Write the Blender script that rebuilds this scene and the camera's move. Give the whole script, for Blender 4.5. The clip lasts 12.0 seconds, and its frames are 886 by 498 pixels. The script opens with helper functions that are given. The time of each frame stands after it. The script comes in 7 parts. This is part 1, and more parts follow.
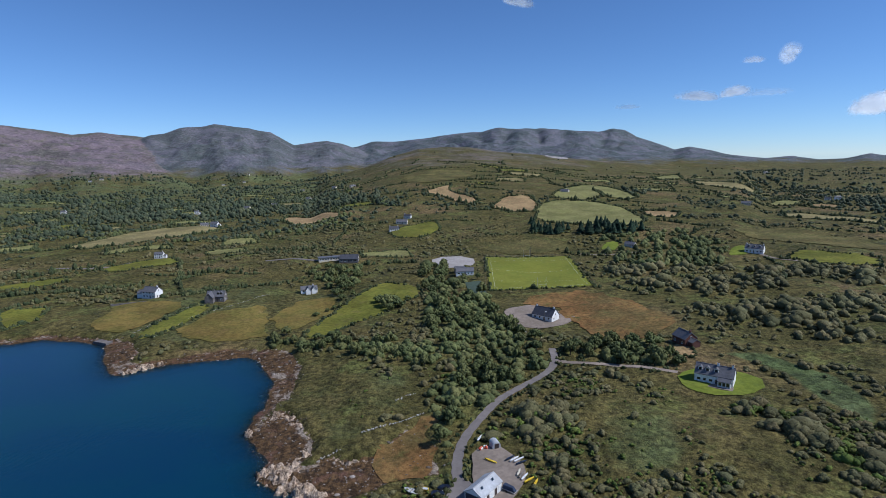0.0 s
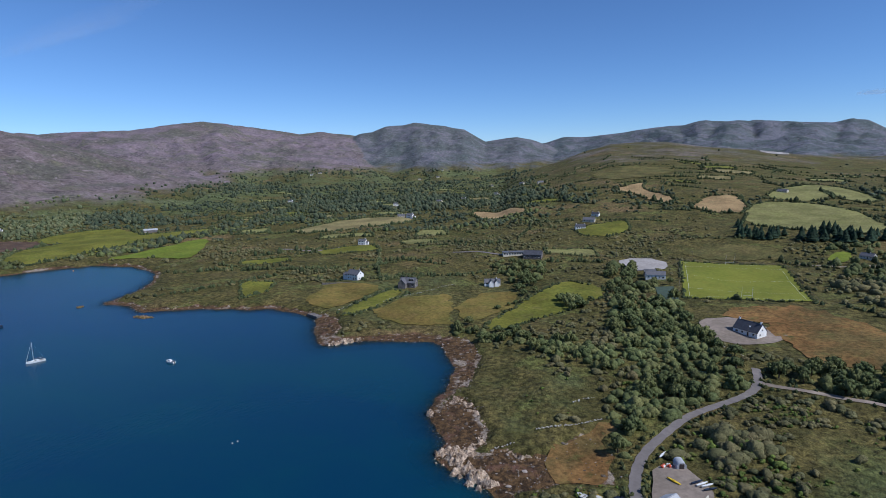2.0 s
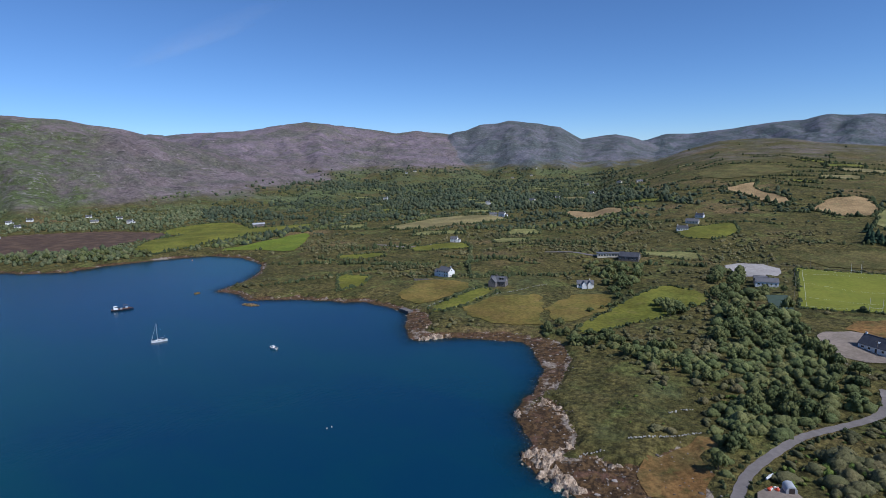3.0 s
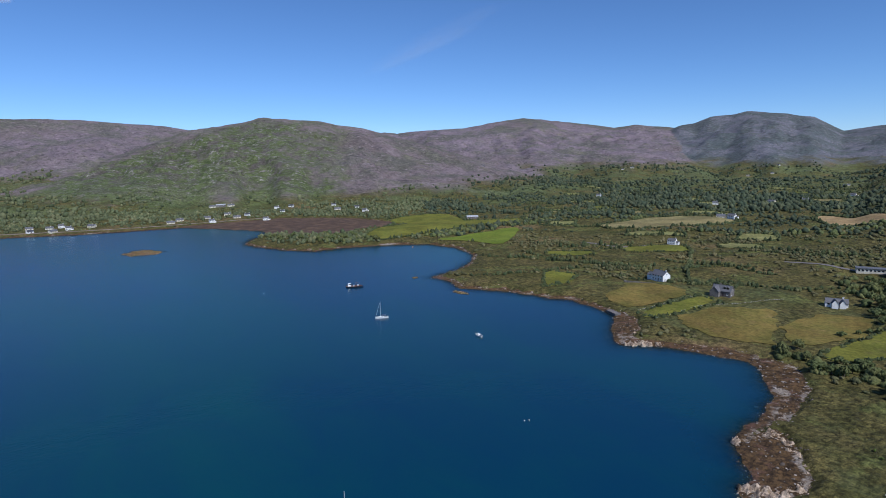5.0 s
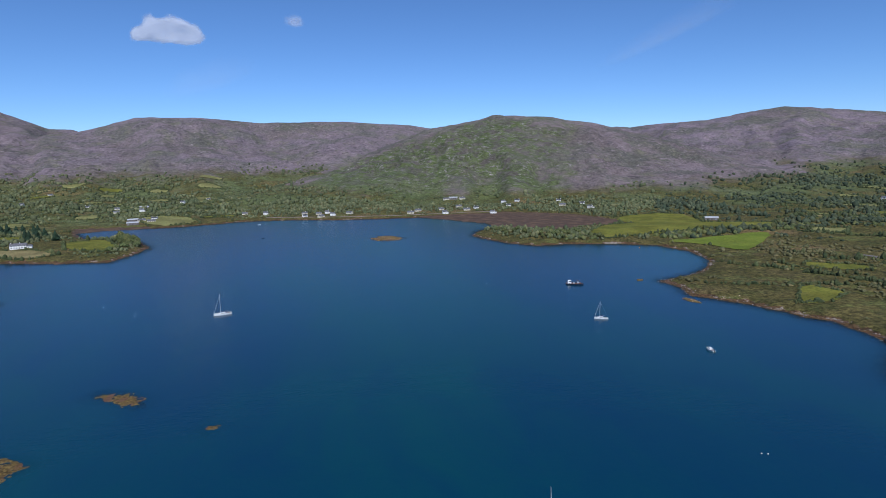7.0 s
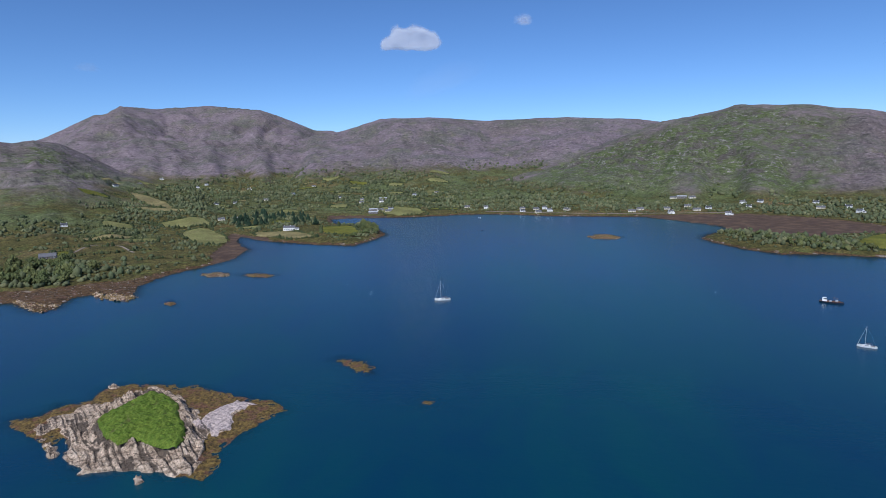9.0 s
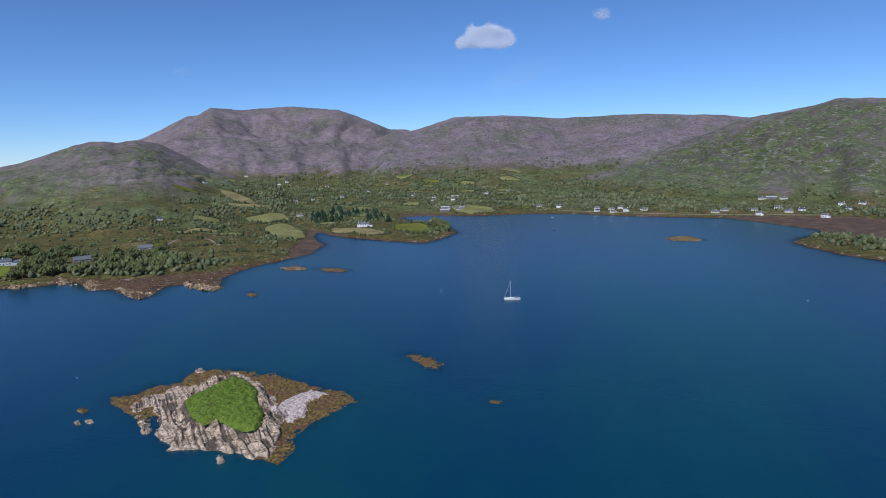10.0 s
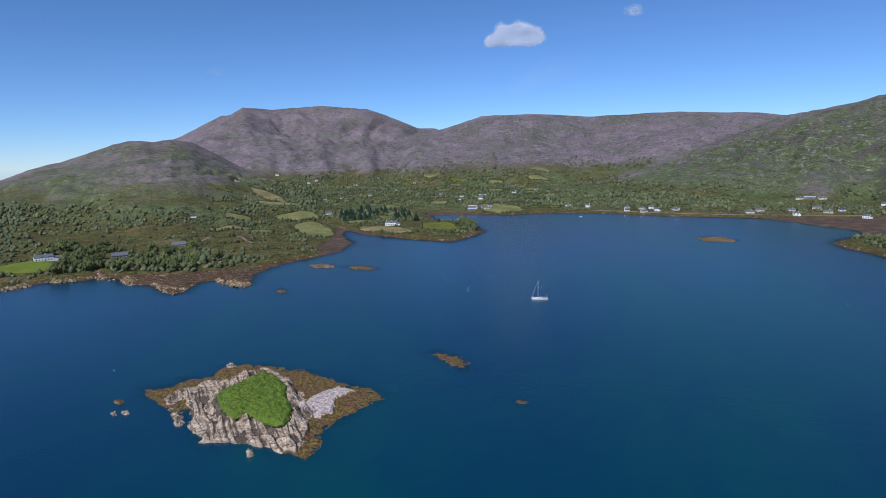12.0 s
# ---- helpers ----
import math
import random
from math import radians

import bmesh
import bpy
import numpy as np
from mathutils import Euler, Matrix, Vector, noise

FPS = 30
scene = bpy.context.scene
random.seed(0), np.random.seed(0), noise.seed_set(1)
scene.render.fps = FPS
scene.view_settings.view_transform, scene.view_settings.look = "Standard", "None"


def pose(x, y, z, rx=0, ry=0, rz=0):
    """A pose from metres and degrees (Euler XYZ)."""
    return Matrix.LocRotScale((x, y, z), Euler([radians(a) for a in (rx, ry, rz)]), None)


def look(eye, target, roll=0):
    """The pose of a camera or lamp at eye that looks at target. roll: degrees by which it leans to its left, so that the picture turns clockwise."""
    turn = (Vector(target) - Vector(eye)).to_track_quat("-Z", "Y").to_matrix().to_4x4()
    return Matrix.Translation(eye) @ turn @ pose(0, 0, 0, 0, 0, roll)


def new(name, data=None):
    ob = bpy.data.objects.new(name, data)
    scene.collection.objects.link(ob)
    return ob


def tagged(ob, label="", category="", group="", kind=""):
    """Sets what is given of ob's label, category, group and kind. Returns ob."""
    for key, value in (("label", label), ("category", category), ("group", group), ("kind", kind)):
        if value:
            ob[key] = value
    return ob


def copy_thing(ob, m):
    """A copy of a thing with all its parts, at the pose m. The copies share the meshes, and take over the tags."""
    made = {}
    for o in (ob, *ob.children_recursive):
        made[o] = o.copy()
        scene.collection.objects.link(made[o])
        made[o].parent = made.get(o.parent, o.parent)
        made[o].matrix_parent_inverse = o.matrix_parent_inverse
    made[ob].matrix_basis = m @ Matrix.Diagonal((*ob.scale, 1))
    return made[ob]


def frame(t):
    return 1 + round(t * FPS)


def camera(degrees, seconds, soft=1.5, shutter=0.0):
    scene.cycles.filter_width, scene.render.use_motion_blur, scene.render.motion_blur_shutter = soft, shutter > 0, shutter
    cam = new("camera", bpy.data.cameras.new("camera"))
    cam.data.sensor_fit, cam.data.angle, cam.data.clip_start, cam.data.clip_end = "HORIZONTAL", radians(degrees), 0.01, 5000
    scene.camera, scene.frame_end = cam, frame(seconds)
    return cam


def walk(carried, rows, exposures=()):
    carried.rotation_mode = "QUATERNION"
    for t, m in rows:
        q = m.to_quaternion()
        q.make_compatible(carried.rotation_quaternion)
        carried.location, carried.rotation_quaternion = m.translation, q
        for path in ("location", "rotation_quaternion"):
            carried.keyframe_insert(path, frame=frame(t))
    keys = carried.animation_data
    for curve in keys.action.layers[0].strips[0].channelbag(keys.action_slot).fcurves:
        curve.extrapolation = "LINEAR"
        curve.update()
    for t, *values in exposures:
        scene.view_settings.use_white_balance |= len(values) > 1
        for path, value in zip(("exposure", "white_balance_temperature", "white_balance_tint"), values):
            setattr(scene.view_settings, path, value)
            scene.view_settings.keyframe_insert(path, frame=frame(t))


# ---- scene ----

cam = camera(76.97, 12.0, soft=0.9)
# seconds, tilt, lean, bearing to the left: the eye hangs still and turns
PATH = [
    (0.0, 80.900, 1.000, 0.000),
    (0.5, 80.890, 0.922, 4.343),
    (1.0, 80.878, 0.953, 9.225),
    (1.5, 80.840, 0.951, 14.104),
    (2.0, 80.828, 1.007, 18.998),
    (2.5, 80.825, 1.033, 23.573),
    (3.0, 80.826, 1.113, 28.455),
    (5.0, 80.791, 1.065, 49.884),
    (5.5, 80.785, 1.165, 55.496),
    (6.0, 80.800, 1.190, 61.026),
    (6.5, 80.814, 1.301, 66.743),
    (7.0, 80.785, 1.193, 72.680),
    (9.0, 80.864, 1.355, 94.768),
    (9.5, 80.858, 1.377, 99.797),
    (10.0, 80.863, 1.358, 102.096),
    (10.5, 80.861, 1.332, 103.301),
    (11.0, 80.827, 1.329, 104.029),
    (11.5, 80.801, 1.366, 104.555),
    (12.0, 80.817, 1.358, 104.935),
]
walk(cam, [(t, pose(0, 0, 110.0, tilt, lean, turn)) for t, tilt, lean, turn in PATH], exposures=[(0, 0.0, 5350, 11), (12, 0.0, 5350, 11)])

# ---- light ----
SUN_RISE, SUN_TURN = 46.0, 100.0
world = bpy.data.worlds.new("sky")
scene.world = world
world.use_nodes = True
wt = world.node_tree
sky = wt.nodes.new("ShaderNodeTexSky")
sky.sky_type = "NISHITA"
sky.sun_disc = False
sky.sun_elevation, sky.sun_rotation = radians(SUN_RISE), radians(SUN_TURN)
sky.air_density, sky.dust_density, sky.ozone_density, sky.altitude = 1.0, 0.0, 6.0, 2600
wt.nodes["Background"].inputs[1].default_value = 0.10
wt.links.new(sky.outputs[0], wt.nodes["Background"].inputs[0])
sun = new("sun", bpy.data.lights.new("sun", "SUN"))
sun.data.energy, sun.data.angle, sun.data.color = 4.3, radians(0.6), (1.0, 0.905, 0.77)
sun_from = Vector((math.sin(radians(SUN_TURN)) * math.cos(radians(SUN_RISE)), math.cos(radians(SUN_TURN)) * math.cos(radians(SUN_RISE)), math.sin(radians(SUN_RISE))))
sun.matrix_world = look(sun_from * 900, (0, 0, 0))


# ---- materials ----
class Stuff:
    """A small builder for node materials."""

    def __init__(self, name):
        self.mat = bpy.data.materials.new(name)
        self.mat.use_nodes = True
        self.nt = self.mat.node_tree
        self.bsdf = self.nt.nodes["Principled BSDF"]
        self.where = None

    def node(self, kind, **inputs):
        n = self.nt.nodes.new(kind)
        for key, value in inputs.items():
            self.put(n.inputs[key.replace("_", " ")], value)
        return n

    def put(self, socket, value):
        if isinstance(value, bpy.types.NodeSocket):
            self.nt.links.new(value, socket)
        elif isinstance(value, (tuple, list)):
            socket.default_value = (*value, 1.0) if len(value) == 3 and socket.type == "RGBA" else tuple(value)
        else:
            socket.default_value = value

    def place(self, world_space=False):
        if world_space:
            return self.node("ShaderNodeNewGeometry").outputs["Position"]
        return self.node("ShaderNodeTexCoord").outputs["Object"]

    def noise(self, size, detail=4.0, rough=0.55, stretch=None, warp=0.0, world_space=True):
        p = self.place(world_space)
        if stretch:
            m = self.node("ShaderNodeMapping")
            self.put(m.inputs["Vector"], p)
            m.inputs["Scale"].default_value = stretch
            p = m.outputs[0]
        n = self.node("ShaderNodeTexNoise", Vector=p, Scale=1.0 / size, Detail=detail, Roughness=rough, Distortion=warp)
        return n.outputs["Fac"]

    def cells(self, size, feature="F1", world_space=True):
        n = self.node("ShaderNodeTexVoronoi", Vector=self.place(world_space), Scale=1.0 / size)
        n.feature = feature
        return n.outputs["Distance"]

    def ramp(self, fac, lo, hi):
        n = self.node("ShaderNodeMapRange", Value=fac)
        n.interpolation_type = "SMOOTHSTEP"
        n.inputs["From Min"].default_value, n.inputs["From Max"].default_value = lo, hi
        return n.outputs[0]

    def mix(self, fac, a, b):
        n = self.node("ShaderNodeMix")
        n.data_type = "RGBA"
        self.put(n.inputs[0], fac)
        self.put(n.inputs[6], a)
        self.put(n.inputs[7], b)
        return n.outputs[2]

    def calc(self, op, a, b=0.0):
        n = self.node("ShaderNodeMath")
        n.operation = op
        self.put(n.inputs[0], a)
        self.put(n.inputs[1], b)
        return n.outputs[0]

    def attr(self, name):
        n = self.node("ShaderNodeAttribute")
        n.attribute_name = name
        return n.outputs["Fac"]

    def island(self):
        return self.node("ShaderNodeNewGeometry").outputs["Random Per Island"]

    def each(self):
        return self.node("ShaderNodeObjectInfo").outputs["Random"]

    def tint(self, colour, fac, spread):
        """The colour, lighter and darker by up to that spread as fac goes 0..1."""
        n = self.node("ShaderNodeHueSaturation", Color=colour)
        self.put(n.inputs["Value"], self.calc("ADD", self.calc("MULTIPLY", fac, 2 * spread), 1 - spread))
        return n.outputs[0]

    def bump(self, fac, depth, strength=1.0, under=None):
        n = self.node("ShaderNodeBump", Height=fac, Distance=depth, Strength=strength)
        if under is not None:
            self.put(n.inputs["Normal"], under)
        self.put(self.bsdf.inputs["Normal"], n.outputs[0])
        return n.outputs[0]

    def done(self, colour, rough=0.8, metal=0.0, gloss=0.5):
        self.put(self.bsdf.inputs["Base Color"], colour)
        self.put(self.bsdf.inputs["Roughness"], rough)
        self.put(self.bsdf.inputs["Metallic"], metal)
        self.put(self.bsdf.inputs["Specular IOR Level"], gloss)
        return self.mat


def ground_material():
    s = Stuff("land")
    broad, mid, fine, grain = s.noise(85, 5), s.noise(16, 5, 0.6), s.noise(3.2, 5, 0.65), s.noise(0.9, 4, 0.7)
    green = s.mix(s.ramp(mid, 0.35, 0.65), (0.068, 0.063, 0.019), (0.120, 0.099, 0.032))
    green = s.mix(s.ramp(broad, 0.52, 0.72), green, (0.165, 0.116, 0.052))
    green = s.mix(s.calc("MULTIPLY", s.ramp(s.noise(44, 5, 0.6), 0.55, 0.72), 0.75), green, (0.060, 0.068, 0.018))
    green = s.mix(s.calc("MULTIPLY", s.ramp(s.noise(28, 6, 0.65), 0.53, 0.63), 0.65), green, (0.118, 0.128, 0.036))
    green = s.tint(green, s.ramp(fine, 0.32, 0.68), 0.55)
    green = s.mix(s.ramp(s.noise(7, 6, 0.75), 0.70, 0.75), green, (0.30, 0.265, 0.20))
    green = s.tint(green, s.ramp(grain, 0.3, 0.7), 0.35)
    # heather moor, grass runs and bare rock on the hills
    # purple heather, its mauve lean also standing in for distance haze
    heather = s.mix(s.ramp(s.noise(60, 6, 0.6), 0.35, 0.62), (0.176, 0.136, 0.142), (0.230, 0.180, 0.184))
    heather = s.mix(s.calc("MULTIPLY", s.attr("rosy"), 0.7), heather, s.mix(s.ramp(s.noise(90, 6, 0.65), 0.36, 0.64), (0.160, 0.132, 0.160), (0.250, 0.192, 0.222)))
    heather = s.mix(s.calc("MULTIPLY", s.ramp(s.noise(420, 5, 0.6), 0.44, 0.62), 0.75), heather, (0.135, 0.112, 0.102))
    heather = s.mix(s.calc("MULTIPLY", s.ramp(s.noise(170, 6, 0.65), 0.45, 0.62), 0.62), heather, (0.098, 0.106, 0.074))
    streak = s.noise(26, 7, 0.72, stretch=(1.0, 1.0, 4.5), warp=0.8)
    heather = s.mix(s.ramp(streak, 0.55, 0.67), heather, (0.290, 0.240, 0.242))
    heather = s.mix(s.ramp(s.noise(34, 7, 0.8, stretch=(1.0, 1.0, 0.6)), 0.54, 0.66), heather, (0.090, 0.078, 0.084))
    heather = s.mix(s.calc("MULTIPLY", s.ramp(s.noise(70, 6, 0.7), 0.50, 0.70), 0.6), heather, (0.160, 0.158, 0.088))
    # far ridges: dark slate leaned blue, haze painted into the colour
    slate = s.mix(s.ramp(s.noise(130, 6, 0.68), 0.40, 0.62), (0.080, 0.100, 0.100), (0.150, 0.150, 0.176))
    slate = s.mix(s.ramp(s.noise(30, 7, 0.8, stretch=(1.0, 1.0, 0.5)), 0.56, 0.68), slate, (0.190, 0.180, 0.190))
    heather = s.mix(s.attr("slate_haze"), heather, slate)
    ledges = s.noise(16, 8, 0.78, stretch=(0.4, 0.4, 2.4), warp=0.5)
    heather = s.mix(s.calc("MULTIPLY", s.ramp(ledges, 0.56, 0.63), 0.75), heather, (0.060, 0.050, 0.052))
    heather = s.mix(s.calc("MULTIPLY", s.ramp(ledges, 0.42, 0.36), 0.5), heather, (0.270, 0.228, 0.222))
    heather = s.tint(heather, s.ramp(s.noise(11, 6, 0.8), 0.33, 0.67), 0.36)
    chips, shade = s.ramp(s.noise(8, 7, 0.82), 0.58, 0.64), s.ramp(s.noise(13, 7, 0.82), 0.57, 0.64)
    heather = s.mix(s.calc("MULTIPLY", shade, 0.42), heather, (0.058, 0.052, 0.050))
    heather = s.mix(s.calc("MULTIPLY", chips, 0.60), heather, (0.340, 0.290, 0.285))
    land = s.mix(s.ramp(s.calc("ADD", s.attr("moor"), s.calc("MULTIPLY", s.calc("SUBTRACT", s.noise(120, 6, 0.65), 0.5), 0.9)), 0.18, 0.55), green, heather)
    grassy = s.mix(s.ramp(s.noise(75, 6, 0.65), 0.35, 0.62), (0.080, 0.104, 0.036), (0.114, 0.134, 0.052))
    grassy = s.mix(s.calc("MULTIPLY", s.attr("moor"), s.ramp(s.noise(18, 7, 0.8, stretch=(1.0, 1.0, 2.2)), 0.53, 0.60)), grassy, (0.28, 0.25, 0.24))
    grassy = s.mix(s.calc("MULTIPLY", s.attr("moor"), s.ramp(s.noise(60, 6, 0.75), 0.46, 0.60)), grassy, (0.118, 0.100, 0.088))
    grassy = s.mix(s.calc("MULTIPLY", s.ramp(s.noise(40, 7, 0.75), 0.53, 0.62), 0.5), grassy, (0.048, 0.058, 0.024))
    grassy = s.tint(grassy, s.ramp(s.noise(12, 5, 0.7), 0.3, 0.7), 0.35)
    grassy = s.mix(s.calc("MULTIPLY", s.calc("MULTIPLY", chips, s.ramp(s.attr("moor"), 0.1, 0.5)), 0.55), grassy, (0.31, 0.28, 0.26))
    grassy = s.tint(grassy, s.ramp(fine, 0.32, 0.68), 0.45)
    land = s.mix(s.ramp(s.calc("ADD", s.attr("verdant"), s.calc("MULTIPLY", s.calc("SUBTRACT", s.noise(150, 7, 0.75), 0.5), 1.3)), 0.30, 0.62), land, grassy)
    # wrack and stones between the tides
    wrack = s.mix(s.ramp(s.noise(2.4, 6, 0.7), 0.38, 0.62), (0.044, 0.028, 0.016), (0.145, 0.086, 0.038))
    wrack = s.mix(s.ramp(s.noise(8, 5, 0.6), 0.52, 0.66), wrack, (0.150, 0.082, 0.056))
    stone = s.mix(s.ramp(s.noise(1.6, 6, 0.7), 0.3, 0.7), (0.19, 0.150, 0.118), (0.42, 0.355, 0.285))
    tide = s.mix(s.ramp(s.calc("ADD", s.calc("ADD", s.calc("MULTIPLY", s.noise(3.0, 7, 0.75), 0.6), s.calc("MULTIPLY", s.noise(16, 5, 0.7), 0.9)), s.calc("MULTIPLY", s.attr("bank"), 0.20)), 0.90, 1.02), wrack, stone)
    tide = s.mix(s.attr("mud"), tide, s.mix(s.ramp(s.noise(18, 6, 0.65), 0.4, 0.65), (0.085, 0.056, 0.042), (0.150, 0.098, 0.064)))
    land = s.mix(s.ramp(s.calc("ADD", s.attr("tide"), s.calc("MULTIPLY", s.calc("SUBTRACT", fine, 0.5), 0.8)), 0.40, 0.60), land, tide)
    n1 = s.bump(s.noise(2.2, 6, 0.7), 1.3, 0.8)
    n2 = s.bump(s.noise(34, 7, 0.68), 11.0, 0.70, n1)
    s.bump(s.noise(9, 6, 0.75, stretch=(1.0, 1.0, 3.0)), s.calc("MULTIPLY", s.attr("moor"), 5.5), 0.75, n2)
    return s.done(land, 0.95, gloss=0.15)


def water_material():
    s = Stuff("sea_water")
    ripple = s.noise(1.7, 4, 0.6, stretch=(1.0, 0.45, 1.0))
    swell = s.noise(9.0, 3, 0.5, stretch=(1.0, 0.5, 1.0))
    patch = s.calc("ADD", s.calc("MULTIPLY", s.noise(220, 4, 0.55, stretch=(0.5, 1.2, 1.0)), 0.75), s.calc("MULTIPLY", s.noise(38, 5, 0.65, stretch=(0.6, 1.0, 1.0), warp=0.8), 0.25))
    deep = s.mix(s.ramp(patch, 0.38, 0.66), (0.0030, 0.0310, 0.0720), (0.0048, 0.0500, 0.0640))
    n1 = s.bump(swell, 0.18, 0.5)
    s.bump(ripple, 0.09, 0.6, n1)
    s.done(deep, s.calc("ADD", s.calc("MULTIPLY", patch, 0.08), 0.20), gloss=0.5)
    s.bsdf.inputs["IOR"].default_value = 1.333
    clear = s.node("ShaderNodeBsdfTransparent", Color=(0.52, 0.66, 0.62))
    both = s.node("ShaderNodeMixShader")
    s.put(both.inputs[0], s.calc("MULTIPLY", s.attr("shallow"), 0.86))
    s.put(both.inputs[1], s.bsdf.outputs[0])
    s.put(both.inputs[2], clear.outputs[0])
    out = s.nt.nodes["Material Output"]
    s.nt.links.new(both.outputs[0], out.inputs["Surface"])
    return s.mat


M_LAND, M_WATER = ground_material(), water_material()


# ---- the lie of the land ----
EYE = 110.0


def hash01(ix, iy, seed):
    h = (ix * 374761393 + iy * 668265263 + seed * 974634777) & 0xFFFFFFFF
    h = ((h ^ (h >> 13)) * 1274126177) & 0xFFFFFFFF
    return ((h ^ (h >> 16)) & 0xFFFF) / 65535.0


def lattice(x, y, size, seed):
    """Smooth value noise in -1..1 on numpy arrays, with cells of that size in metres."""
    u, v = np.asarray(x, float) / size, np.asarray(y, float) / size
    iu, iv = np.floor(u).astype(np.int64), np.floor(v).astype(np.int64)
    fu, fv = u - iu, v - iv
    fu, fv = fu * fu * (3 - 2 * fu), fv * fv * (3 - 2 * fv)
    a, b = hash01(iu, iv, seed), hash01(iu + 1, iv, seed)
    c, d = hash01(iu, iv + 1, seed), hash01(iu + 1, iv + 1, seed)
    return 2 * ((a + (b - a) * fu) * (1 - fv) + (c + (d - c) * fu) * fv) - 1


def fractal(x, y, size, seed, octaves=4):
    total, gain = 0.0, 1.0
    for k in range(octaves):
        total = total + gain * lattice(x + 17.3 * k, y - 9.1 * k, size / 2 ** k, seed + k)
        gain *= 0.5
    return total / 1.6


def step(lo, hi, v):
    u = np.clip((v - lo) / (hi - lo), 0, 1)
    return u * u * (3 - 2 * u)


def inside_by(x, y, poly):
    """Metres inside a closed outline (negative outside)."""
    x, y = np.asarray(x, float), np.asarray(y, float)
    best, odd = np.full(x.shape, 1e18), np.zeros(x.shape, bool)
    for (ax, ay), (bx, by) in zip(poly, poly[1:] + poly[:1]):
        dx, dy = bx - ax, by - ay
        k = np.clip(((x - ax) * dx + (y - ay) * dy) / (dx * dx + dy * dy + 1e-9), 0, 1)
        best = np.minimum(best, (x - ax - k * dx) ** 2 + (y - ay - k * dy) ** 2)
        if ay != by:
            odd ^= ((ay > y) != (by > y)) & (x < ax + (y - ay) * dx / dy)
    return np.where(odd, 1, -1) * np.sqrt(best)


COAST_EAST = [(-42, 165), (-53, 173), (-58, 173), (-65, 180), (-68, 184), (-65, 190), (-76, 206), (-83, 215), (-84, 230), (-81, 236), (-86, 255), (-86, 271), (-97, 284), (-106, 301), (-113, 307), (-135, 302), (-162, 293), (-175, 282), (-184, 291), (-196, 302), (-209, 330), (-221, 337), (-235, 340), (-260, 345), (-285, 336), (-318, 328), (-348, 311), (-373, 323), (-401, 322), (-403, 338), (-412, 365), (-430, 398), (-449, 421)]
COAST_FAR = [(-462, 434), (-519, 452), (-564, 446), (-590, 422), (-620, 355), (-622, 316), (-658, 293), (-689, 282), (-745, 274), (-781, 297), (-825, 343), (-876, 349), (-952, 313), (-1027, 271), (-1033, 229), (-1045, 179), (-1057, 129), (-1079, 81), (-1101, 34), (-1113, -15), (-1113, -61), (-1076, -146)]
COAST_WEST = [(-1076, -271), (-1053, -311), (-956, -272), (-958, -221), (-880, -177), (-818, -161), (-763, -168), (-718, -182), (-725, -215), (-747, -273), (-778, -338), (-821, -384), (-757, -362), (-694, -317), (-625, -303), (-583, -312), (-535, -328), (-483, -329), (-442, -308), (-454, -341), (-439, -360), (-400, -347), (-394, -354), (-421, -396), (-418, -413), (-448, -469), (-427, -482), (-416, -504), (-401, -521), (-377, -525)]
FORE_POINT = [(-42, 162), (-3, 178), (-5, 196), (-10, 220), (-19, 212), (-25, 195), (-34, 190), (-43, 195), (-51, 188), (-51, 206), (-60, 219), (-68, 229), (-73, 234), (-81, 229), (-82, 213), (-67, 182), (-58, 170)]
FORE_COVE = [(-80, 234), (-72, 242), (-74, 269), (-76, 286), (-88, 305), (-99, 314), (-119, 318), (-138, 316), (-159, 303), (-173, 298), (-179, 316), (-193, 332), (-213, 342), (-238, 343), (-257, 342), (-182, 289), (-173, 279), (-112, 304), (-86, 269)]
MUD_FAR = [(-1028, 271), (-1029, 339), (-1024, 457), (-937, 538), (-771, 574), (-749, 535), (-765, 470), (-717, 393), (-817, 340), (-868, 346)]
MUD_INLET = [(-1036, -195), (-1090, -205), (-1111, -328), (-1012, -305), (-947, -265), (-950, -219), (-872, -175), (-1018, -149)]
MUD_WEST = [(-834, -390), (-791, -325), (-679, -296), (-611, -296), (-590, -308), (-637, -340), (-737, -365), (-833, -407)]
FORE_WEST = [(-619, -300), (-549, -336), (-495, -350), (-484, -383), (-458, -409), (-456, -477), (-466, -509), (-428, -483), (-414, -409), (-392, -341), (-435, -357), (-438, -305), (-492, -328)]

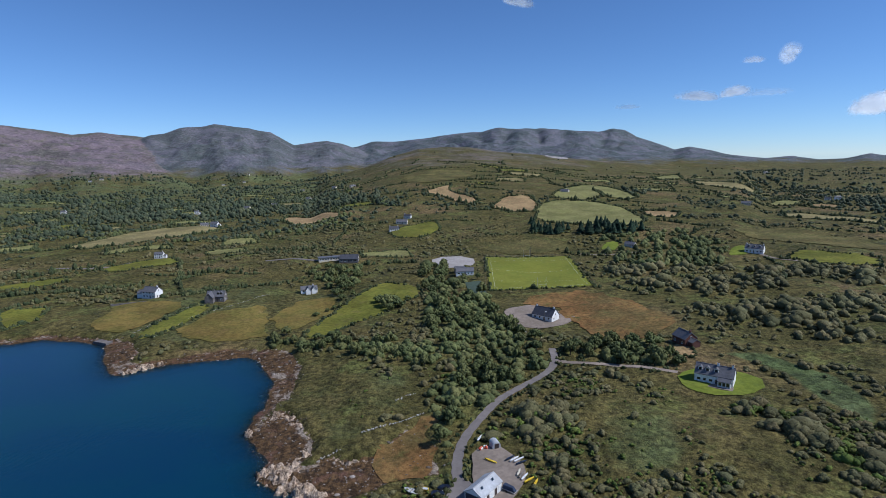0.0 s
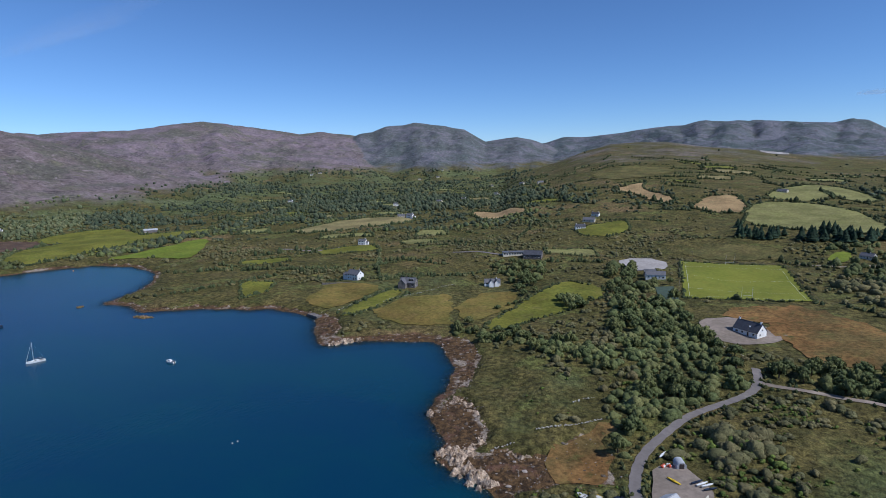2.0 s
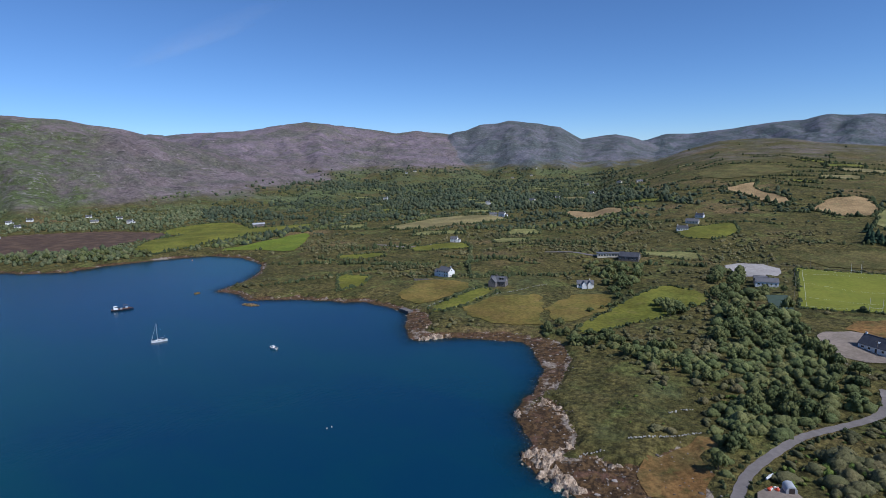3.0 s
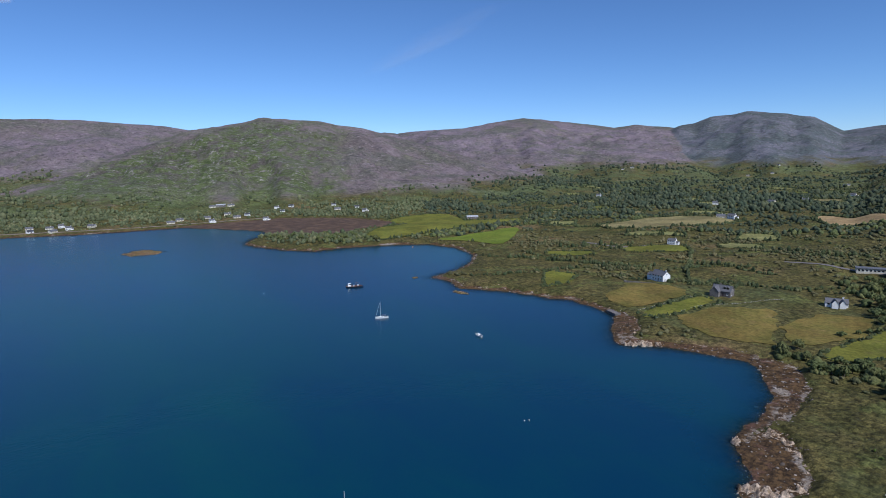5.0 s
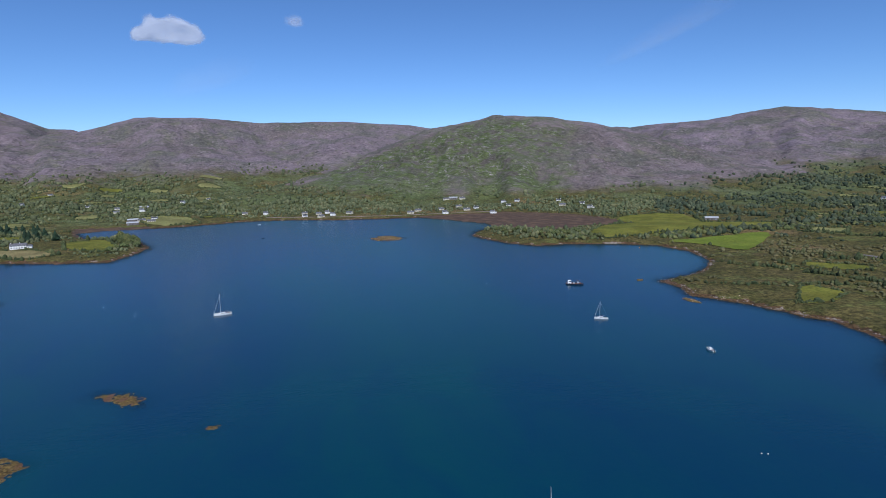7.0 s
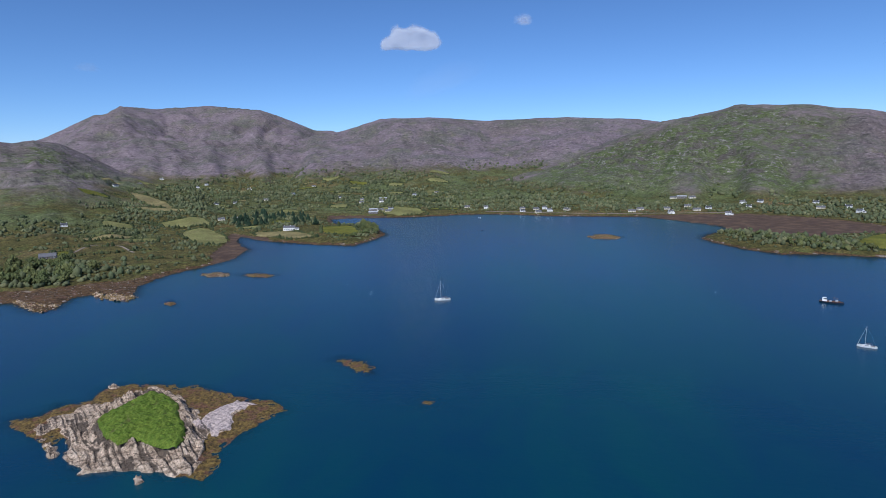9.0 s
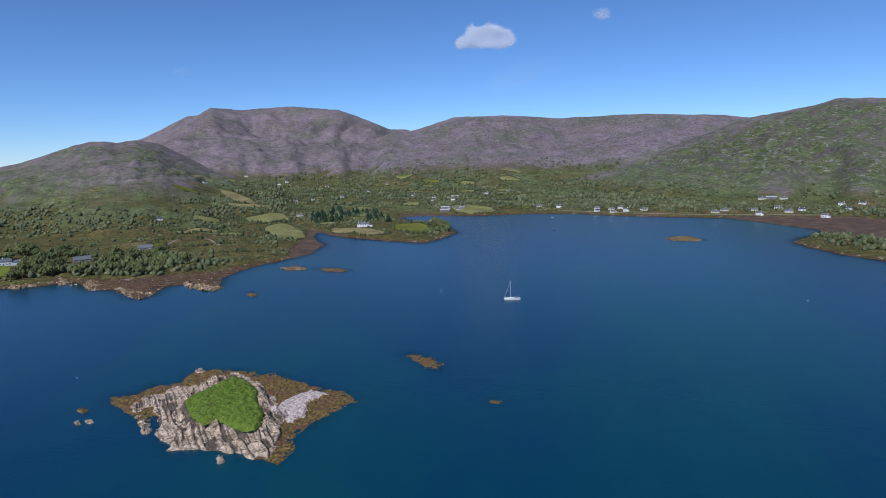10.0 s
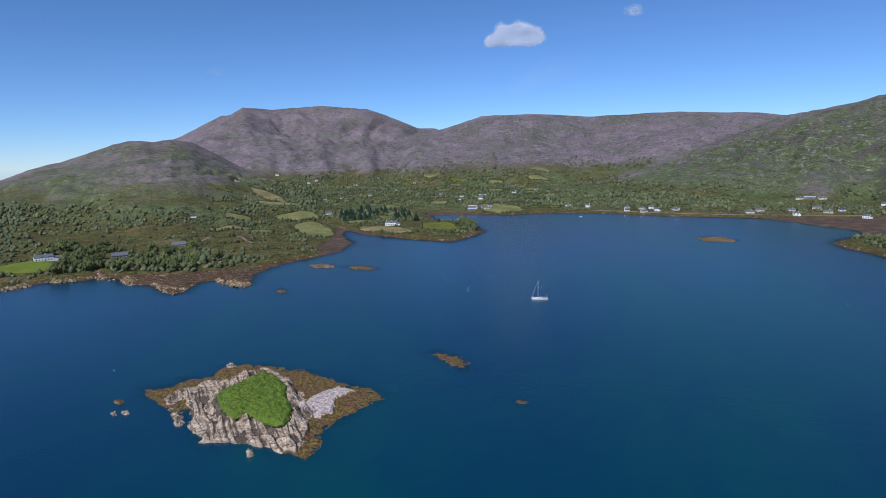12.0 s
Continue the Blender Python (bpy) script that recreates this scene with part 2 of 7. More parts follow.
ISLE_EDGE = [(-215.2, -213.5), (-220.1, -203.6), (-230.7, -202.3), (-235.8, -192.5), (-250.5, -192.9), (-256.8, -183.0), (-254.6, -164.0), (-253.9, -143.2), (-242.9, -121.6), (-238.0, -104.3), (-229.8, -93.0), (-218.7, -99.1), (-206.3, -104.3), (-194.3, -104.9), (-182.9, -103.3), (-173.7, -102.7), (-177.2, -109.5), (-175.8, -115.9), (-179.6, -130.9), (-177.6, -139.9), (-176.4, -149.5), (-186.8, -162.7), (-195.8, -171.2), (-203.8, -180.7), (-186.8, -169.6), (-198.1, -187.6), (-208.6, -206.0)]
ISLE_ROCK = [(-211.2, -208.3), (-214.6, -198.7), (-223.6, -196.3), (-231.2, -188.1), (-241.4, -175.9), (-248.0, -163.3), (-239.5, -147.6), (-221.4, -134.1), (-204.7, -119.6), (-182.0, -109.2), (-176.7, -109.1), (-175.7, -115.8), (-179.1, -130.5), (-177.5, -139.8), (-176.5, -149.0), (-185.3, -160.3), (-201.6, -174.6), (-202.6, -181.5), (-188.3, -170.7), (-196.8, -183.3), (-206.3, -199.6)]
ISLE_TOP = [(-211.1, -171.9), (-224.4, -174.2), (-235.5, -171.5), (-245.5, -165.5), (-238.8, -151.4), (-225.1, -137.1), (-208.6, -124.9), (-193.8, -116.5), (-187.5, -117.6), (-187.7, -128.1), (-191.1, -141.1), (-189.3, -149.4), (-200.6, -162.7)]
ISLE_TURF = [(-208.0, -166.2), (-215.5, -165.3), (-225.0, -163.5), (-236.3, -160.3), (-232.2, -150.4), (-225.2, -141.9), (-213.6, -133.5), (-201.6, -124.8), (-193.2, -120.2), (-188.0, -120.3), (-188.3, -126.2), (-191.3, -134.2), (-193.6, -141.2), (-189.6, -144.7), (-193.6, -151.5), (-200.2, -158.6)]
ISLE_SLAB = [(-209.5, -127.2), (-225.9, -125.8), (-238.3, -119.4), (-233.5, -108.8), (-222.1, -113.4), (-210.0, -108.6), (-203.4, -113.4)]
SKERRY = [(-774.9, 130.3), (-797.4, 146.4), (-793.9, 166.3), (-759.9, 180.0), (-748.7, 163.5), (-750.9, 138.2)]
REEF = [(-292.7, -90.2), (-297.9, -83.5), (-292.8, -70.6), (-281.2, -61.6), (-273.4, -63.0), (-275.1, -71.1)]
REEF_SMALL = [(-238.5, -34.1), (-243.6, -30.9), (-241.6, -25.5), (-237.8, -26.3), (-236.1, -31.2)]
LEDGE = [(-533.0, -295.2), (-544.3, -284.8), (-537.3, -264.0), (-522.1, -260.6), (-519.5, -278.7)]
LEDGE_LONG = [(-530.0, -248.8), (-538.1, -235.6), (-526.0, -211.6), (-516.0, -219.9), (-519.4, -237.0)]
LEDGE_SMALL = [(-417.1, -266.3), (-424.3, -261.8), (-417.4, -252.2), (-410.7, -254.8)]
# The sea's outline: the bay, then the open water behind.
SEA = (COAST_EAST + COAST_FAR + COAST_WEST
       + [(-340, -720), (-520, -1500), (-1500, -3500), (-2000, -6500), (4000, -6500), (900, -1000), (320, -160), (70, 60), (0, 125)])

# Crest lines: how far off, where the flank begins, and (bearing to the left, angle above the eye's level).
RIDGES = {
    "far": (4600, 3600, [(-38.1, -0.35), (-37.1, -0.15), (-35.6, -0.53), (-33.7, -0.60), (-31.6, -0.28), (-30.4, -0.36), (-29.1, -0.53)]),
    "blue": (4100, 2300, [(-38.1, -0.30), (-36.7, -0.32), (-35.6, -0.63), (-33.3, -0.74), (-29.5, -0.39), (-26.8, -0.05), (-25.4, 0.34), (-23.5, 0.74), (-22.3, 0.51), (-21.1, 0.96), (-19.0, 1.70), (-17.7, 2.43), (-16.7, 2.62), (-15.4, 2.34), (-12.7, 2.63), (-10.0, 2.87), (-7.7, 2.82), (-5.8, 2.97), (-3.8, 2.57), (-1.8, 2.56), (0.8, 2.21), (2.8, 2.02), (4.8, 1.83), (7.0, 1.86), (7.6, 1.70), (8.7, 1.33)]),
    "peak": (3700, 2300, [(9.0, 1.33), (10.1, 1.73), (11.5, 2.02), (12.6, 1.93), (14.7, 1.62), (16.8, 2.82), (18.8, 3.25), (20.8, 3.55), (21.8, 3.65), (23.0, 3.34), (24.7, 3.27), (26.1, 2.81), (27.4, 2.56), (28.9, 1.88), (30.6, 1.23)]),
    "moor": (3900, 2000, [(27.7, 2.42), (28.9, 2.60), (31.1, 2.85), (33.1, 2.65), (36.1, 3.06), (38.7, 3.34), (41.8, 3.71), (44.4, 3.50), (47.8, 2.97), (51.5, 2.80), (54.5, 2.51), (55.8, 2.63), (56.8, 2.33)]),
    "near": (2250, 1250, [(35.8, -2.79), (39.4, -2.04), (44.1, -0.94), (49.2, 0.66), (53.5, 1.87), (55.9, 2.60), (57.9, 3.15), (60.1, 3.44), (61.8, 3.82), (65.7, 4.03), (67.7, 4.08), (69.2, 3.61), (71.4, 3.27), (73.7, 2.97), (79.3, 0.92), (85.9, -1.10), (91.5, -2.75)]),
    "west": (3300, 1650, [(68.1, 2.48), (73.7, 2.97), (75.9, 3.39), (79.2, 3.54), (82.4, 3.83), (86.5, 3.79), (90.9, 3.73), (93.7, 3.91), (96.1, 4.12), (98.8, 4.13), (100.8, 4.04), (102.3, 3.65), (104.6, 2.99), (105.7, 2.80), (107.4, 2.62)]),
    "hungry": (3900, 1900, [(104.5, 2.55), (105.7, 2.97), (107.4, 3.06), (109.6, 3.99), (112.4, 5.01), (117.3, 5.32), (121.5, 4.96), (124.1, 5.16), (125.4, 4.48), (126.1, 4.43), (128.4, 3.20), (129.7, 2.54), (131.1, 2.09)]),
    "left": (2100, 900, [(119.9, -1.88), (122.0, -1.48), (124.5, -0.53), (126.9, 1.01), (128.8, 2.07), (130.6, 2.34), (132.0, 2.05), (132.9, 2.26), (133.8, 2.26), (135.1, 1.93), (137.7, 0.95), (139.0, 0.46), (141.0, -0.05), (143.3, -0.96)]),
    "knoll": (1500, 1050, [(129.2, -2.75), (131.4, -0.84), (133.3, 0.57), (135.4, -0.46), (138.1, -2.30)]),
    "ehill": (2000, 560, [(-27.4, -1.42), (-25.1, -1.30), (-19.1, -0.70), (-14.4, -0.36), (-9.4, 0.29), (-5.5, 0.64), (-2.6, 1.14), (0.2, 1.19), (2.5, 1.06), (5.4, 0.27), (8.2, -0.81), (10.5, -1.44)]),
}


def lay_of_land(x, y):
    """Height of the ground and what it is made of, on numpy arrays."""
    r, az = np.hypot(x, y), np.degrees(np.arctan2(-x, y))
    wobble = 2.2 * lattice(x, y, 13, 3) + 1.1 * lattice(x, y, 5, 4) + np.clip(r / 900, 0, 1) * 3 * lattice(x, y, 31, 8)
    shore = -inside_by(x, y, SEA) + wobble * 0.8
    turf = shore - 4.5 - 2.0 * lattice(x, y, 40, 5)
    mud = np.zeros_like(r)
    for poly in (FORE_POINT, FORE_COVE, FORE_WEST):
        turf = np.minimum(turf, -inside_by(x, y, poly) + 2.0 + 0.9 * wobble)
    for poly in (MUD_FAR, MUD_INLET, MUD_WEST):
        d = inside_by(x, y, poly) + wobble
        turf = np.minimum(turf, -d)
        mud = np.maximum(mud, step(-3, 3, d))
    wet = np.clip(shore, 0, None)
    stones = np.abs(lattice(x, y, 2.6, 11)) * 0.8 + np.abs(lattice(x, y, 6.5, 12)) * 0.9
    z = np.where(shore > 0, np.minimum(0.15 + wet * 0.07, 1.3), np.maximum(shore * 0.16, -9))
    z = z + stones * step(-3, 6, shore) * (1 - step(0, 2, turf)) * (1 - mud * 0.8) * 0.75
    for poly, top in ((ISLE_EDGE, -0.5), (SKERRY, -0.6), (REEF, -0.5), (REEF_SMALL, -0.9), (LEDGE, -0.5), (LEDGE_LONG, -0.5), (LEDGE_SMALL, -0.5)):
        e = inside_by(x, y, poly) + wobble
        z = np.where((shore < 0) & (e > -30), np.maximum(z, top + np.minimum(e - 2, 0) * 0.28), z)
    inland = np.clip(turf, 0, None)
    z = z + 2.0 * step(0, 3, turf) + 17 * (1 - np.exp(-inland / 330)) + np.clip(inland - 300, 0, 1500) * (0.018 - 0.015 * step(6, 16, az) * (1 - step(60, 75, az)) - 0.008 * step(85, 95, az))
    rolling = 3.2 * lattice(x, y, 95, 21) + 1.5 * lattice(x, y, 37, 22) + 0.5 * lattice(x, y, 14, 23)
    z = z + rolling * step(5, 110, inland)
    flat = z.copy()
    high, slate_haze, rosy = np.zeros_like(r), np.zeros_like(r), np.zeros_like(r)
    for name, (crest, foot, line) in RIDGES.items():
        bearing, rise = np.array(line).T
        low = name == "ehill"
        grow = step(bearing[0] - 5, bearing[0], az) * (1 - step(bearing[-1], bearing[-1] + 5, az))
        bend = crest * (1 + 0.05 * lattice(az * 10, az * 0, 70, 31 + foot))
        top = EYE + bend * np.tan(np.radians(np.interp(az, bearing, rise) + 0.08))
        # spurs and combes: the foot of the slope winds in and out
        spur = lattice(az * 10, r * 0.012, 34, 57 + foot) + 0.5 * lattice(az * 10, r * 0.02, 15, 58 + foot)
        begin = foot * (1 + (0.0 if low else 0.09) * spur)
        u = (r - begin) / (bend - begin)
        up = np.clip(u, 0, 1) ** (1.15 if name in ("hungry", "near", "left", "knoll") else 1.35)
        down = 1 - 0.9 * np.clip((r - bend) / (0.28 * bend), 0, 1)
        body = np.clip(top * grow - 18, 0, None) * np.where(u < 1, up, down)
        rough = fractal(x, y, 420 if crest > 1600 else 160, 41, 5)
        # ravines that run down the slope, and ledges that run along it
        ravine = np.abs(lattice(az * 10 + 14 * lattice(x, y, 330, 47), r * 0.05, 24, 45)) + 0.4 * np.abs(lattice(az * 10 + 8 * lattice(x, y, 150, 44), r * 0.06, 9, 46))
        edge = 1 - 0.9 * np.exp(-((u - 1) / 0.14) ** 2)
        body = body * (1 + (0.16 if low else 0.36 if name == "left" else 0.24) * edge * rough) - (0 if low else 1) * edge * np.clip(body, 0, 240) * (0.20 if name in ("hungry", "peak", "blue") else 0.10) * (0.7 - ravine)
        if not low:
            body = body + edge * np.clip(body / 60, 0, 1) * (6 * lattice(x, y, 60, 48) + 4 * lattice(x, y, 26, 49))
            tier = body / 15 + 1.1 * lattice(x, y, 240, 50) + 0.4 * lattice(x, y, 70, 51)
            part_up = tier - np.floor(tier)
            ledge = step(-0.35, 0.35, lattice(x, y, 190, 52)) * (1.0 if name in ("near", "moor", "left", "west") else 0.6)
            body = body + 15 * ledge * edge * (step(0.30, 0.72, part_up) - part_up) * np.clip(body / 40, 0, 1)
        z2 = flat * np.clip(1 - u, 0, 1) + 18 * step(0, 0.4, u) * grow + np.clip(body, 0, None)
        front = (u > 0) & (turf > 0) & (z2 > z)
        z = np.where(front, z2, z)
        share = 0.30 * np.clip((body - 30) / 50, 0, 1) if low else np.clip(body / (45 if name == "near" else 110), 0, 1)
        high = np.where(front, share, np.maximum(high, share * (u > 0) * (1 - front)))
        # weight of the painted haze, set ridge by ridge
        slate_haze = np.where(front, {"blue": 1.0, "peak": 0.85, "far": 1.0}.get(name, 0.0), slate_haze)
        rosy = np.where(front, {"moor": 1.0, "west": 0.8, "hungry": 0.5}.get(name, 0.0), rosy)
    return z, shore, turf, mud, high, slate_haze, rosy


# A fan of ground round the eye: fine where it is looked at, coarse behind.
BEARING = np.concatenate([np.arange(-42, 146, 0.24), np.arange(146, 318, 2.0)])
FINE = len(np.arange(-42, 146, 0.24)) - 1
REACH = np.concatenate([40 * 25 ** (np.arange(240) / 240), 1000 * 4.9 ** (np.arange(201) / 200)])
RINGS = len(REACH) - 1
LOG_REACH = np.log(REACH)


def ground_grid():
    az, rr = np.meshgrid(np.radians(BEARING), REACH)
    return -np.sin(az) * rr, np.cos(az) * rr


GX, GY = ground_grid()
GZ, SHORE, TURF, MUD, HIGH, SLATE_HAZE, ROSY = lay_of_land(GX, GY)
# tussocks: hollows between the tufts of the rough ground
TUFT = (0.55 * np.abs(lattice(GX, GY, 3.4, 55)) + 0.45 * np.abs(lattice(GX, GY, 1.7, 56))) * step(2, 6, TURF) * (1 - step(420, 900, np.hypot(GX, GY)))


def height(x, y):
    """The ground's height at a place, as the fan of ground has it."""
    r, az = math.hypot(x, y), math.degrees(math.atan2(-x, y))
    az = az + 360 if az < -42 else az
    i = min(float(np.interp(math.log(max(r, 41)), LOG_REACH, np.arange(RINGS + 1))), RINGS - 0.01)
    j = (az + 42) / 0.24 if az < BEARING[FINE] else FINE + (az - BEARING[FINE]) / 2
    j = min(max(j, 0), len(BEARING) - 1.01)
    a, b = int(i), int(j)
    u, v = i - a, j - b
    return float((GZ[a, b] * (1 - v) + GZ[a, b + 1] * v) * (1 - u) + (GZ[a + 1, b] * (1 - v) + GZ[a + 1, b + 1] * v) * u)


# ---- kit ----
from mathutils import geometry


def plain(name, colour, rough=0.7, spread=0.15, size=0.6, metal=0.0, bump=0.0, second=None, vary=0.0, gloss=0.4):
    s = Stuff(name)
    c = s.mix(s.ramp(s.noise(size * 6, 5, 0.6, world_space=False), 0.35, 0.65), colour, second or tuple(v * 0.8 for v in colour))
    c = s.tint(c, s.ramp(s.noise(size, 5, 0.65, world_space=False), 0.25, 0.75), spread)
    if vary:
        c = s.tint(c, s.each(), vary)
    if bump:
        s.bump(s.noise(size * 0.5, 5, 0.65, world_space=False), bump, 0.7)
    return s.done(c, rough, metal, gloss)


def turf_like(name, a, b, dry, stripe=0.0, relief=0.35):
    s = Stuff(name)
    c = s.mix(s.ramp(s.noise(22, 5, 0.6), 0.35, 0.65), a, b)
    c = s.mix(s.ramp(s.noise(9, 6, 0.7), 0.52, 0.74), c, dry)
    c = s.tint(c, s.ramp(s.noise(34, 5, 0.65), 0.35, 0.65), min(0.05 + relief * 0.45, 0.25))
    c = s.tint(c, s.ramp(s.noise(2.5, 6, 0.7), 0.30, 0.70), min(0.12 + relief * 0.5, 0.42))
    if stripe:
        w = s.node("ShaderNodeTexWave", Vector=s.place(True), Scale=stripe, Distortion=0.6)
        c = s.tint(c, w.outputs["Fac"], 0.07)
    s.bump(s.noise(1.2, 5, 0.7), relief, 0.7)
    return s.done(c, 0.95, gloss=0.1)


def leaf_like(name, a, b, c, spread=0.34):
    """Foliage: each plant has its own hue between three, and the light and dark of its sprays."""
    s = Stuff(name)
    hue = s.attr("hue")
    col = s.mix(s.ramp(hue, 0.0, 0.55), a, b)
    col = s.mix(s.ramp(hue, 0.6, 1.0), col, c)
    col = s.tint(col, s.island(), 0.16)
    col = s.tint(col, s.ramp(s.noise(0.8, 5, 0.75), 0.30, 0.70), spread)
    col = s.tint(col, s.ramp(s.noise(60, 4, 0.6), 0.3, 0.7), 0.22)
    n1 = s.bump(s.noise(1.2, 5, 0.8), 0.6, 0.6)
    s.bump(s.noise(0.4, 4, 0.75), 0.3, 0.7, n1)
    return s.done(col, 0.85, gloss=0.2)


COVER = {
    "pitch": turf_like("pitch_grass", (0.160, 0.176, 0.026), (0.182, 0.188, 0.030), (0.190, 0.185, 0.03), 0.0, 0.06),
    "lawn": turf_like("lawn_grass", (0.132, 0.170, 0.022), (0.155, 0.180, 0.026), (0.13, 0.16, 0.03), 0.0, 0.2),
    "pale": turf_like("pasture_grass", (0.205, 0.192, 0.072), (0.178, 0.176, 0.060), (0.19, 0.18, 0.08)),
    "meadow": turf_like("meadow_grass", (0.158, 0.152, 0.026), (0.125, 0.132, 0.023), (0.15, 0.13, 0.04)),
    "oldgold": turf_like("dry_meadow", (0.180, 0.130, 0.036), (0.140, 0.120, 0.030), (0.21, 0.145, 0.055)),
    "straw": turf_like("straw_grass", (0.240, 0.195, 0.085), (0.190, 0.165, 0.070), (0.27, 0.22, 0.11)),
    "tan": turf_like("hay_stubble", (0.330, 0.225, 0.110), (0.280, 0.195, 0.095), (0.30, 0.24, 0.11), 0.12),
    "bracken": turf_like("bracken", (0.205, 0.112, 0.040), (0.130, 0.094, 0.034), (0.100, 0.100, 0.030), 0.0, 0.8),
    "heath": turf_like("heath", (0.135, 0.112, 0.040), (0.105, 0.100, 0.034), (0.165, 0.125, 0.055), 0.0, 0.8),
    "gravel": turf_like("gravel", (0.270, 0.220, 0.180), (0.220, 0.180, 0.145), (0.18, 0.15, 0.11), 0.0, 0.1),
    "palegravel": turf_like("pale_gravel", (0.38, 0.345, 0.32), (0.33, 0.30, 0.275), (0.28, 0.25, 0.22), 0.0, 0.05),
    "court": turf_like("court_surface", (0.070, 0.095, 0.070), (0.060, 0.085, 0.065), (0.08, 0.09, 0.07), 0.0, 0.02),
    "tarmac": turf_like("tarmac", (0.205, 0.180, 0.168), (0.175, 0.155, 0.145), (0.23, 0.205, 0.185), 0.0, 0.02),
    "rockpale": turf_like("pale_rock", (0.42, 0.38, 0.36), (0.34, 0.31, 0.29), (0.25, 0.23, 0.2), 0.0, 1.0),
}
M_RENDER = plain("white_render", (0.80, 0.79, 0.76), 0.8, 0.06, 0.8, second=(0.72, 0.70, 0.66))
M_CREAM = plain("cream_render", (0.66, 0.60, 0.47), 0.8, 0.08, 0.8)
M_STONE = plain("grey_stonework", (0.19, 0.168, 0.150), 0.9, 0.4, 0.5, bump=0.06, second=(0.12, 0.105, 0.098))
M_SLATE = plain("blue_black_slate", (0.055, 0.056, 0.066), 0.55, 0.25, 0.5, bump=0.02, second=(0.075, 0.075, 0.085))
M_SLATE_PALE = plain("grey_slate", (0.135, 0.132, 0.142), 0.6, 0.2, 0.5, bump=0.02)
M_TIN = plain("weathered_pale_metal_sheet", (0.44, 0.45, 0.47), 0.5, 0.12, 0.9, second=(0.36, 0.36, 0.37))
M_RUST = plain("rusty_red_sheet", (0.23, 0.13, 0.10), 0.7, 0.2, 0.9)
M_BRICK = plain("red_brown_boarding", (0.115, 0.048, 0.034), 0.8, 0.2, 0.4)
M_GLASS = plain("dark_window_glass", (0.020, 0.024, 0.030), 0.08, 0.1, 1.0, gloss=0.7)
M_FRAME = plain("white_painted_frame", (0.78, 0.78, 0.76), 0.5, 0.05)
M_DOOR = plain("dark_painted_door", (0.060, 0.045, 0.040), 0.5, 0.1)
M_BARK = plain("bark", (0.090, 0.070, 0.052), 0.9, 0.3, 0.15, bump=0.03)
M_WOOD = plain("grey_weathered_wood", (0.20, 0.175, 0.15), 0.85, 0.25, 0.2)
M_GEL = plain("white_gelcoat", (0.80, 0.80, 0.79), 0.25, 0.04, 1.0, gloss=0.6)
M_DECK = plain("pale_grey_deck", (0.55, 0.54, 0.51), 0.6, 0.1, 0.4)
M_ALLOY = plain("silver_spar_metal", (0.62, 0.63, 0.65), 0.35, 0.05, 0.4, metal=0.4)
M_CANVAS = plain("dark_blue_canvas", (0.030, 0.045, 0.085), 0.9, 0.2, 0.3)
M_NAVY = plain("dark_blue_hull_paint", (0.020, 0.030, 0.055), 0.4, 0.15, 0.5)
M_RUSTY = plain("rust_brown_deck_gear", (0.15, 0.075, 0.045), 0.8, 0.3, 0.3)
M_YELLOW = plain("yellow_plastic", (0.75, 0.52, 0.03), 0.4, 0.08)
M_RED = plain("orange_red_plastic", (0.62, 0.10, 0.04), 0.5, 0.12)
M_ORANGE = plain("orange_buoy_plastic", (0.70, 0.22, 0.03), 0.4, 0.1)
M_TYRE = plain("black_rubber", (0.018, 0.018, 0.019), 0.8, 0.1)
M_CARPAINT = plain("dark_car_paint", (0.012, 0.014, 0.022), 0.25, 0.1, gloss=0.7)
M_LEAF = leaf_like("broad_leaves", (0.082, 0.100, 0.036), (0.112, 0.126, 0.044), (0.144, 0.144, 0.052))
M_SCRUB = leaf_like("scrub_leaves", (0.092, 0.093, 0.040), (0.126, 0.116, 0.051), (0.158, 0.134, 0.061))
M_BRAMBLE = leaf_like("bramble_leaves", (0.070, 0.100, 0.020), (0.100, 0.135, 0.026), (0.135, 0.150, 0.034))
# dark far woods, green made bluer to put haze into the leaf colour
M_FAR_LEAF = leaf_like("hazy_valley_leaves", (0.042, 0.058, 0.034), (0.064, 0.078, 0.043), (0.096, 0.104, 0.054))
M_WEST_LEAF = leaf_like("western_leaves", (0.076, 0.093, 0.044), (0.110, 0.122, 0.058), (0.150, 0.150, 0.072))
M_HEDGE = leaf_like("hedge_leaves", (0.044, 0.058, 0.024), (0.064, 0.076, 0.030), (0.094, 0.096, 0.038))
M_NEEDLE = leaf_like("dark_needles", (0.022, 0.042, 0.022), (0.034, 0.054, 0.028), (0.044, 0.064, 0.032))
M_WHITE_LINE = plain("white_line_paint", (0.75, 0.77, 0.70), 0.9, 0.1)


def part(name, bm, material, parent=None, label=""):
    """Links a bmesh or a mesh as one mesh object under a thing or a part."""
    if isinstance(bm, bmesh.types.BMesh):
        me = bpy.data.meshes.new(name)
        bm.to_mesh(me)
        bm.free()
    else:
        me = bm
    if not me.materials:
        me.materials.append(material)
    ob = new(name, me)
    ob.parent = parent
    if label:
        tagged(ob, label)
    return ob


def holder(name, x, y, z, turn, label, category, group="", kind=""):
    ob = new(name)
    ob.empty_display_size = 0.5
    ob.matrix_basis = pose(x, y, z, 0, 0, turn)
    return tagged(ob, label, category, group, kind)


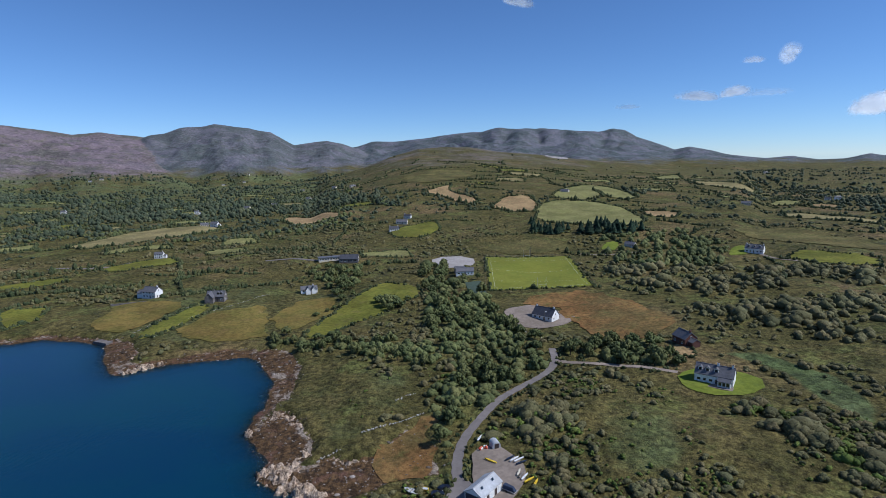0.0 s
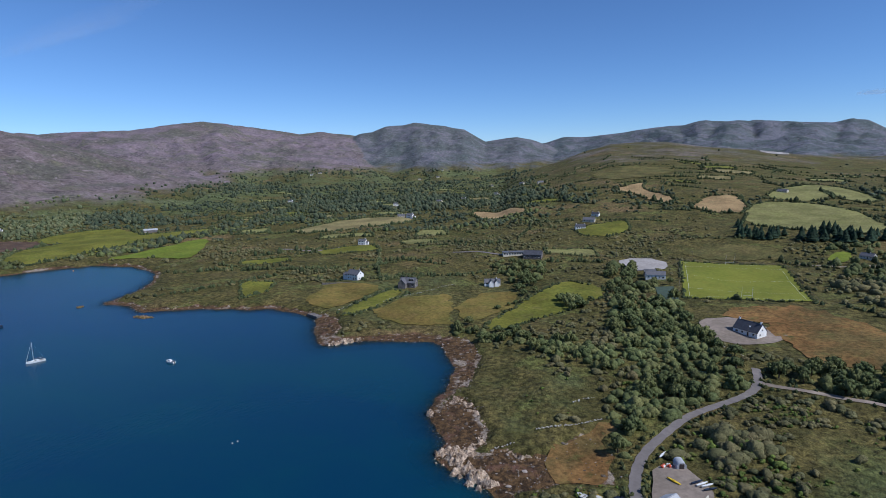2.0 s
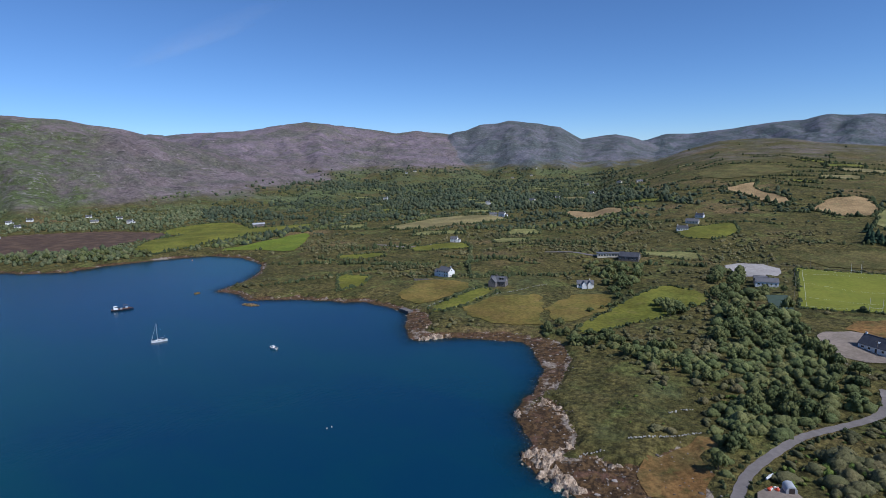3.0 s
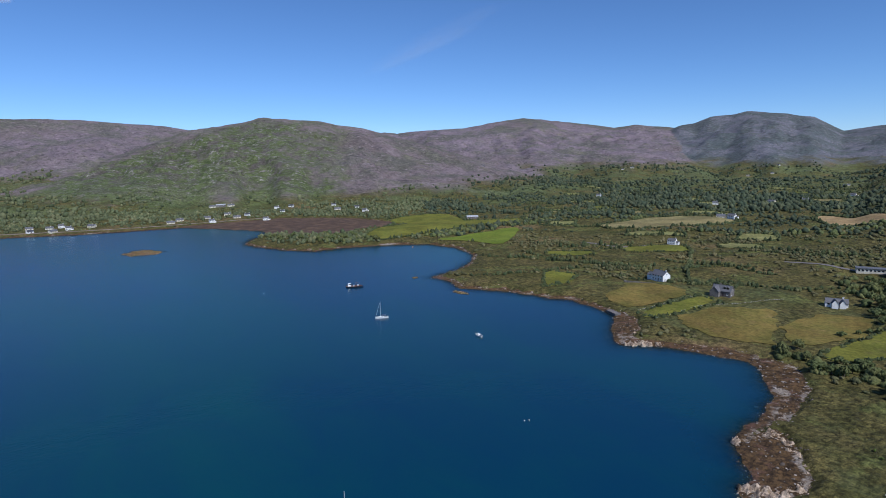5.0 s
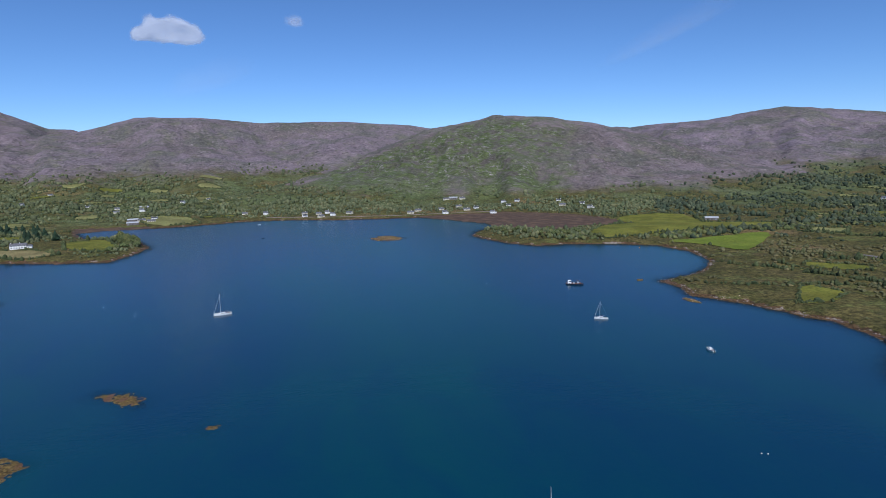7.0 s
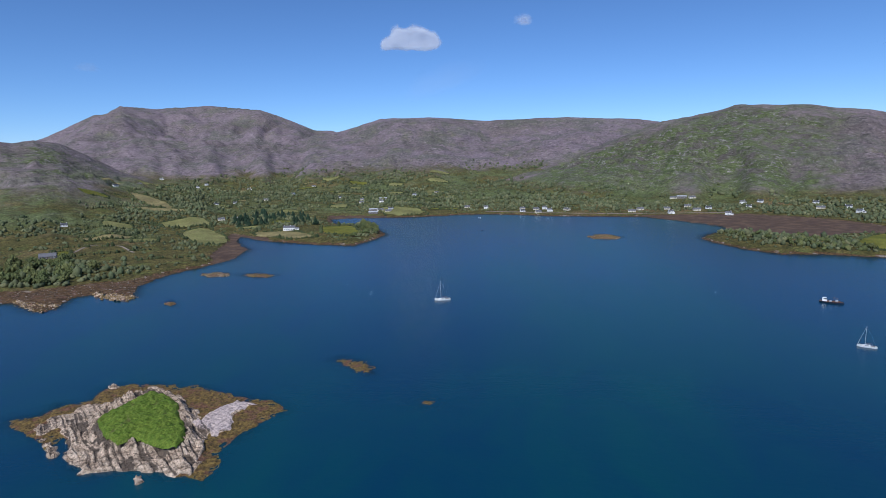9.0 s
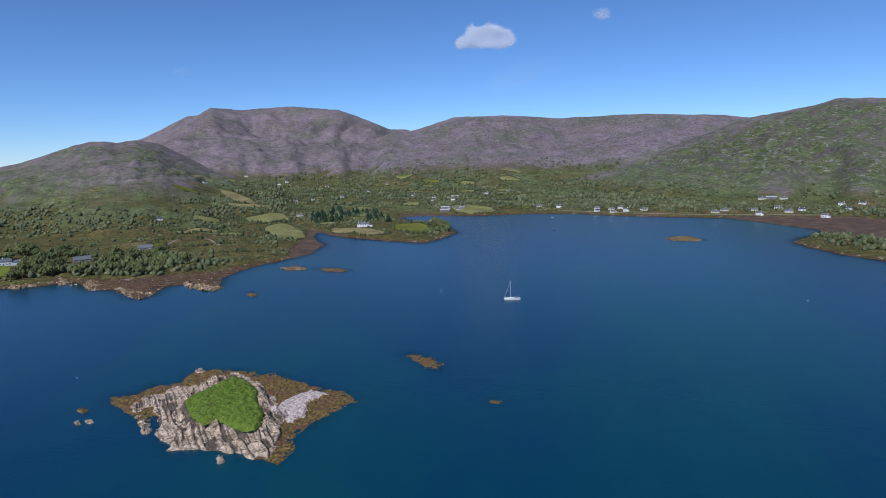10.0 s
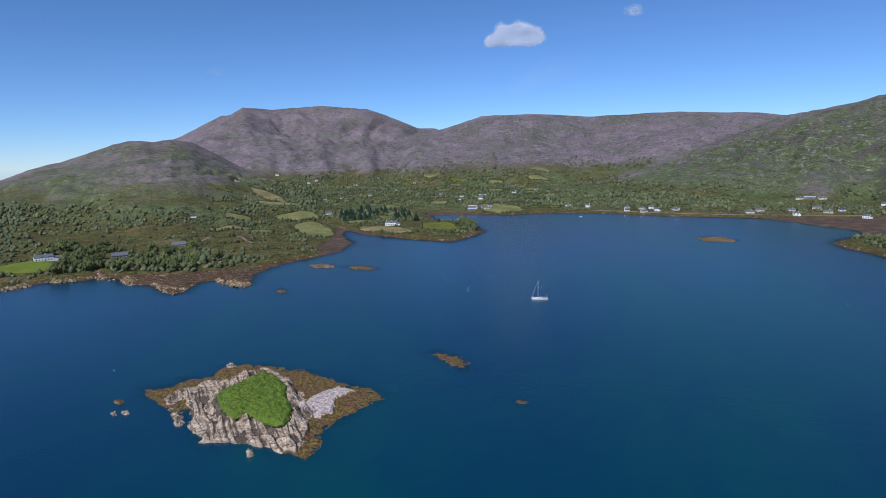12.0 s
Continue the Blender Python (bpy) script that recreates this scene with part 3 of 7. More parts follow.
def add_box(bm, x0, x1, y0, y1, z0, z1, turn=None):
    m = Matrix.Translation(((x0 + x1) / 2, (y0 + y1) / 2, (z0 + z1) / 2)) @ (turn or Matrix()) @ Matrix.Diagonal((x1 - x0, y1 - y0, z1 - z0, 1))
    return bmesh.ops.create_cube(bm, size=1, matrix=m)["verts"]


def box(*a):
    bm = bmesh.new()
    add_box(bm, *a)
    return bm


def rod(points, radii, sides=7):
    """A tube through points, with a radius at each."""
    bm = bmesh.new()
    add_rod(bm, points, radii, sides)
    return bm


def add_rod(bm, points, radii, sides=7):
    rings = []
    points = [Vector(p) for p in points]
    for k, (p, r) in enumerate(zip(points, radii)):
        d = (points[min(k + 1, len(points) - 1)] - points[max(k - 1, 0)]).normalized()
        q = d.to_track_quat("Z", "Y")
        rings.append([bm.verts.new(p + q @ Vector((r * math.cos(a), r * math.sin(a), 0))) for a in (2 * math.pi * i / sides for i in range(sides))])
    for a, b in zip(rings, rings[1:]):
        for i in range(sides):
            bm.faces.new((a[i], a[(i + 1) % sides], b[(i + 1) % sides], b[i]))
    bm.faces.new(rings[0][::-1])
    bm.faces.new(rings[-1])


def chaikin(points, closed=True, times=2):
    for _ in range(times):
        pairs = list(zip(points, points[1:] + points[:1])) if closed else list(zip(points, points[1:]))
        out = [] if closed else [points[0]]
        for (ax, ay), (bx, by) in pairs:
            out += [(0.75 * ax + 0.25 * bx, 0.75 * ay + 0.25 * by), (0.25 * ax + 0.75 * bx, 0.25 * ay + 0.75 * by)]
        points = out if closed else out + [points[-1]]
    return points


def draped(name, outline, lift, spacing):
    """A sheet inside an outline, lying on the ground."""
    xs, ys = [p[0] for p in outline], [p[1] for p in outline]
    gx, gy = np.meshgrid(np.arange(min(xs), max(xs), spacing), np.arange(min(ys), max(ys), spacing))
    ok = inside_by(gx, gy, outline) > spacing * 0.5
    rim = []
    for (ax, ay), (bx, by) in zip(outline, outline[1:] + outline[:1]):
        n = max(1, int(math.hypot(bx - ax, by - ay) / spacing))
        rim += [Vector((ax + (bx - ax) * i / n, ay + (by - ay) * i / n)) for i in range(n)]
    inner = [Vector((a, b)) for a, b in zip(gx[ok], gy[ok])]
    loop = list(range(len(rim)))
    v, _, f, *_ = geometry.delaunay_2d_cdt(rim + inner, [], [loop], 1, 1e-4)
    me = bpy.data.meshes.new(name)
    me.from_pydata([(p.x, p.y, height(p.x, p.y) + lift) for p in v], [], [list(q) for q in f])
    me.polygons.foreach_set("use_smooth", np.ones(len(me.polygons), bool))
    if me.polygons and me.polygons[0].normal.z < 0:
        me.flip_normals()
    return me


def near_line(x, y, line):
    best = np.full(x.shape, 1e18)
    for (ax, ay), (bx, by) in zip(line, line[1:]):
        dx, dy = bx - ax, by - ay
        k = np.clip(((x - ax) * dx + (y - ay) * dy) / (dx * dx + dy * dy + 1e-9), 0, 1)
        best = np.minimum(best, (x - ax - k * dx) ** 2 + (y - ay - k * dy) ** 2)
    return np.sqrt(best)


OPEN_PLOTS = []  # (outline, wants a hedge)
LANES = []
PLOTS = []  # (x, y, clear radius)


def field(name, cover, label, outline):
    square = cover in ("pitch", "court")
    far = math.hypot(*outline[0])
    rng = random.Random(int(far * 7) + len(outline))
    shape = outline
    if not square:
        ragged = {"bracken": 5.0, "heath": 9.0, "oldgold": 4.0, "meadow": 3.0, "straw": 2.5}.get(cover, 1.2) * min(1.0, 0.3 + far / 500)
        shape = []
        rounded = chaikin(outline, True, 1)
        for (ax, ay), (bx, by) in zip(rounded, rounded[1:] + rounded[:1]):
            n = max(1, int(math.hypot(bx - ax, by - ay) / (2.5 + far * 0.004)))
            for i in range(n):
                px, py = ax + (bx - ax) * i / n, ay + (by - ay) * i / n
                shape.append((px + ragged * float(lattice(px, py, 9, 51) + 0.5 * lattice(px, py, 4, 52)), py + ragged * float(lattice(px, py, 9, 53) + 0.5 * lattice(px, py, 4, 54))))
    span = max(max(p[0] for p in shape) - min(p[0] for p in shape), max(p[1] for p in shape) - min(p[1] for p in shape))
    ob = new(name, draped(name, shape, 0.12 + far * 0.0006, min(max(span / 22, 2.5), 12)))
    ob.data.materials.append(COVER[cover])
    tagged(ob, label, "field" if cover not in ("gravel", "palegravel", "court", "rockpale") else name.replace("_", " "), kind="structure")
    OPEN_PLOTS.append((outline, cover not in ("lawn", "gravel", "palegravel", "court", "rockpale", "bracken", "oldgold", "heath")))
    return ob


def lane(cover, label, width, line):
    line = chaikin(line, False, 3)
    bm = bmesh.new()
    rows = []
    for k, (x, y) in enumerate(line):
        (ax, ay), (bx, by) = line[max(k - 1, 0)], line[min(k + 1, len(line) - 1)]
        n = Vector((-(by - ay), bx - ax)).normalized()
        row = []
        for u in (-0.5, -0.25, 0, 0.25, 0.5):
            w = u * width * (1 + 0.08 * math.sin(k * 1.7 + u * 5))
            px, py = x + n.x * w, y + n.y * w
            top = max(height(px + dx, py + dy) for dx, dy in ((0, 0), (1.2, 0), (-1.2, 0), (0, 1.2), (0, -1.2)))
            row.append(bm.verts.new((px, py, top + 0.10)))
        rows.append(row)
    for a, b in zip(rows, rows[1:]):
        for i in range(4):
            bm.faces.new((a[i], a[i + 1], b[i + 1], b[i]))
    bmesh.ops.recalc_face_normals(bm, faces=bm.faces)
    if next(iter(bm.faces)).normal.z < 0:
        bmesh.ops.reverse_faces(bm, faces=bm.faces)
    ob = part("road", bm, COVER[cover])
    tagged(ob, label, "road", kind="structure")
    LANES.append((line, width))


# ---- fields and lanes ----
field("playing_field", "pitch", "mown bright green playing field with white lines",
      [(41, 555), (123, 550), (115, 421), (34, 413)])
field("pasture", "pale", "pale green pasture sloping beside dark conifers",
      [(120, 738), (146, 850), (178, 880), (231, 863), (262, 796), (260, 710), (230, 674), (179, 690)])
field("hay_field", "tan", "cut tan hay field between hedges",
      [(70, 832), (96, 902), (138, 911), (145, 842), (130, 804), (94, 808)])
field("pasture", "pale", "pale green pasture on the hillside",
      [(169, 896), (216, 995), (260, 1029), (257, 899), (227, 880)])
field("pasture", "pale", "narrow pale green pasture on the hillside",
      [(239, 1028), (291, 1050), (313, 897), (285, 865), (266, 898), (258, 964)])
field("hay_field", "tan", "long cut tan hay field on the slope",
      [(-39, 975), (16, 1047), (10, 987), (58, 885), (39, 857), (-5, 939)])
field("hay_field", "tan", "cut tan hay field with hedges round it",
      [(-262, 890), (-271, 966), (-162, 860), (-154, 821), (-220, 811)])
field("pasture", "meadow", "small green pasture beside white houses",
      [(-68, 686), (-53, 727), (-12, 753), (-4, 693), (-28, 650), (-58, 657)])
field("bracken_patch", "bracken", "orange-brown bracken rough ground",
      [(46, 381), (90, 409), (120, 395), (142, 337), (135, 317), (107, 299), (87, 305), (84, 333), (80, 362)])
field("gravel_yard", "gravel", "pale gravel yard round the white bungalow",
      [(39, 365), (62, 376), (78, 355), (87, 346), (70, 331), (52, 325), (41, 337)])
field("hay_field", "straw", "straw-coloured rough hay field",
      [(-461, 664), (-443, 737), (-424, 821), (-387, 831), (-321, 815), (-337, 773), (-375, 681), (-422, 646)])
field("meadow", "meadow", "bright green meadow by the shore",
      [(-328, 398), (-297, 408), (-284, 372), (-292, 351)])
field("meadow", "meadow", "yellow-green meadow with scattered bushes",
      [(-70, 414), (-51, 455), (-22, 440), (-17, 413), (-36, 385), (-53, 361), (-75, 324), (-88, 330), (-79, 379)])
field("meadow", "oldgold", "dry golden-green meadow on the slope",
      [(-122, 376), (-109, 421), (-81, 414), (-80, 387), (-91, 347), (-103, 337)])
field("car_park", "palegravel", "pale gravel car park beside the playing field",
      [(-14, 560), (28, 565), (29, 514), (7, 499), (-9, 510)])
field("hard_court", "court", "fenced green hard court",
      [(16, 442), (29, 442), (31, 406), (18, 404)])
field("pasture", "meadow", "long green pasture below a hedge",
      [(313, 503), (342, 525), (373, 469), (351, 441), (320, 468)])
field("rough_field", "heath", "brown rough grazing strip between walls",
      [(334, 633), (388, 652), (425, 536), (392, 493), (362, 557), (327, 611)])
field("hay_field", "tan", "small cut tan hay field",
      [(576, 882), (613, 870), (600, 839), (560, 842)])
field("hay_field", "straw", "thin straw-coloured field strip",
      [(484, 801), (549, 697), (508, 644), (457, 742)])
field("lawn", "lawn", "bright mown lawn round the dormer house",
      [(109, 253), (124, 260), (138, 254), (145, 237), (130, 225), (113, 230), (106, 237)])
field("lawn", "lawn", "bright green lawn beside a white farmhouse",
      [(265, 519), (293, 557), (304, 555), (293, 528)])
field("meadow", "oldgold", "dry sloping meadow below the white house",
      [(-241, 358), (-252, 427), (-209, 410), (-194, 416), (-198, 342)])
field("meadow", "oldgold", "dry golden-green pasture above the cove",
      [(-178, 338), (-160, 386), (-132, 400), (-125, 372), (-107, 334), (-120, 327), (-150, 323)])
field("meadow", "meadow", "mown green strip running down to the shore",
      [(-198, 338), (-186, 401), (-165, 392), (-182, 332)])
field("hay_field", "tan", "tan stubble field",
      [(274, 782), (322, 756), (302, 725), (275, 743)])
field("hay_field", "straw", "narrow straw-coloured hillside strip",
      [(530, 1232), (543, 1158), (615, 1096), (530, 958), (500, 1108)])
field("pasture", "pale", "pale hillside pasture",
      [(474, 1289), (587, 1405), (531, 1245), (461, 1204)])
field("hay_field", "straw", "pale stony hillside strip",
      [(145, 1252), (216, 1221), (199, 1163), (143, 1177)])
field("bare_rock", "rockpale", "pale bare rock slab on the hillside",
      [(325, 1867), (619, 3077), (417, 1826), (357, 1771)])
field("rough_field", "heath", "brown rough ground on the hillside",
      [(-98, 1226), (7, 1270), (92, 1216), (17, 1079), (-59, 1069)])
field("rough_field", "heath", "brown heathy ground above the pitch",
      [(38, 584), (74, 638), (133, 609), (138, 575), (84, 569)])
field("lawn", "lawn", "green lawn round a shaded house",
      [(163, 581), (182, 606), (190, 594), (169, 553)])
field("pasture", "meadow", "long bright pasture on the low peninsula",
      [(-835, 566), (-816, 644), (-772, 683), (-675, 614), (-613, 693), (-568, 627), (-610, 550), (-617, 478), (-617, 405), (-664, 413), (-730, 479), (-743, 542)])
field("pasture", "lawn", "bright green shore pasture behind a hedge",
      [(-575, 455), (-554, 528), (-545, 582), (-530, 590), (-477, 510), (-464, 480), (-526, 484)])
field("lawn", "lawn", "bright lawn in front of a white house",
      [(-447, -617), (-480, -582), (-445, -543), (-423, -548), (-421, -583)])
field("meadow", "straw", "dry grass bank above the western beach",
      [(-836, -373), (-834, -304), (-774, -247), (-759, -277), (-801, -348)])
field("meadow", "meadow", "green meadow on the wooded point",
      [(-884, -276), (-909, -229), (-803, -189), (-772, -203), (-810, -254)])
field("pasture", "pale", "pale shore pasture below village trees",
      [(-1218, -257), (-1197, -163), (-1097, -122), (-1076, -202)])
field("pasture", "pale", "pale green pasture in the valley",
      [(-878, -565), (-952, -515), (-893, -462), (-846, -491)])
field("pasture", "straw", "pale straw field in the valley",
      [(-991, -713), (-1021, -615), (-993, -549), (-973, -612)])
field("pasture", "pale", "pale green pasture behind the shore trees",
      [(-808, -479), (-874, -462), (-785, -385), (-715, -360), (-712, -395)])
field("pasture", "straw", "long pale strip at the foot of the hill",
      [(-1183, -805), (-1095, -660), (-1000, -590), (-1067, -713)])
field("salt_marsh", "bracken", "russet marsh grass behind the shingle",
      [(-24.7, 192.3), (-18.3, 205.6), (-10.4, 223.1), (-7.3, 216.9), (-5.2, 194.1), (-5.2, 177.0), (-23.2, 169.7), (-26.3, 183.7)])
field("lawn", "meadow", "small green plot behind trees",
      [(-620, -526), (-635, -515), (-607, -492), (-603, -508)])
lane("tarmac", "narrow grey tarmac lane winding through scrub", 3.8,
     [(5, 162), (3, 173), (3, 185), (6, 200), (14, 216), (22, 230), (28, 237), (40, 249), (50, 261), (56, 273), (57, 288)])
lane("gravel", "pale concrete drive to the dormer house", 3.2,
     [(56, 273), (66, 271), (80, 269), (99, 262), (111, 255)])
lane("gravel", "pale lane in front of houses", 3.5,
     [(137, 559), (155, 551), (174, 542), (192, 545)])
lane("gravel", "pale lane to the farmhouse", 3.5,
     [(301, 530), (303, 504), (312, 485)])
lane("tarmac", "lane behind the shore houses", 4.0,
     [(-105, 545), (-128, 546), (-153, 558), (-183, 559)])
lane("tarmac", "bend of pale road on the rough slope", 5.0,
     [(-395, 546), (-376, 544), (-359, 540), (-344, 549), (-325, 572)])
lane("gravel", "pale shore road below the village", 6.0,
     [(-1130, -10), (-1118, 36), (-1092, 90), (-1072, 135), (-1060, 182), (-1049, 232), (-1044, 275), (-1040, 340), (-1036, 420)])
lane("gravel", "track across the heath", 3.0,
     [(-615, -500), (-670, -515), (-680, -485), (-638, -435)])


def small_fields(seed):
    """The patchwork of little fields in the valleys."""
    rng = random.Random(seed)
    for az0, az1, r0, r1, n in ((94, 127, 1150, 1950, 40), (-38, -12, 720, 1500, 12), (6, 40, 560, 1700, 34), (106, 126, 700, 1050, 6), (-8, 6, 1050, 1500, 5)):
        made = 0
        for _ in range(n * 8):
            az, r = radians(rng.uniform(az0, az1)), math.sqrt(rng.uniform(r0 ** 2, r1 ** 2))
            x, y = -math.sin(az) * r, math.cos(az) * r
            w, d, t = rng.uniform(35, 80), rng.uniform(22, 55), az + rng.uniform(-0.35, 0.35)
            quad = []
            for u, v in ((-1, -1), (1, -1), (1, 1), (-1, 1)):
                a, b = u * w / 2 * rng.uniform(0.75, 1.1), v * d / 2 * rng.uniform(0.75, 1.1)
                quad.append((x + a * math.cos(t) - b * math.sin(t), y + a * math.sin(t) + b * math.cos(t)))
            lows = [height(*q) for q in quad]
            if min(lows) < 5 or max(lows) > 95 or max(lows) - min(lows) > 26:
                continue
            if any(float(inside_by(np.array(q[0]), np.array(q[1]), o)) > -12 for o, _ in OPEN_PLOTS for q in quad + [(x, y)]):
                continue
            cover, label = rng.choice((("pale", "small pale green field in the valley"), ("meadow", "small green field in the valley"), ("straw", "small straw-coloured field in the valley"), ("pale", "small pale green field in the valley")))
            field("small_field", cover, label, quad)
            made += 1
            if made == n:
                break


field("gravel_yard", "tan", "sandy yard in front of the boarded house",
      [(119, 284), (127, 292), (133, 286), (127, 275), (120, 272)])
small_fields(77)


# ---- ground and sea ----
def fan_mesh(name, z, keep, masks, gap=1):
    """A mesh of the fan's cells that are kept, with per-vertex masks."""
    z = np.broadcast_to(z, GX.shape)[::gap, ::gap]
    keep, masks = keep[::gap, ::gap], {k: v[::gap, ::gap] for k, v in masks.items()}
    fx, fy = GX[::gap, ::gap], GY[::gap, ::gap]
    rows, cols = fx.shape
    idx = np.arange(rows * cols).reshape(rows, cols)
    nxt = np.roll(idx, -1, axis=1)
    quads = np.stack([idx[:-1], idx[1:], nxt[1:], nxt[:-1]], axis=-1)
    ok = keep[:-1] & np.roll(keep, -1, axis=1)[:-1] & keep[1:] & np.roll(keep, -1, axis=1)[1:]
    quads = quads[ok]
    used, flat = np.unique(quads, return_inverse=True)
    me = bpy.data.meshes.new(name)
    me.vertices.add(len(used))
    co = np.stack([fx.ravel()[used], fy.ravel()[used], z.ravel()[used]], axis=1)
    me.vertices.foreach_set("co", co.astype(np.float32).ravel())
    n = len(quads)
    me.loops.add(4 * n)
    me.loops.foreach_set("vertex_index", flat.astype(np.int32).ravel())
    me.polygons.add(n)
    me.polygons.foreach_set("loop_start", np.arange(0, 4 * n, 4, dtype=np.int32))
    me.polygons.foreach_set("use_smooth", np.ones(n, bool))
    for key, values in masks.items():
        layer = me.attributes.new(key, "FLOAT", "POINT")
        layer.data.foreach_set("value", values.ravel()[used].astype(np.float32))
    me.update(calc_edges=True)
    me.validate()
    return me


GRASS_SLOPE = [(-241, 353), (-253, 452), (-224, 471), (-152, 477), (-80, 458), (-32, 453), (-16, 413), (-34, 364), (-64, 321), (-104, 318), (-138, 319), (-184, 317)]
GRASS_POINT = [(-79, 285), (-60, 300), (-29, 271), (-15, 276), (-11, 229), (-30, 193), (-49, 194), (-78, 250)]
GRASS_FRONT = [(54, 231), (78, 236), (100, 212), (84, 171), (64, 163), (48, 170), (53, 196)]
GRASS_RIGHT = [(101, 187), (120, 181), (108, 156), (87, 156)]
GRASS_GREEN = [(139, 280), (165, 278), (182, 248), (177, 212), (160, 190), (154, 225), (156, 249)]
GRASS_HEATH = [(-619, -800), (-696, -664), (-727, -517), (-643, -342), (-600, -330), (-545, -353), (-588, -477), (-538, -500), (-500, -510), (-489, -594)]
GRASSLAND = [GRASS_HEATH, GRASS_SLOPE, GRASS_POINT, GRASS_FRONT, GRASS_RIGHT, GRASS_GREEN]
BEAR = np.degrees(np.arctan2(-GX, GY))
FAR = np.hypot(GX, GY)
TIDE = 1 - step(-1.0, 1.2, TURF)
BANK = step(-5, -0.5, TURF) * (1 - step(0, 2, TURF))
# the green flank of the middle hill and the valley floors
VERDANT = np.exp(-((BEAR - 77) / 9) ** 2) * np.exp(-((FAR - 1700) / 420) ** 2) * 1.15
VERDANT = np.maximum(VERDANT, 0.60 * np.exp(-((BEAR - 67) / 10) ** 2) * step(1200, 1400, FAR) * (1 - step(2250, 2450, FAR)))
for plot, lush in ((GRASS_SLOPE, 0.34), (GRASS_POINT, 0.36), (GRASS_FRONT, 0.4), (GRASS_RIGHT, 0.3), (GRASS_GREEN, 0.95)):
    VERDANT = np.maximum(VERDANT, lush * step(-4, 10, inside_by(GX, GY, plot)))
VERDANT = np.maximum(VERDANT, 0.46 * step(119, 125, BEAR) * (1 - step(1900, 2500, FAR)) * step(700, 900, FAR))
VERDANT = VERDANT * (1 - 0.8 * step(-8, 12, inside_by(GX, GY, GRASS_HEATH)))
VERDANT = np.maximum(VERDANT, 0.46 * (1 - step(0.15, 0.75, HIGH)) * step(900, 1300, FAR) * (0.25 + 0.75 * step(6, 14, BEAR)))
VERDANT = np.maximum(VERDANT, 0.22 * (1 - step(24, 32, BEAR)) * step(2000, 2300, FAR))
# fields and lanes are even ground
for outline in [o for o, _ in OPEN_PLOTS]:
    if math.hypot(*outline[0]) < 950:
        TUFT = TUFT * (1 - step(-10, -5, inside_by(GX, GY, outline)))
for line, width in LANES:
    if math.hypot(*line[0]) < 950:
        TUFT = TUFT * step(width / 2, width / 2 + 2, near_line(GX, GY, line))
ground = new("ground", fan_mesh("ground", GZ - TUFT, np.ones(GX.shape, bool), {"tide": TIDE, "bank": BANK, "mud": MUD, "moor": HIGH, "verdant": VERDANT, "slate_haze": SLATE_HAZE, "rosy": ROSY}))
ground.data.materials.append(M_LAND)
tagged(ground, "rough green coastal land rising to heather hills", "ground", kind="structure")
DEPTH = np.clip(-GZ, 0, 20)
CLEAR = np.exp(-DEPTH / 0.75) * (1 - step(3, 7, DEPTH))
water = new("water", fan_mesh("water", 0.0, (SHORE < 14) | (GZ < 0.6), {"shallow": CLEAR}, 2))
water.data.materials.append(M_WATER)
tagged(water, "calm dark blue bay water with fine ripples", "water", kind="structure")


# ---- houses ----
def gable_walls(L, W, eaves, rise, foot=1.4):
    bm = bmesh.new()
    a, b = L / 2, W / 2
    v = [bm.verts.new(p) for p in ((-a, -b, -foot), (a, -b, -foot), (a, b, -foot), (-a, b, -foot), (-a, -b, eaves), (a, -b, eaves), (a, b, eaves), (-a, b, eaves), (-a, 0, eaves + rise), (a, 0, eaves + rise))]
    for f in ((0, 1, 5, 4), (1, 2, 6, 9, 5), (2, 3, 7, 6), (3, 0, 4, 8, 7), (4, 5, 9, 8), (6, 7, 8, 9), (3, 2, 1, 0)):
        bm.faces.new([v[i] for i in f])
    return bm


def gable_roof(L, W, eaves, rise, over=0.35, thick=0.22):
    """Two slabs that meet on the ridge, thicker than paper and past the walls."""
    bm = bmesh.new()
    a, b, k = L / 2 + over * 0.7, W / 2 + over, rise / (W / 2)
    for s in (-1, 1):
        low, top = (s * b, eaves - over * k + 0.06), (0, eaves + rise + 0.06)
        quad = [(-a, *low), (a, *low), (a, *top), (-a, *top)]
        lower = [bm.verts.new(p) for p in quad]
        upper = [bm.verts.new((x, y, z + thick)) for x, y, z in quad]
        for i in range(4):
            bm.faces.new((lower[i], lower[(i + 1) % 4], upper[(i + 1) % 4], upper[i]))
        bm.faces.new(lower[::-1])
        bm.faces.new(upper)
    add_box(bm, -a, a, -0.16, 0.16, eaves + rise + thick, eaves + rise + thick + 0.16)
    bmesh.ops.recalc_face_normals(bm, faces=bm.faces)
    return bm


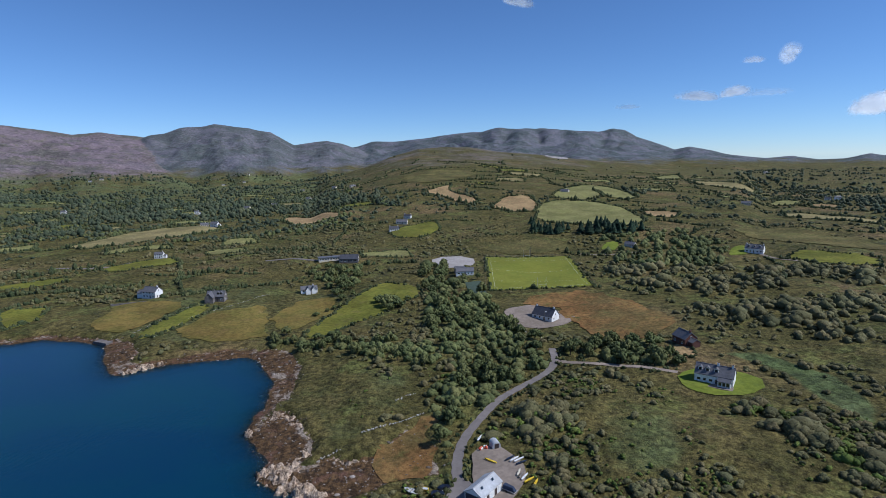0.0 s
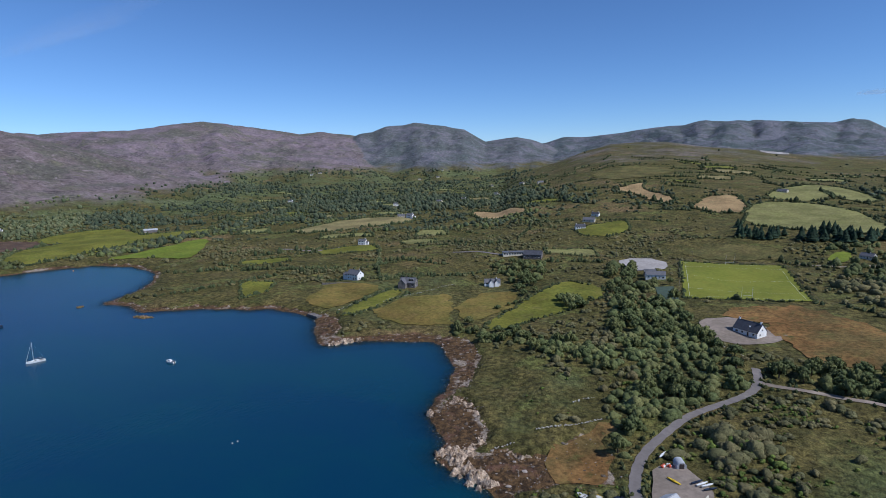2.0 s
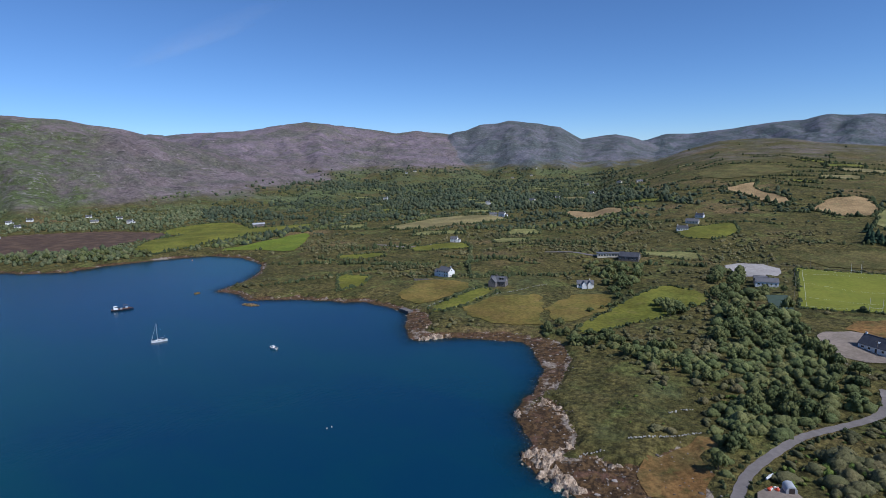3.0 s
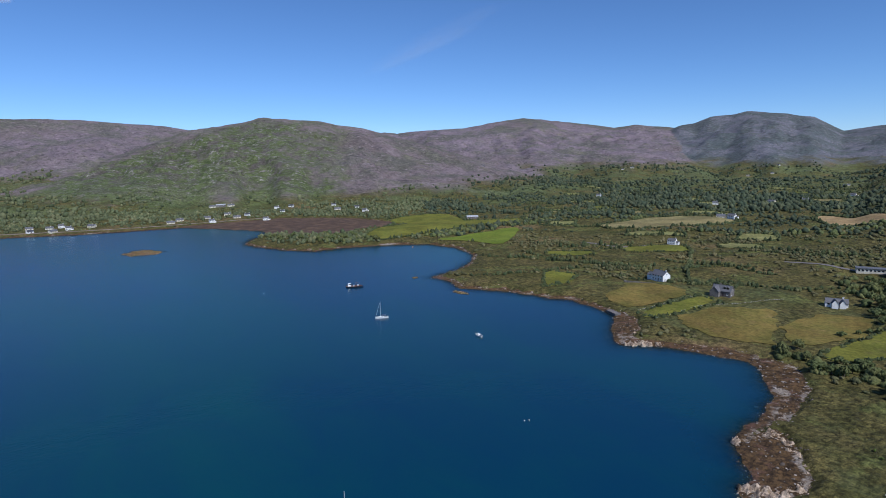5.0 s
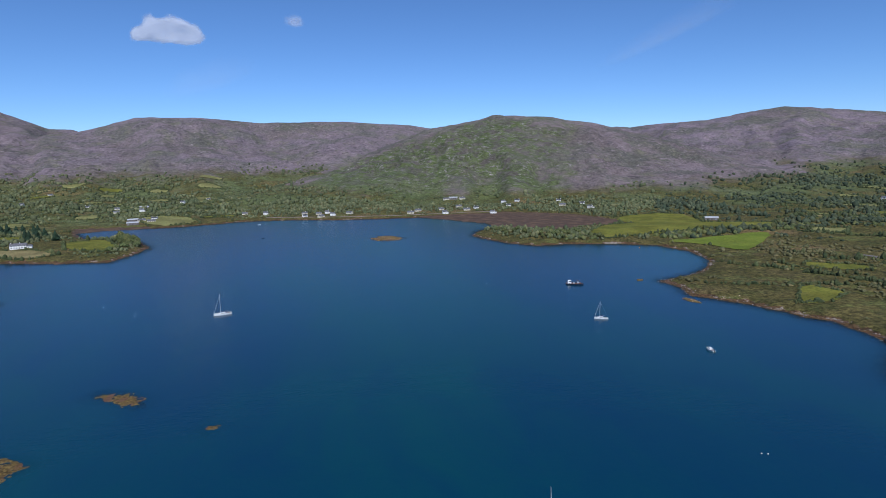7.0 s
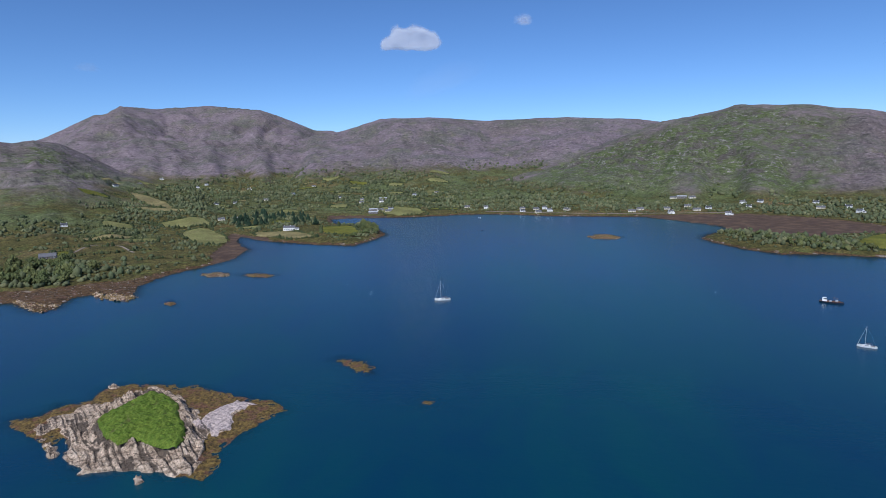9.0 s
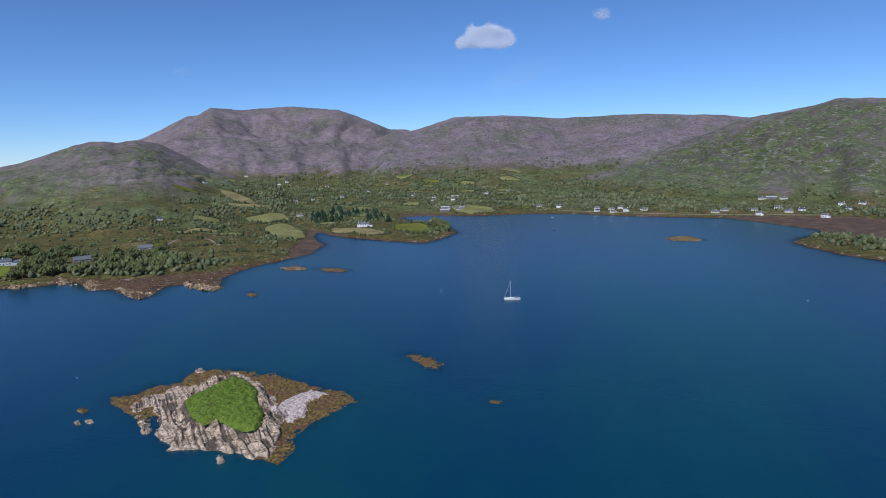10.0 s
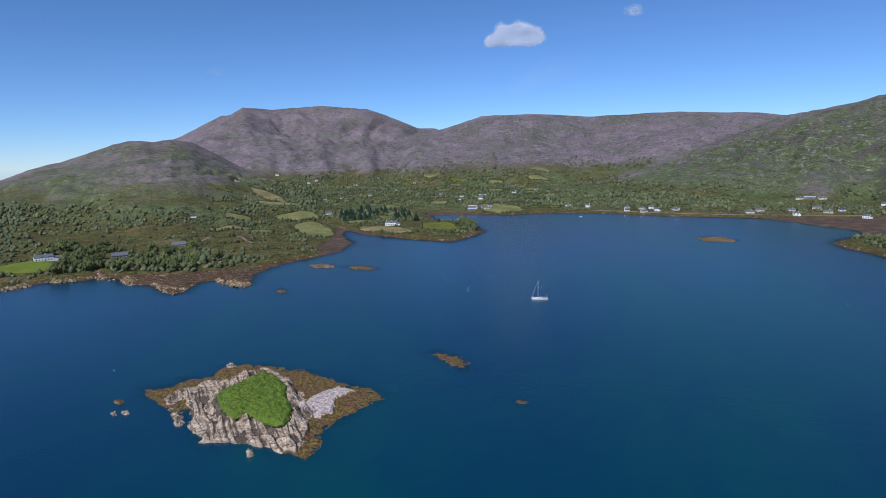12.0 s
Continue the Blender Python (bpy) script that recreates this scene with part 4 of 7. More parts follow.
def window_at(house, x, y, z, w, h, face, fine=True):
    """A window on a wall: face 'f' front, 'b' back, 'l' and 'r' the gables."""
    turn = {"f": 0, "r": 90, "b": 180, "l": -90}[face]
    bm = bmesh.new()
    t = 0.09
    rims = []
    for yy in (-0.07, 0.02):
        for k in (0, t):
            rims.append([bm.verts.new(p) for p in ((-w / 2 + k, yy, k), (w / 2 - k, yy, k), (w / 2 - k, yy, h - k), (-w / 2 + k, yy, h - k))])
    for a, b in ((0, 1), (2, 3), (0, 2), (1, 3)):
        for i in range(4):
            bm.faces.new((rims[a][i], rims[a][(i + 1) % 4], rims[b][(i + 1) % 4], rims[b][i]))
    bmesh.ops.recalc_face_normals(bm, faces=bm.faces)
    win = part("window", bm, M_FRAME, house)
    win.matrix_basis = pose(x, y, z, 0, 0, turn)
    part("pane", box(-w / 2 + t, w / 2 - t, -0.03, 0.01, t, h - t), M_GLASS, win)
    part("sill", box(-w / 2 - 0.08, w / 2 + 0.08, -0.14, 0.0, -0.08, -0.002), M_FRAME, win)
    return win


def door_at(house, x, y, w=1.0, h=2.1, face="f", mat=None):
    d = part("door", box(-w / 2, w / 2, -0.06, 0.02, 0, h), mat or M_DOOR, house)
    d.matrix_basis = pose(x, y, 0.1, 0, 0, {"f": 0, "r": 90, "b": 180, "l": -90}[face])
    part("handle", box(w * 0.34, w * 0.40, -0.12, -0.06, 1.0, 1.12), M_ALLOY, d)


def chimney_on(house, x, y, top, base, mat):
    bm = box(x - 0.45, x + 0.45, y - 0.3, y + 0.3, base, top)
    add_box(bm, x - 0.53, x + 0.53, y - 0.38, y + 0.38, top - 0.18, top)
    c = part("chimney", bm, mat, house)
    for dx in (-0.2, 0.2):
        part("pot", rod([(x + dx, y, top), (x + dx, y, top + 0.4)], [0.13, 0.1], 7), M_RUST, c)


def dormer_on(house, x, W, eaves, rise, wall, roof):
    w, front, h = 1.7, -W * 0.34, 1.75
    z0 = eaves + rise * 0.32 - 0.35
    bm = bmesh.new()
    v = [bm.verts.new(p) for p in ((x - w / 2, front, z0), (x + w / 2, front, z0), (x + w / 2, front, z0 + h), (x, front, z0 + h + 0.7), (x - w / 2, front, z0 + h))]
    u = [bm.verts.new((p.co.x, -0.1, p.co.z)) for p in v]
    bm.faces.new(v)
    for i in range(5):
        bm.faces.new((v[i], u[i], u[(i + 1) % 5], v[(i + 1) % 5]))
    d = part("dormer", bm, wall, house)
    bm = bmesh.new()
    for s in (-1, 1):
        ends = [(x + s * (w / 2 + 0.2), z0 + h - 0.1), (x, z0 + h + 0.78)]
        q = [bm.verts.new((ends[0][0], yy, ends[0][1])) for yy in (front - 0.2, 0.0)] + [bm.verts.new((ends[1][0], yy, ends[1][1])) for yy in (0.0, front - 0.2)]
        up = [bm.verts.new((p.co.x, p.co.y, p.co.z + 0.14)) for p in q]
        for i in range(4):
            bm.faces.new((q[i], q[(i + 1) % 4], up[(i + 1) % 4], up[i]))
        bm.faces.new(q)
        bm.faces.new(up)
    bmesh.ops.recalc_face_normals(bm, faces=bm.faces)
    part("dormer_roof", bm, roof, d)
    part("pane", box(x - 0.6, x + 0.6, front - 0.04, front, z0 + 0.55, z0 + h + 0.05), M_GLASS, d)


def build_house(name, label, L, W, eaves, rise, wall, roof, x=0, y=0, turn=0, chimneys=(), dormers=(), bays=4, storeys=1, gable_windows=True, annexe=None, category="house", group=""):
    g = holder(name, x, y, height(x, y) + 0.15, turn, label, category, group)
    part("wall", gable_walls(L, W, eaves, rise), wall, g)
    part("roof", gable_roof(L, W, eaves, rise), roof, g)
    for c in chimneys:
        chimney_on(g, c * (L / 2 - 0.6), 0, eaves + rise + 1.3, eaves + rise * 0.4, wall)
    for d in dormers:
        dormer_on(g, d * L / 2, W, eaves, rise, wall, roof)
    for s in range(storeys):
        z = 0.9 + 2.7 * s
        for face, yy in (("f", -W / 2), ("b", W / 2)):
            for i in range(bays):
                u = (i + 0.5) / bays * (L - 1.2) - (L - 1.2) / 2
                if s == 0 and i == bays // 2 and face == "f":
                    door_at(g, u, yy, face="f")
                else:
                    window_at(g, u, yy, z, 1.25 if i % 2 else 1.6, 1.25, face)
    if gable_windows:
        for face, xx in (("l", -L / 2), ("r", L / 2)):
            window_at(g, xx, -W * 0.2, 0.9, 1.1, 1.2, face)
            window_at(g, xx, 0.0, eaves + rise * 0.12, 1.0, 1.1, face)
    if annexe:
        ax, ay, al, aw, ae, ar, aroof = annexe
        sub = part("annexe", gable_walls(al, aw, ae, ar), wall, g)
        sub.matrix_basis = pose(ax, ay, 0, 0, 0, 0 if al >= aw else 0)
        part("annexe_roof", gable_roof(al, aw, ae, ar), aroof, sub)
    PLOTS.append((x, y, max(L, W) * 0.75 + 2))
    return g


def dormer(x, y, t):
    g = build_house("dormer_house", "white two-storey house with grey slate roof and three dormers", 16, 8, 3.9, 3.6, M_RENDER, M_SLATE_PALE, x, y, t, (0.15, 0.95), (-0.75, -0.36, 0.1), 6, 1)
    part("porch", gable_walls(5.2, 3.2, 2.6, 1.2), M_FRAME, g).matrix_basis = pose(4.6, -4.6, 0)
    part("porch_roof", gable_roof(5.2, 3.2, 2.6, 1.2), M_SLATE_PALE, g).matrix_basis = pose(4.6, -4.6, 0)
    for dx in (-1.6, 0, 1.6):
        window_at(g, 4.6 + dx, -6.2, 0.5, 1.4, 1.8, "f")
    part("patio", box(-7, 8.5, -8.2, -4.02, -0.8, 0.02), COVER["gravel"], g)


def bungalow(x, y, t):
    g = build_house("bungalow", "white bungalow with steep dark slate roof", 14.5, 8.5, 3.0, 4.2, M_RENDER, M_SLATE, x, y, t, (-0.95, 0.95), (), 4, 1)
    part("rooflight", box(-0.6, 0.6, -0.05, 0.05, -0.5, 0.5), M_FRAME, g).matrix_basis = pose(1.5, -2.3, 5.25, -45, 0, 0)


def barnhouse(x, y, t):
    build_house("boarded_house", "dark red-brown boarded house with grey roof", 10, 8, 3.6, 3.2, M_BRICK, M_SLATE_PALE, x, y, t, (0.9,), (), 3, 1, annexe=(6.5, 0.5, 4, 5, 2.6, 1.4, M_SLATE_PALE))


def shorehouse(x, y, t):
    build_house("shore_house", "white two-storey house with dark slate roof", 13, 8, 4.9, 3.3, M_RENDER, M_SLATE_PALE, x, y, t, (0.95,), (), 4, 2, annexe=(-9.5, 0.6, 7, 6, 3.0, 2.0, M_SLATE_PALE))
    g = holder("terrace_wall", -240, 414, height(-240, 414), 20, "low grey stone terrace wall on grass", "wall")
    part("wall", box(-14, 14, -0.4, 0.4, -1, 0.9), M_STONE, g)


def stonehouse(x, y, t):
    g = build_house("stone_house", "dark stone house with steep slate gables", 13, 7.5, 3.6, 3.6, M_STONE, M_SLATE_PALE, x, y, t, (-0.3,), (0.3, 0.62), 4, 1)
    wing = part("wing", gable_walls(7, 6, 3.6, 3.4), M_STONE, g)
    wing.matrix_basis = pose(-3.4, -4.2, 0, 0, 0, 90)
    part("wing_roof", gable_roof(7, 6, 3.6, 3.4), M_SLATE_PALE, wing)


def lowhouse(x, y, t):
    g = build_house("low_house", "low white house with grey gabled porch", 13, 6.5, 2.4, 2.4, M_RENDER, M_SLATE_PALE, x, y, t, (0.6,), (), 5, 1)
    for px in (-1, 3.4):
        wing = part("wing", gable_walls(4.4, 3.6, 2.5, 2.5), M_RENDER, g)
        wing.matrix_basis = pose(px, -3.4, 0, 0, 0, 90)
        part("wing_roof", gable_roof(4.4, 3.6, 2.5, 2.5), M_SLATE_PALE, wing)


def flatschool(x, y, t):
    g = holder("school_block", x, y, height(x, y) + 0.2, t, "long low grey flat-roofed school building", "school building")
    part("wall", box(-12, 12, -4, 4, -1.5, 3.3), M_CREAM, g)
    part("roof", box(-12.5, 12.5, -4.5, 4.5, 3.3, 3.65), M_SLATE_PALE, g)
    for i in range(9):
        window_at(g, -10.4 + 2.6 * i, -4, 1.0, 1.9, 1.6, "f")
    PLOTS.append((x, y, 15))


def darkschool(x, y, t):
    build_house("school_hall", "low hall with dark slate roof beside the school", 18, 11, 3.2, 3.4, M_STONE, M_SLATE, x, y, t, (), (), 5, 1)


def club(x, y, t):
    build_house("clubhouse", "white clubhouse with dark slate roof", 15, 8, 3.2, 2.4, M_RENDER, M_SLATE_PALE, x, y, t, (), (), 5, 1)
    g = build_house("clubhouse_store", "grey store shed beside the clubhouse", 9, 6, 3.0, 1.4, M_STONE, M_SLATE_PALE, x - 4, y + 12, t, (), (), 2, 1, False, category="shed")


def farmhouse(x, y, t):
    build_house("farmhouse", "white farmhouse with three front gables and dark roof", 16, 8, 4.2, 3.4, M_RENDER, M_SLATE_PALE, x, y, t, (-0.95, 0.95), (-0.6, 0, 0.6), 5, 1)


def longhouse(x, y, t):
    build_house("long_house", "long white house with grey roof among trees", 18, 7, 4.4, 2.6, M_RENDER, M_SLATE_PALE, x, y, t, (-0.9, 0.2), (), 6, 2, annexe=(12, -1, 6, 5, 2.8, 1.6, M_SLATE_PALE))


def darkhouse(x, y, t):
    build_house("low_dark_house", "low dark-roofed house half hidden by trees", 17, 8.5, 2.6, 3.4, M_STONE, M_SLATE_PALE, x, y, t, (0.4,), (), 5, 1)


def boathouse(x, y, t):
    g = holder("boathouse", x, y, height(x, y) + 0.3, t, "boathouse with pale metal roof and white side wall", "boathouse")
    part("wall", gable_walls(11.5, 6.4, 3.0, 1.9), M_RENDER, g)
    part("roof", gable_roof(11.5, 6.4, 3.0, 1.9, 0.3), M_TIN, g)
    part("gable_board", box(-5.84, -5.76, -2.8, 2.8, 0.2, 2.9), M_NAVY, g)
    for i in range(5):
        door_at(g, -4.4 + 2.2 * i, -3.2, 1.4, 2.3, "f", M_DOOR if i % 2 else M_FRAME)
    for dx in (-3, 3):
        part("rooflight", box(-0.5, 0.5, -0.05, 0.05, -0.7, 0.7), M_GLASS, g).matrix_basis = pose(dx, -1.6, 4.25, -30.7, 0, 0)
    PLOTS.append((x, y, 10))


COTTAGES = []


def cottage_kinds():
    """Three cottages that the far houses are copies of."""
    specs = [("white cottage with dark slate roof near the bay", 12, 6.5, 3.0, 2.6, M_RENDER, M_SLATE, (-0.95, 0.95), 1, None),
             ("two-storey white house with grey roof near the bay", 11, 7, 4.9, 2.6, M_RENDER, M_SLATE_PALE, (0.95,), 2, (7, 0.5, 4, 5, 2.7, 1.4, M_SLATE_PALE)),
             ("cream bungalow with grey slate roof near the bay", 15, 8, 2.8, 2.8, M_CREAM, M_SLATE_PALE, (0.3,), 1, None)]
    for label, L, W, e, h, wall, roof, ch, st, ann in specs:
        COTTAGES.append((label, L, W, e, h, wall, roof, ch, st, ann))


cottage_kinds()
MADE = {}


def cottage(x, y, t):
    k = (int(abs(x) * 3 + abs(y) * 7)) % 3
    if k in MADE:
        s = 1.0 + 0.12 * math.sin(x + y)
        copy_thing(MADE[k], pose(x, y, height(x, y) + 0.2, 0, 0, t) @ Matrix.Diagonal((0.82 * s, 0.8, 0.85, 1)))
        PLOTS.append((x, y, 11))
        return
    label, L, W, e, h, wall, roof, ch, st, ann = COTTAGES[k]
    MADE[k] = build_house("cottage", label, L, W, e, h, wall, roof, x, y, t, ch, (), 4, st, True, ann, group="houses round the bay")


def shed(x, y, t):
    if "shed" in MADE:
        copy_thing(MADE["shed"], pose(x, y, height(x, y) + 0.3, 0, 0, t))
        PLOTS.append((x, y, 12))
        return
    g = build_house("farm_shed", "long farm shed with pale metal roof", 19, 9, 3.4, 1.8, M_STONE, M_TIN, x, y, t, (), (), 3, 1, False, category="shed", group="farm sheds")
    MADE["shed"] = g


dormer(123, 243, -35)
bungalow(64, 346, -43)
barnhouse(130, 292, -74)
shorehouse(-234, 434, -17)
stonehouse(-173, 411, 3)
lowhouse(-111, 443, 19)
flatschool(-114, 548, 20)
darkschool(-94, 541, -0)
club(17, 471, 4)
cottage(-57, 749, -6)
cottage(-64, 705, 15)
cottage(-51, 780, -16)
farmhouse(300, 532, -41)
cottage(196, 581, -44)
cottage(-359, 830, 23)
cottage(-342, 826, -8)
cottage(-451, 1015, 24)
cottage(-309, 595, 7)
boathouse(11, 162, 52)
cottage(-1148, 65, 87)
cottage(-1136, 92, 65)
cottage(-1148, 109, 95)
cottage(-1108, 149, 42)
cottage(-1065, 263, 76)
cottage(-1038, 325, 93)
cottage(-1019, 418, 58)
cottage(-1161, 502, 67)
cottage(-1096, 486, 76)
cottage(-1143, 528, 50)
cottage(-1118, 618, 61)
cottage(-1056, 593, 61)
cottage(-1049, 636, 59)
cottage(-985, 616, 28)
shed(-693, 647, 52)
cottage(-1131, 386, 71)
shed(-1219, 403, 72)
cottage(-1413, -329, 103)
shed(-1404, -272, 101)
cottage(-1195, -50, 92)
cottage(-1180, -213, 80)
shed(-1168, -248, 102)
cottage(-1167, -233, 121)
longhouse(-473, -587, 146)
darkhouse(-521, -532, 136)
darkhouse(-595, -511, 121)
longhouse(-848, -316, 100)
cottage(-954, -479, 117)
cottage(-962, -455, 115)
cottage(-1481, -971, 123)
cottage(-1816, -1111, 121)
cottage(-1801, -799, 114)
cottage(-1307, -618, 115)
cottage(-1749, -949, 118)
cottage(-1314, -308, 103)
cottage(-1322, -262, 101)
cottage(-1143, -212, 101)
shed(-1116, -238, 102)
cottage(-786, -642, 129)


# farther houses
cottage(-752, 1099, 13)
cottage(-1198, 1967, 35)
cottage(-1227, 1950, 22)
cottage(-851, 2168, 30)
cottage(-757, 2132, 30)
cottage(-807, 2328, -16)
cottage(-260, 1334, -28)
cottage(-204, 1262, 36)
cottage(-315, 1297, -6)
cottage(204, 941, -34)
cottage(1033, 1802, 10)
cottage(640, 930, -37)
cottage(655, 928, -8)
cottage(442, 815, -30)
cottage(-424, 1682, 25)
cottage(-398, 1127, -8)
cottage(-364, 1194, 28)
cottage(-1224, -861, 155)
cottage(-1620, -972, 123)
cottage(-1784, -937, 137)
cottage(-1266, -645, 131)
cottage(-1596, -576, 75)
cottage(-1742, -560, 128)
cottage(-1484, -405, 113)
cottage(-1392, -575, 97)
cottage(-1458, -199, 60)
cottage(-1576, -152, 125)
cottage(-1172, -10, 88)
cottage(-1221, 386, 90)
cottage(-1212, 422, 101)
cottage(-1064, 380, 87)
cottage(-1084, 408, 103)
cottage(-1095, 335, 65)
cottage(-1088, 284, 99)
cottage(-1104, 115, 80)
cottage(-1091, 92, 120)
cottage(-1109, 63, 117)


# ---- islet, skerries and reefs ----
def rock_material():
    s = Stuff("islet_rock")
    pale = s.mix(s.ramp(s.noise(2.6, 6, 0.7, stretch=(1.0, 0.35, 1.0)), 0.34, 0.62), (0.24, 0.170, 0.115), (0.58, 0.45, 0.33))
    pale = s.mix(s.ramp(s.noise(1.3, 6, 0.75), 0.53, 0.66), pale, (0.075, 0.050, 0.034))
    turn = s.node("ShaderNodeMapping", Vector=s.place(True))
    turn.inputs["Rotation"].default_value = (0, 0, radians(44))
    turn.inputs["Scale"].default_value = (1.3, 0.16, 0.35)
    bedding = s.node("ShaderNodeTexNoise", Vector=turn.outputs[0], Scale=1.0, Detail=5.0, Roughness=0.7).outputs["Fac"]
    pale = s.mix(s.calc("MULTIPLY", s.ramp(bedding, 0.54, 0.62), 0.85), pale, (0.085, 0.058, 0.040))
    pale = s.mix(s.calc("MULTIPLY", s.ramp(bedding, 0.44, 0.36), 0.6), pale, (0.62, 0.50, 0.38))
    pale = s.tint(pale, s.ramp(s.noise(0.5, 4, 0.7), 0.25, 0.75), 0.25)
    weed = s.mix(s.ramp(s.noise(1.8, 6, 0.72), 0.36, 0.62), (0.075, 0.048, 0.018), (0.215, 0.142, 0.038))
    weed = s.mix(s.ramp(s.noise(6, 5, 0.6), 0.50, 0.62), weed, (0.150, 0.076, 0.044))
    c = s.mix(s.ramp(s.calc("ADD", s.attr("weed"), s.calc("MULTIPLY", s.calc("SUBTRACT", s.noise(2.0, 5, 0.7), 0.5), 1.0)), 0.40, 0.60), pale, weed)
    c = s.mix(s.ramp(s.calc("ADD", s.attr("slab"), s.calc("MULTIPLY", s.calc("SUBTRACT", s.noise(1.5, 5, 0.7), 0.5), 0.6)), 0.4, 0.6), c, s.tint((0.52, 0.42, 0.38), s.ramp(s.noise(0.8, 6, 0.7), 0.3, 0.7), 0.15))
    # shade painted into the clefts; on low rocks plain darker stone
    c = s.mix(s.calc("MULTIPLY", s.ramp(s.calc("ADD", s.attr("cleft_shade_dark_rock"), s.calc("MULTIPLY", s.noise(0.9, 5, 0.7), 0.5)), 0.80, 1.10), 0.8), c, (0.040, 0.030, 0.024))
    c = s.tint(c, s.ramp(s.cells(1.5), 0.15, 0.75), 0.22)
    n0 = s.bump(bedding, 0.9, 0.8)
    n1 = s.bump(s.cells(1.5), 0.7, 0.7, n0)
    n2 = s.bump(s.noise(1.4, 6, 0.75), 0.5, 0.9, n1)
    s.bump(s.noise(0.35, 4, 0.7), 0.15, 0.7, n2)
    return s.done(c, 0.85, gloss=0.25)


def fern_material():
    s = Stuff("islet_fern")
    c = s.mix(s.ramp(s.noise(2.8, 5, 0.65), 0.35, 0.65), (0.080, 0.126, 0.016), (0.132, 0.178, 0.026))
    c = s.tint(c, s.ramp(s.noise(0.7, 4, 0.7), 0.25, 0.75), 0.35)
    c = s.mix(s.ramp(s.noise(7, 4, 0.6), 0.60, 0.70), c, (0.10, 0.105, 0.03))
    s.bump(s.noise(0.8, 4, 0.7), 0.5, 0.8)
    return s.done(c, 0.9, gloss=0.1)


M_ROCK, M_FERN = rock_material(), fern_material()


def patch(name, outline, margin, spacing, rise, masks=None):
    """A sheet of square cells over an outline and its margin; rise(x, y) gives the height."""
    xs, ys = [p[0] for p in outline], [p[1] for p in outline]
    gx, gy = np.meshgrid(np.arange(min(xs) - margin, max(xs) + margin, spacing), np.arange(min(ys) - margin, max(ys) + margin, spacing))
    keep = inside_by(gx, gy, outline) > -margin
    z = rise(gx, gy)
    idx = np.arange(gx.size).reshape(gx.shape)
    ok = keep[:-1, :-1] & keep[1:, :-1] & keep[:-1, 1:] & keep[1:, 1:]
    quads = np.stack([idx[:-1, :-1], idx[:-1, 1:], idx[1:, 1:], idx[1:, :-1]], axis=-1)[ok]
    used, flat = np.unique(quads, return_inverse=True)
    me = bpy.data.meshes.new(name)
    me.from_pydata(np.stack([gx.ravel()[used], gy.ravel()[used], z.ravel()[used]], 1).tolist(), [], flat.reshape(-1, 4).tolist())
    for key, fn in (masks or {}).items():
        me.attributes.new(key, "FLOAT", "POINT").data.foreach_set("value", fn(gx, gy).ravel()[used].astype(np.float32))
    return me


def beds(x, y):
    """Upturned beds that run to the south-west: sharp-edged fins, each broken off at its own heights by cross joints."""
    across = 0.718 * x - 0.695 * y + 1.0 * lattice(x, y, 11, 61) + 0.3 * lattice(x, y, 3, 62)
    along = 0.695 * x + 0.718 * y + 0.8 * lattice(x, y, 5, 63)
    total = 0.0
    for w, length, gain, seed in ((5.2, 13.0, 0.52, 64), (2.1, 8.0, 0.36, 65), (1.1, 5.0, 0.12, 60)):
        k = np.floor(across / w)
        f = across / w - k
        j = np.floor((along + 9 * hash01(k.astype(np.int64), 0 * k.astype(np.int64), seed)) / length)
        total = total + gain * hash01(k.astype(np.int64), j.astype(np.int64), seed + 7) * np.clip(1.25 - f, 0, 1) * step(0.0, 0.12, f)
    return total


def isle_front(x, y):
    """1 along the cliff that faces east, where bare rock meets the water."""
    f = 0.82 * x + 0.57 * y
    return step(-270, -256, f) * (1 - step(-117, -110, y))


def isle_rock_by(x, y):
    """Metres inside the bare rock; broken into blocks at its western spur."""
    spur = step(-168, -186, y)
    return inside_by(x, y, ISLE_ROCK) + (1.6 + 2.2 * spur) * lattice(x, y, 4.5, 66) + 0.8 * lattice(x, y, 2.0, 67) + 1.2 - 4.2 * spur + 2.5 * isle_front(x, y)


def isle_rise(x, y):
    wob = 1.2 * lattice(x, y, 6, 66) + 0.6 * lattice(x, y, 2.4, 67)
    e, k = inside_by(x, y, ISLE_EDGE) + 1.6 * wob, isle_rock_by(x, y)
    tp, tf, sl = inside_by(x, y, ISLE_TOP) + wob, inside_by(x, y, ISLE_TURF), inside_by(x, y, ISLE_SLAB) + 0.5 * wob
    c = beds(x, y) * (1 - 0.85 * step(-1.5, 1.5, tf))
    z = -2.5 * (1 - step(-7 + 4.5 * isle_front(x, y), 0, e)) + 0.05 + np.clip(e, 0, 10) * 0.06 + (0.22 * lattice(x, y, 2.1, 68) + 0.16 * lattice(x, y, 0.9, 70)) * step(-1, 1, e)
    z = z + step(-0.2, 1.6, k) * step(-1.2, 1.0, e) * (0.10 + 2.9 * c * (1 - 0.35 * step(-172, -186, y)))
    z = z + step(-2.6, 2.2, tp) * (2.6 + 1.3 * c) + step(0, 6, tf) * 1.2
    z = z + step(-0.5, 1.8, sl) * (0.8 + 0.8 * c)
    return z + 0.12 * lattice(x, y, 0.8, 74) * step(0, 1, k)


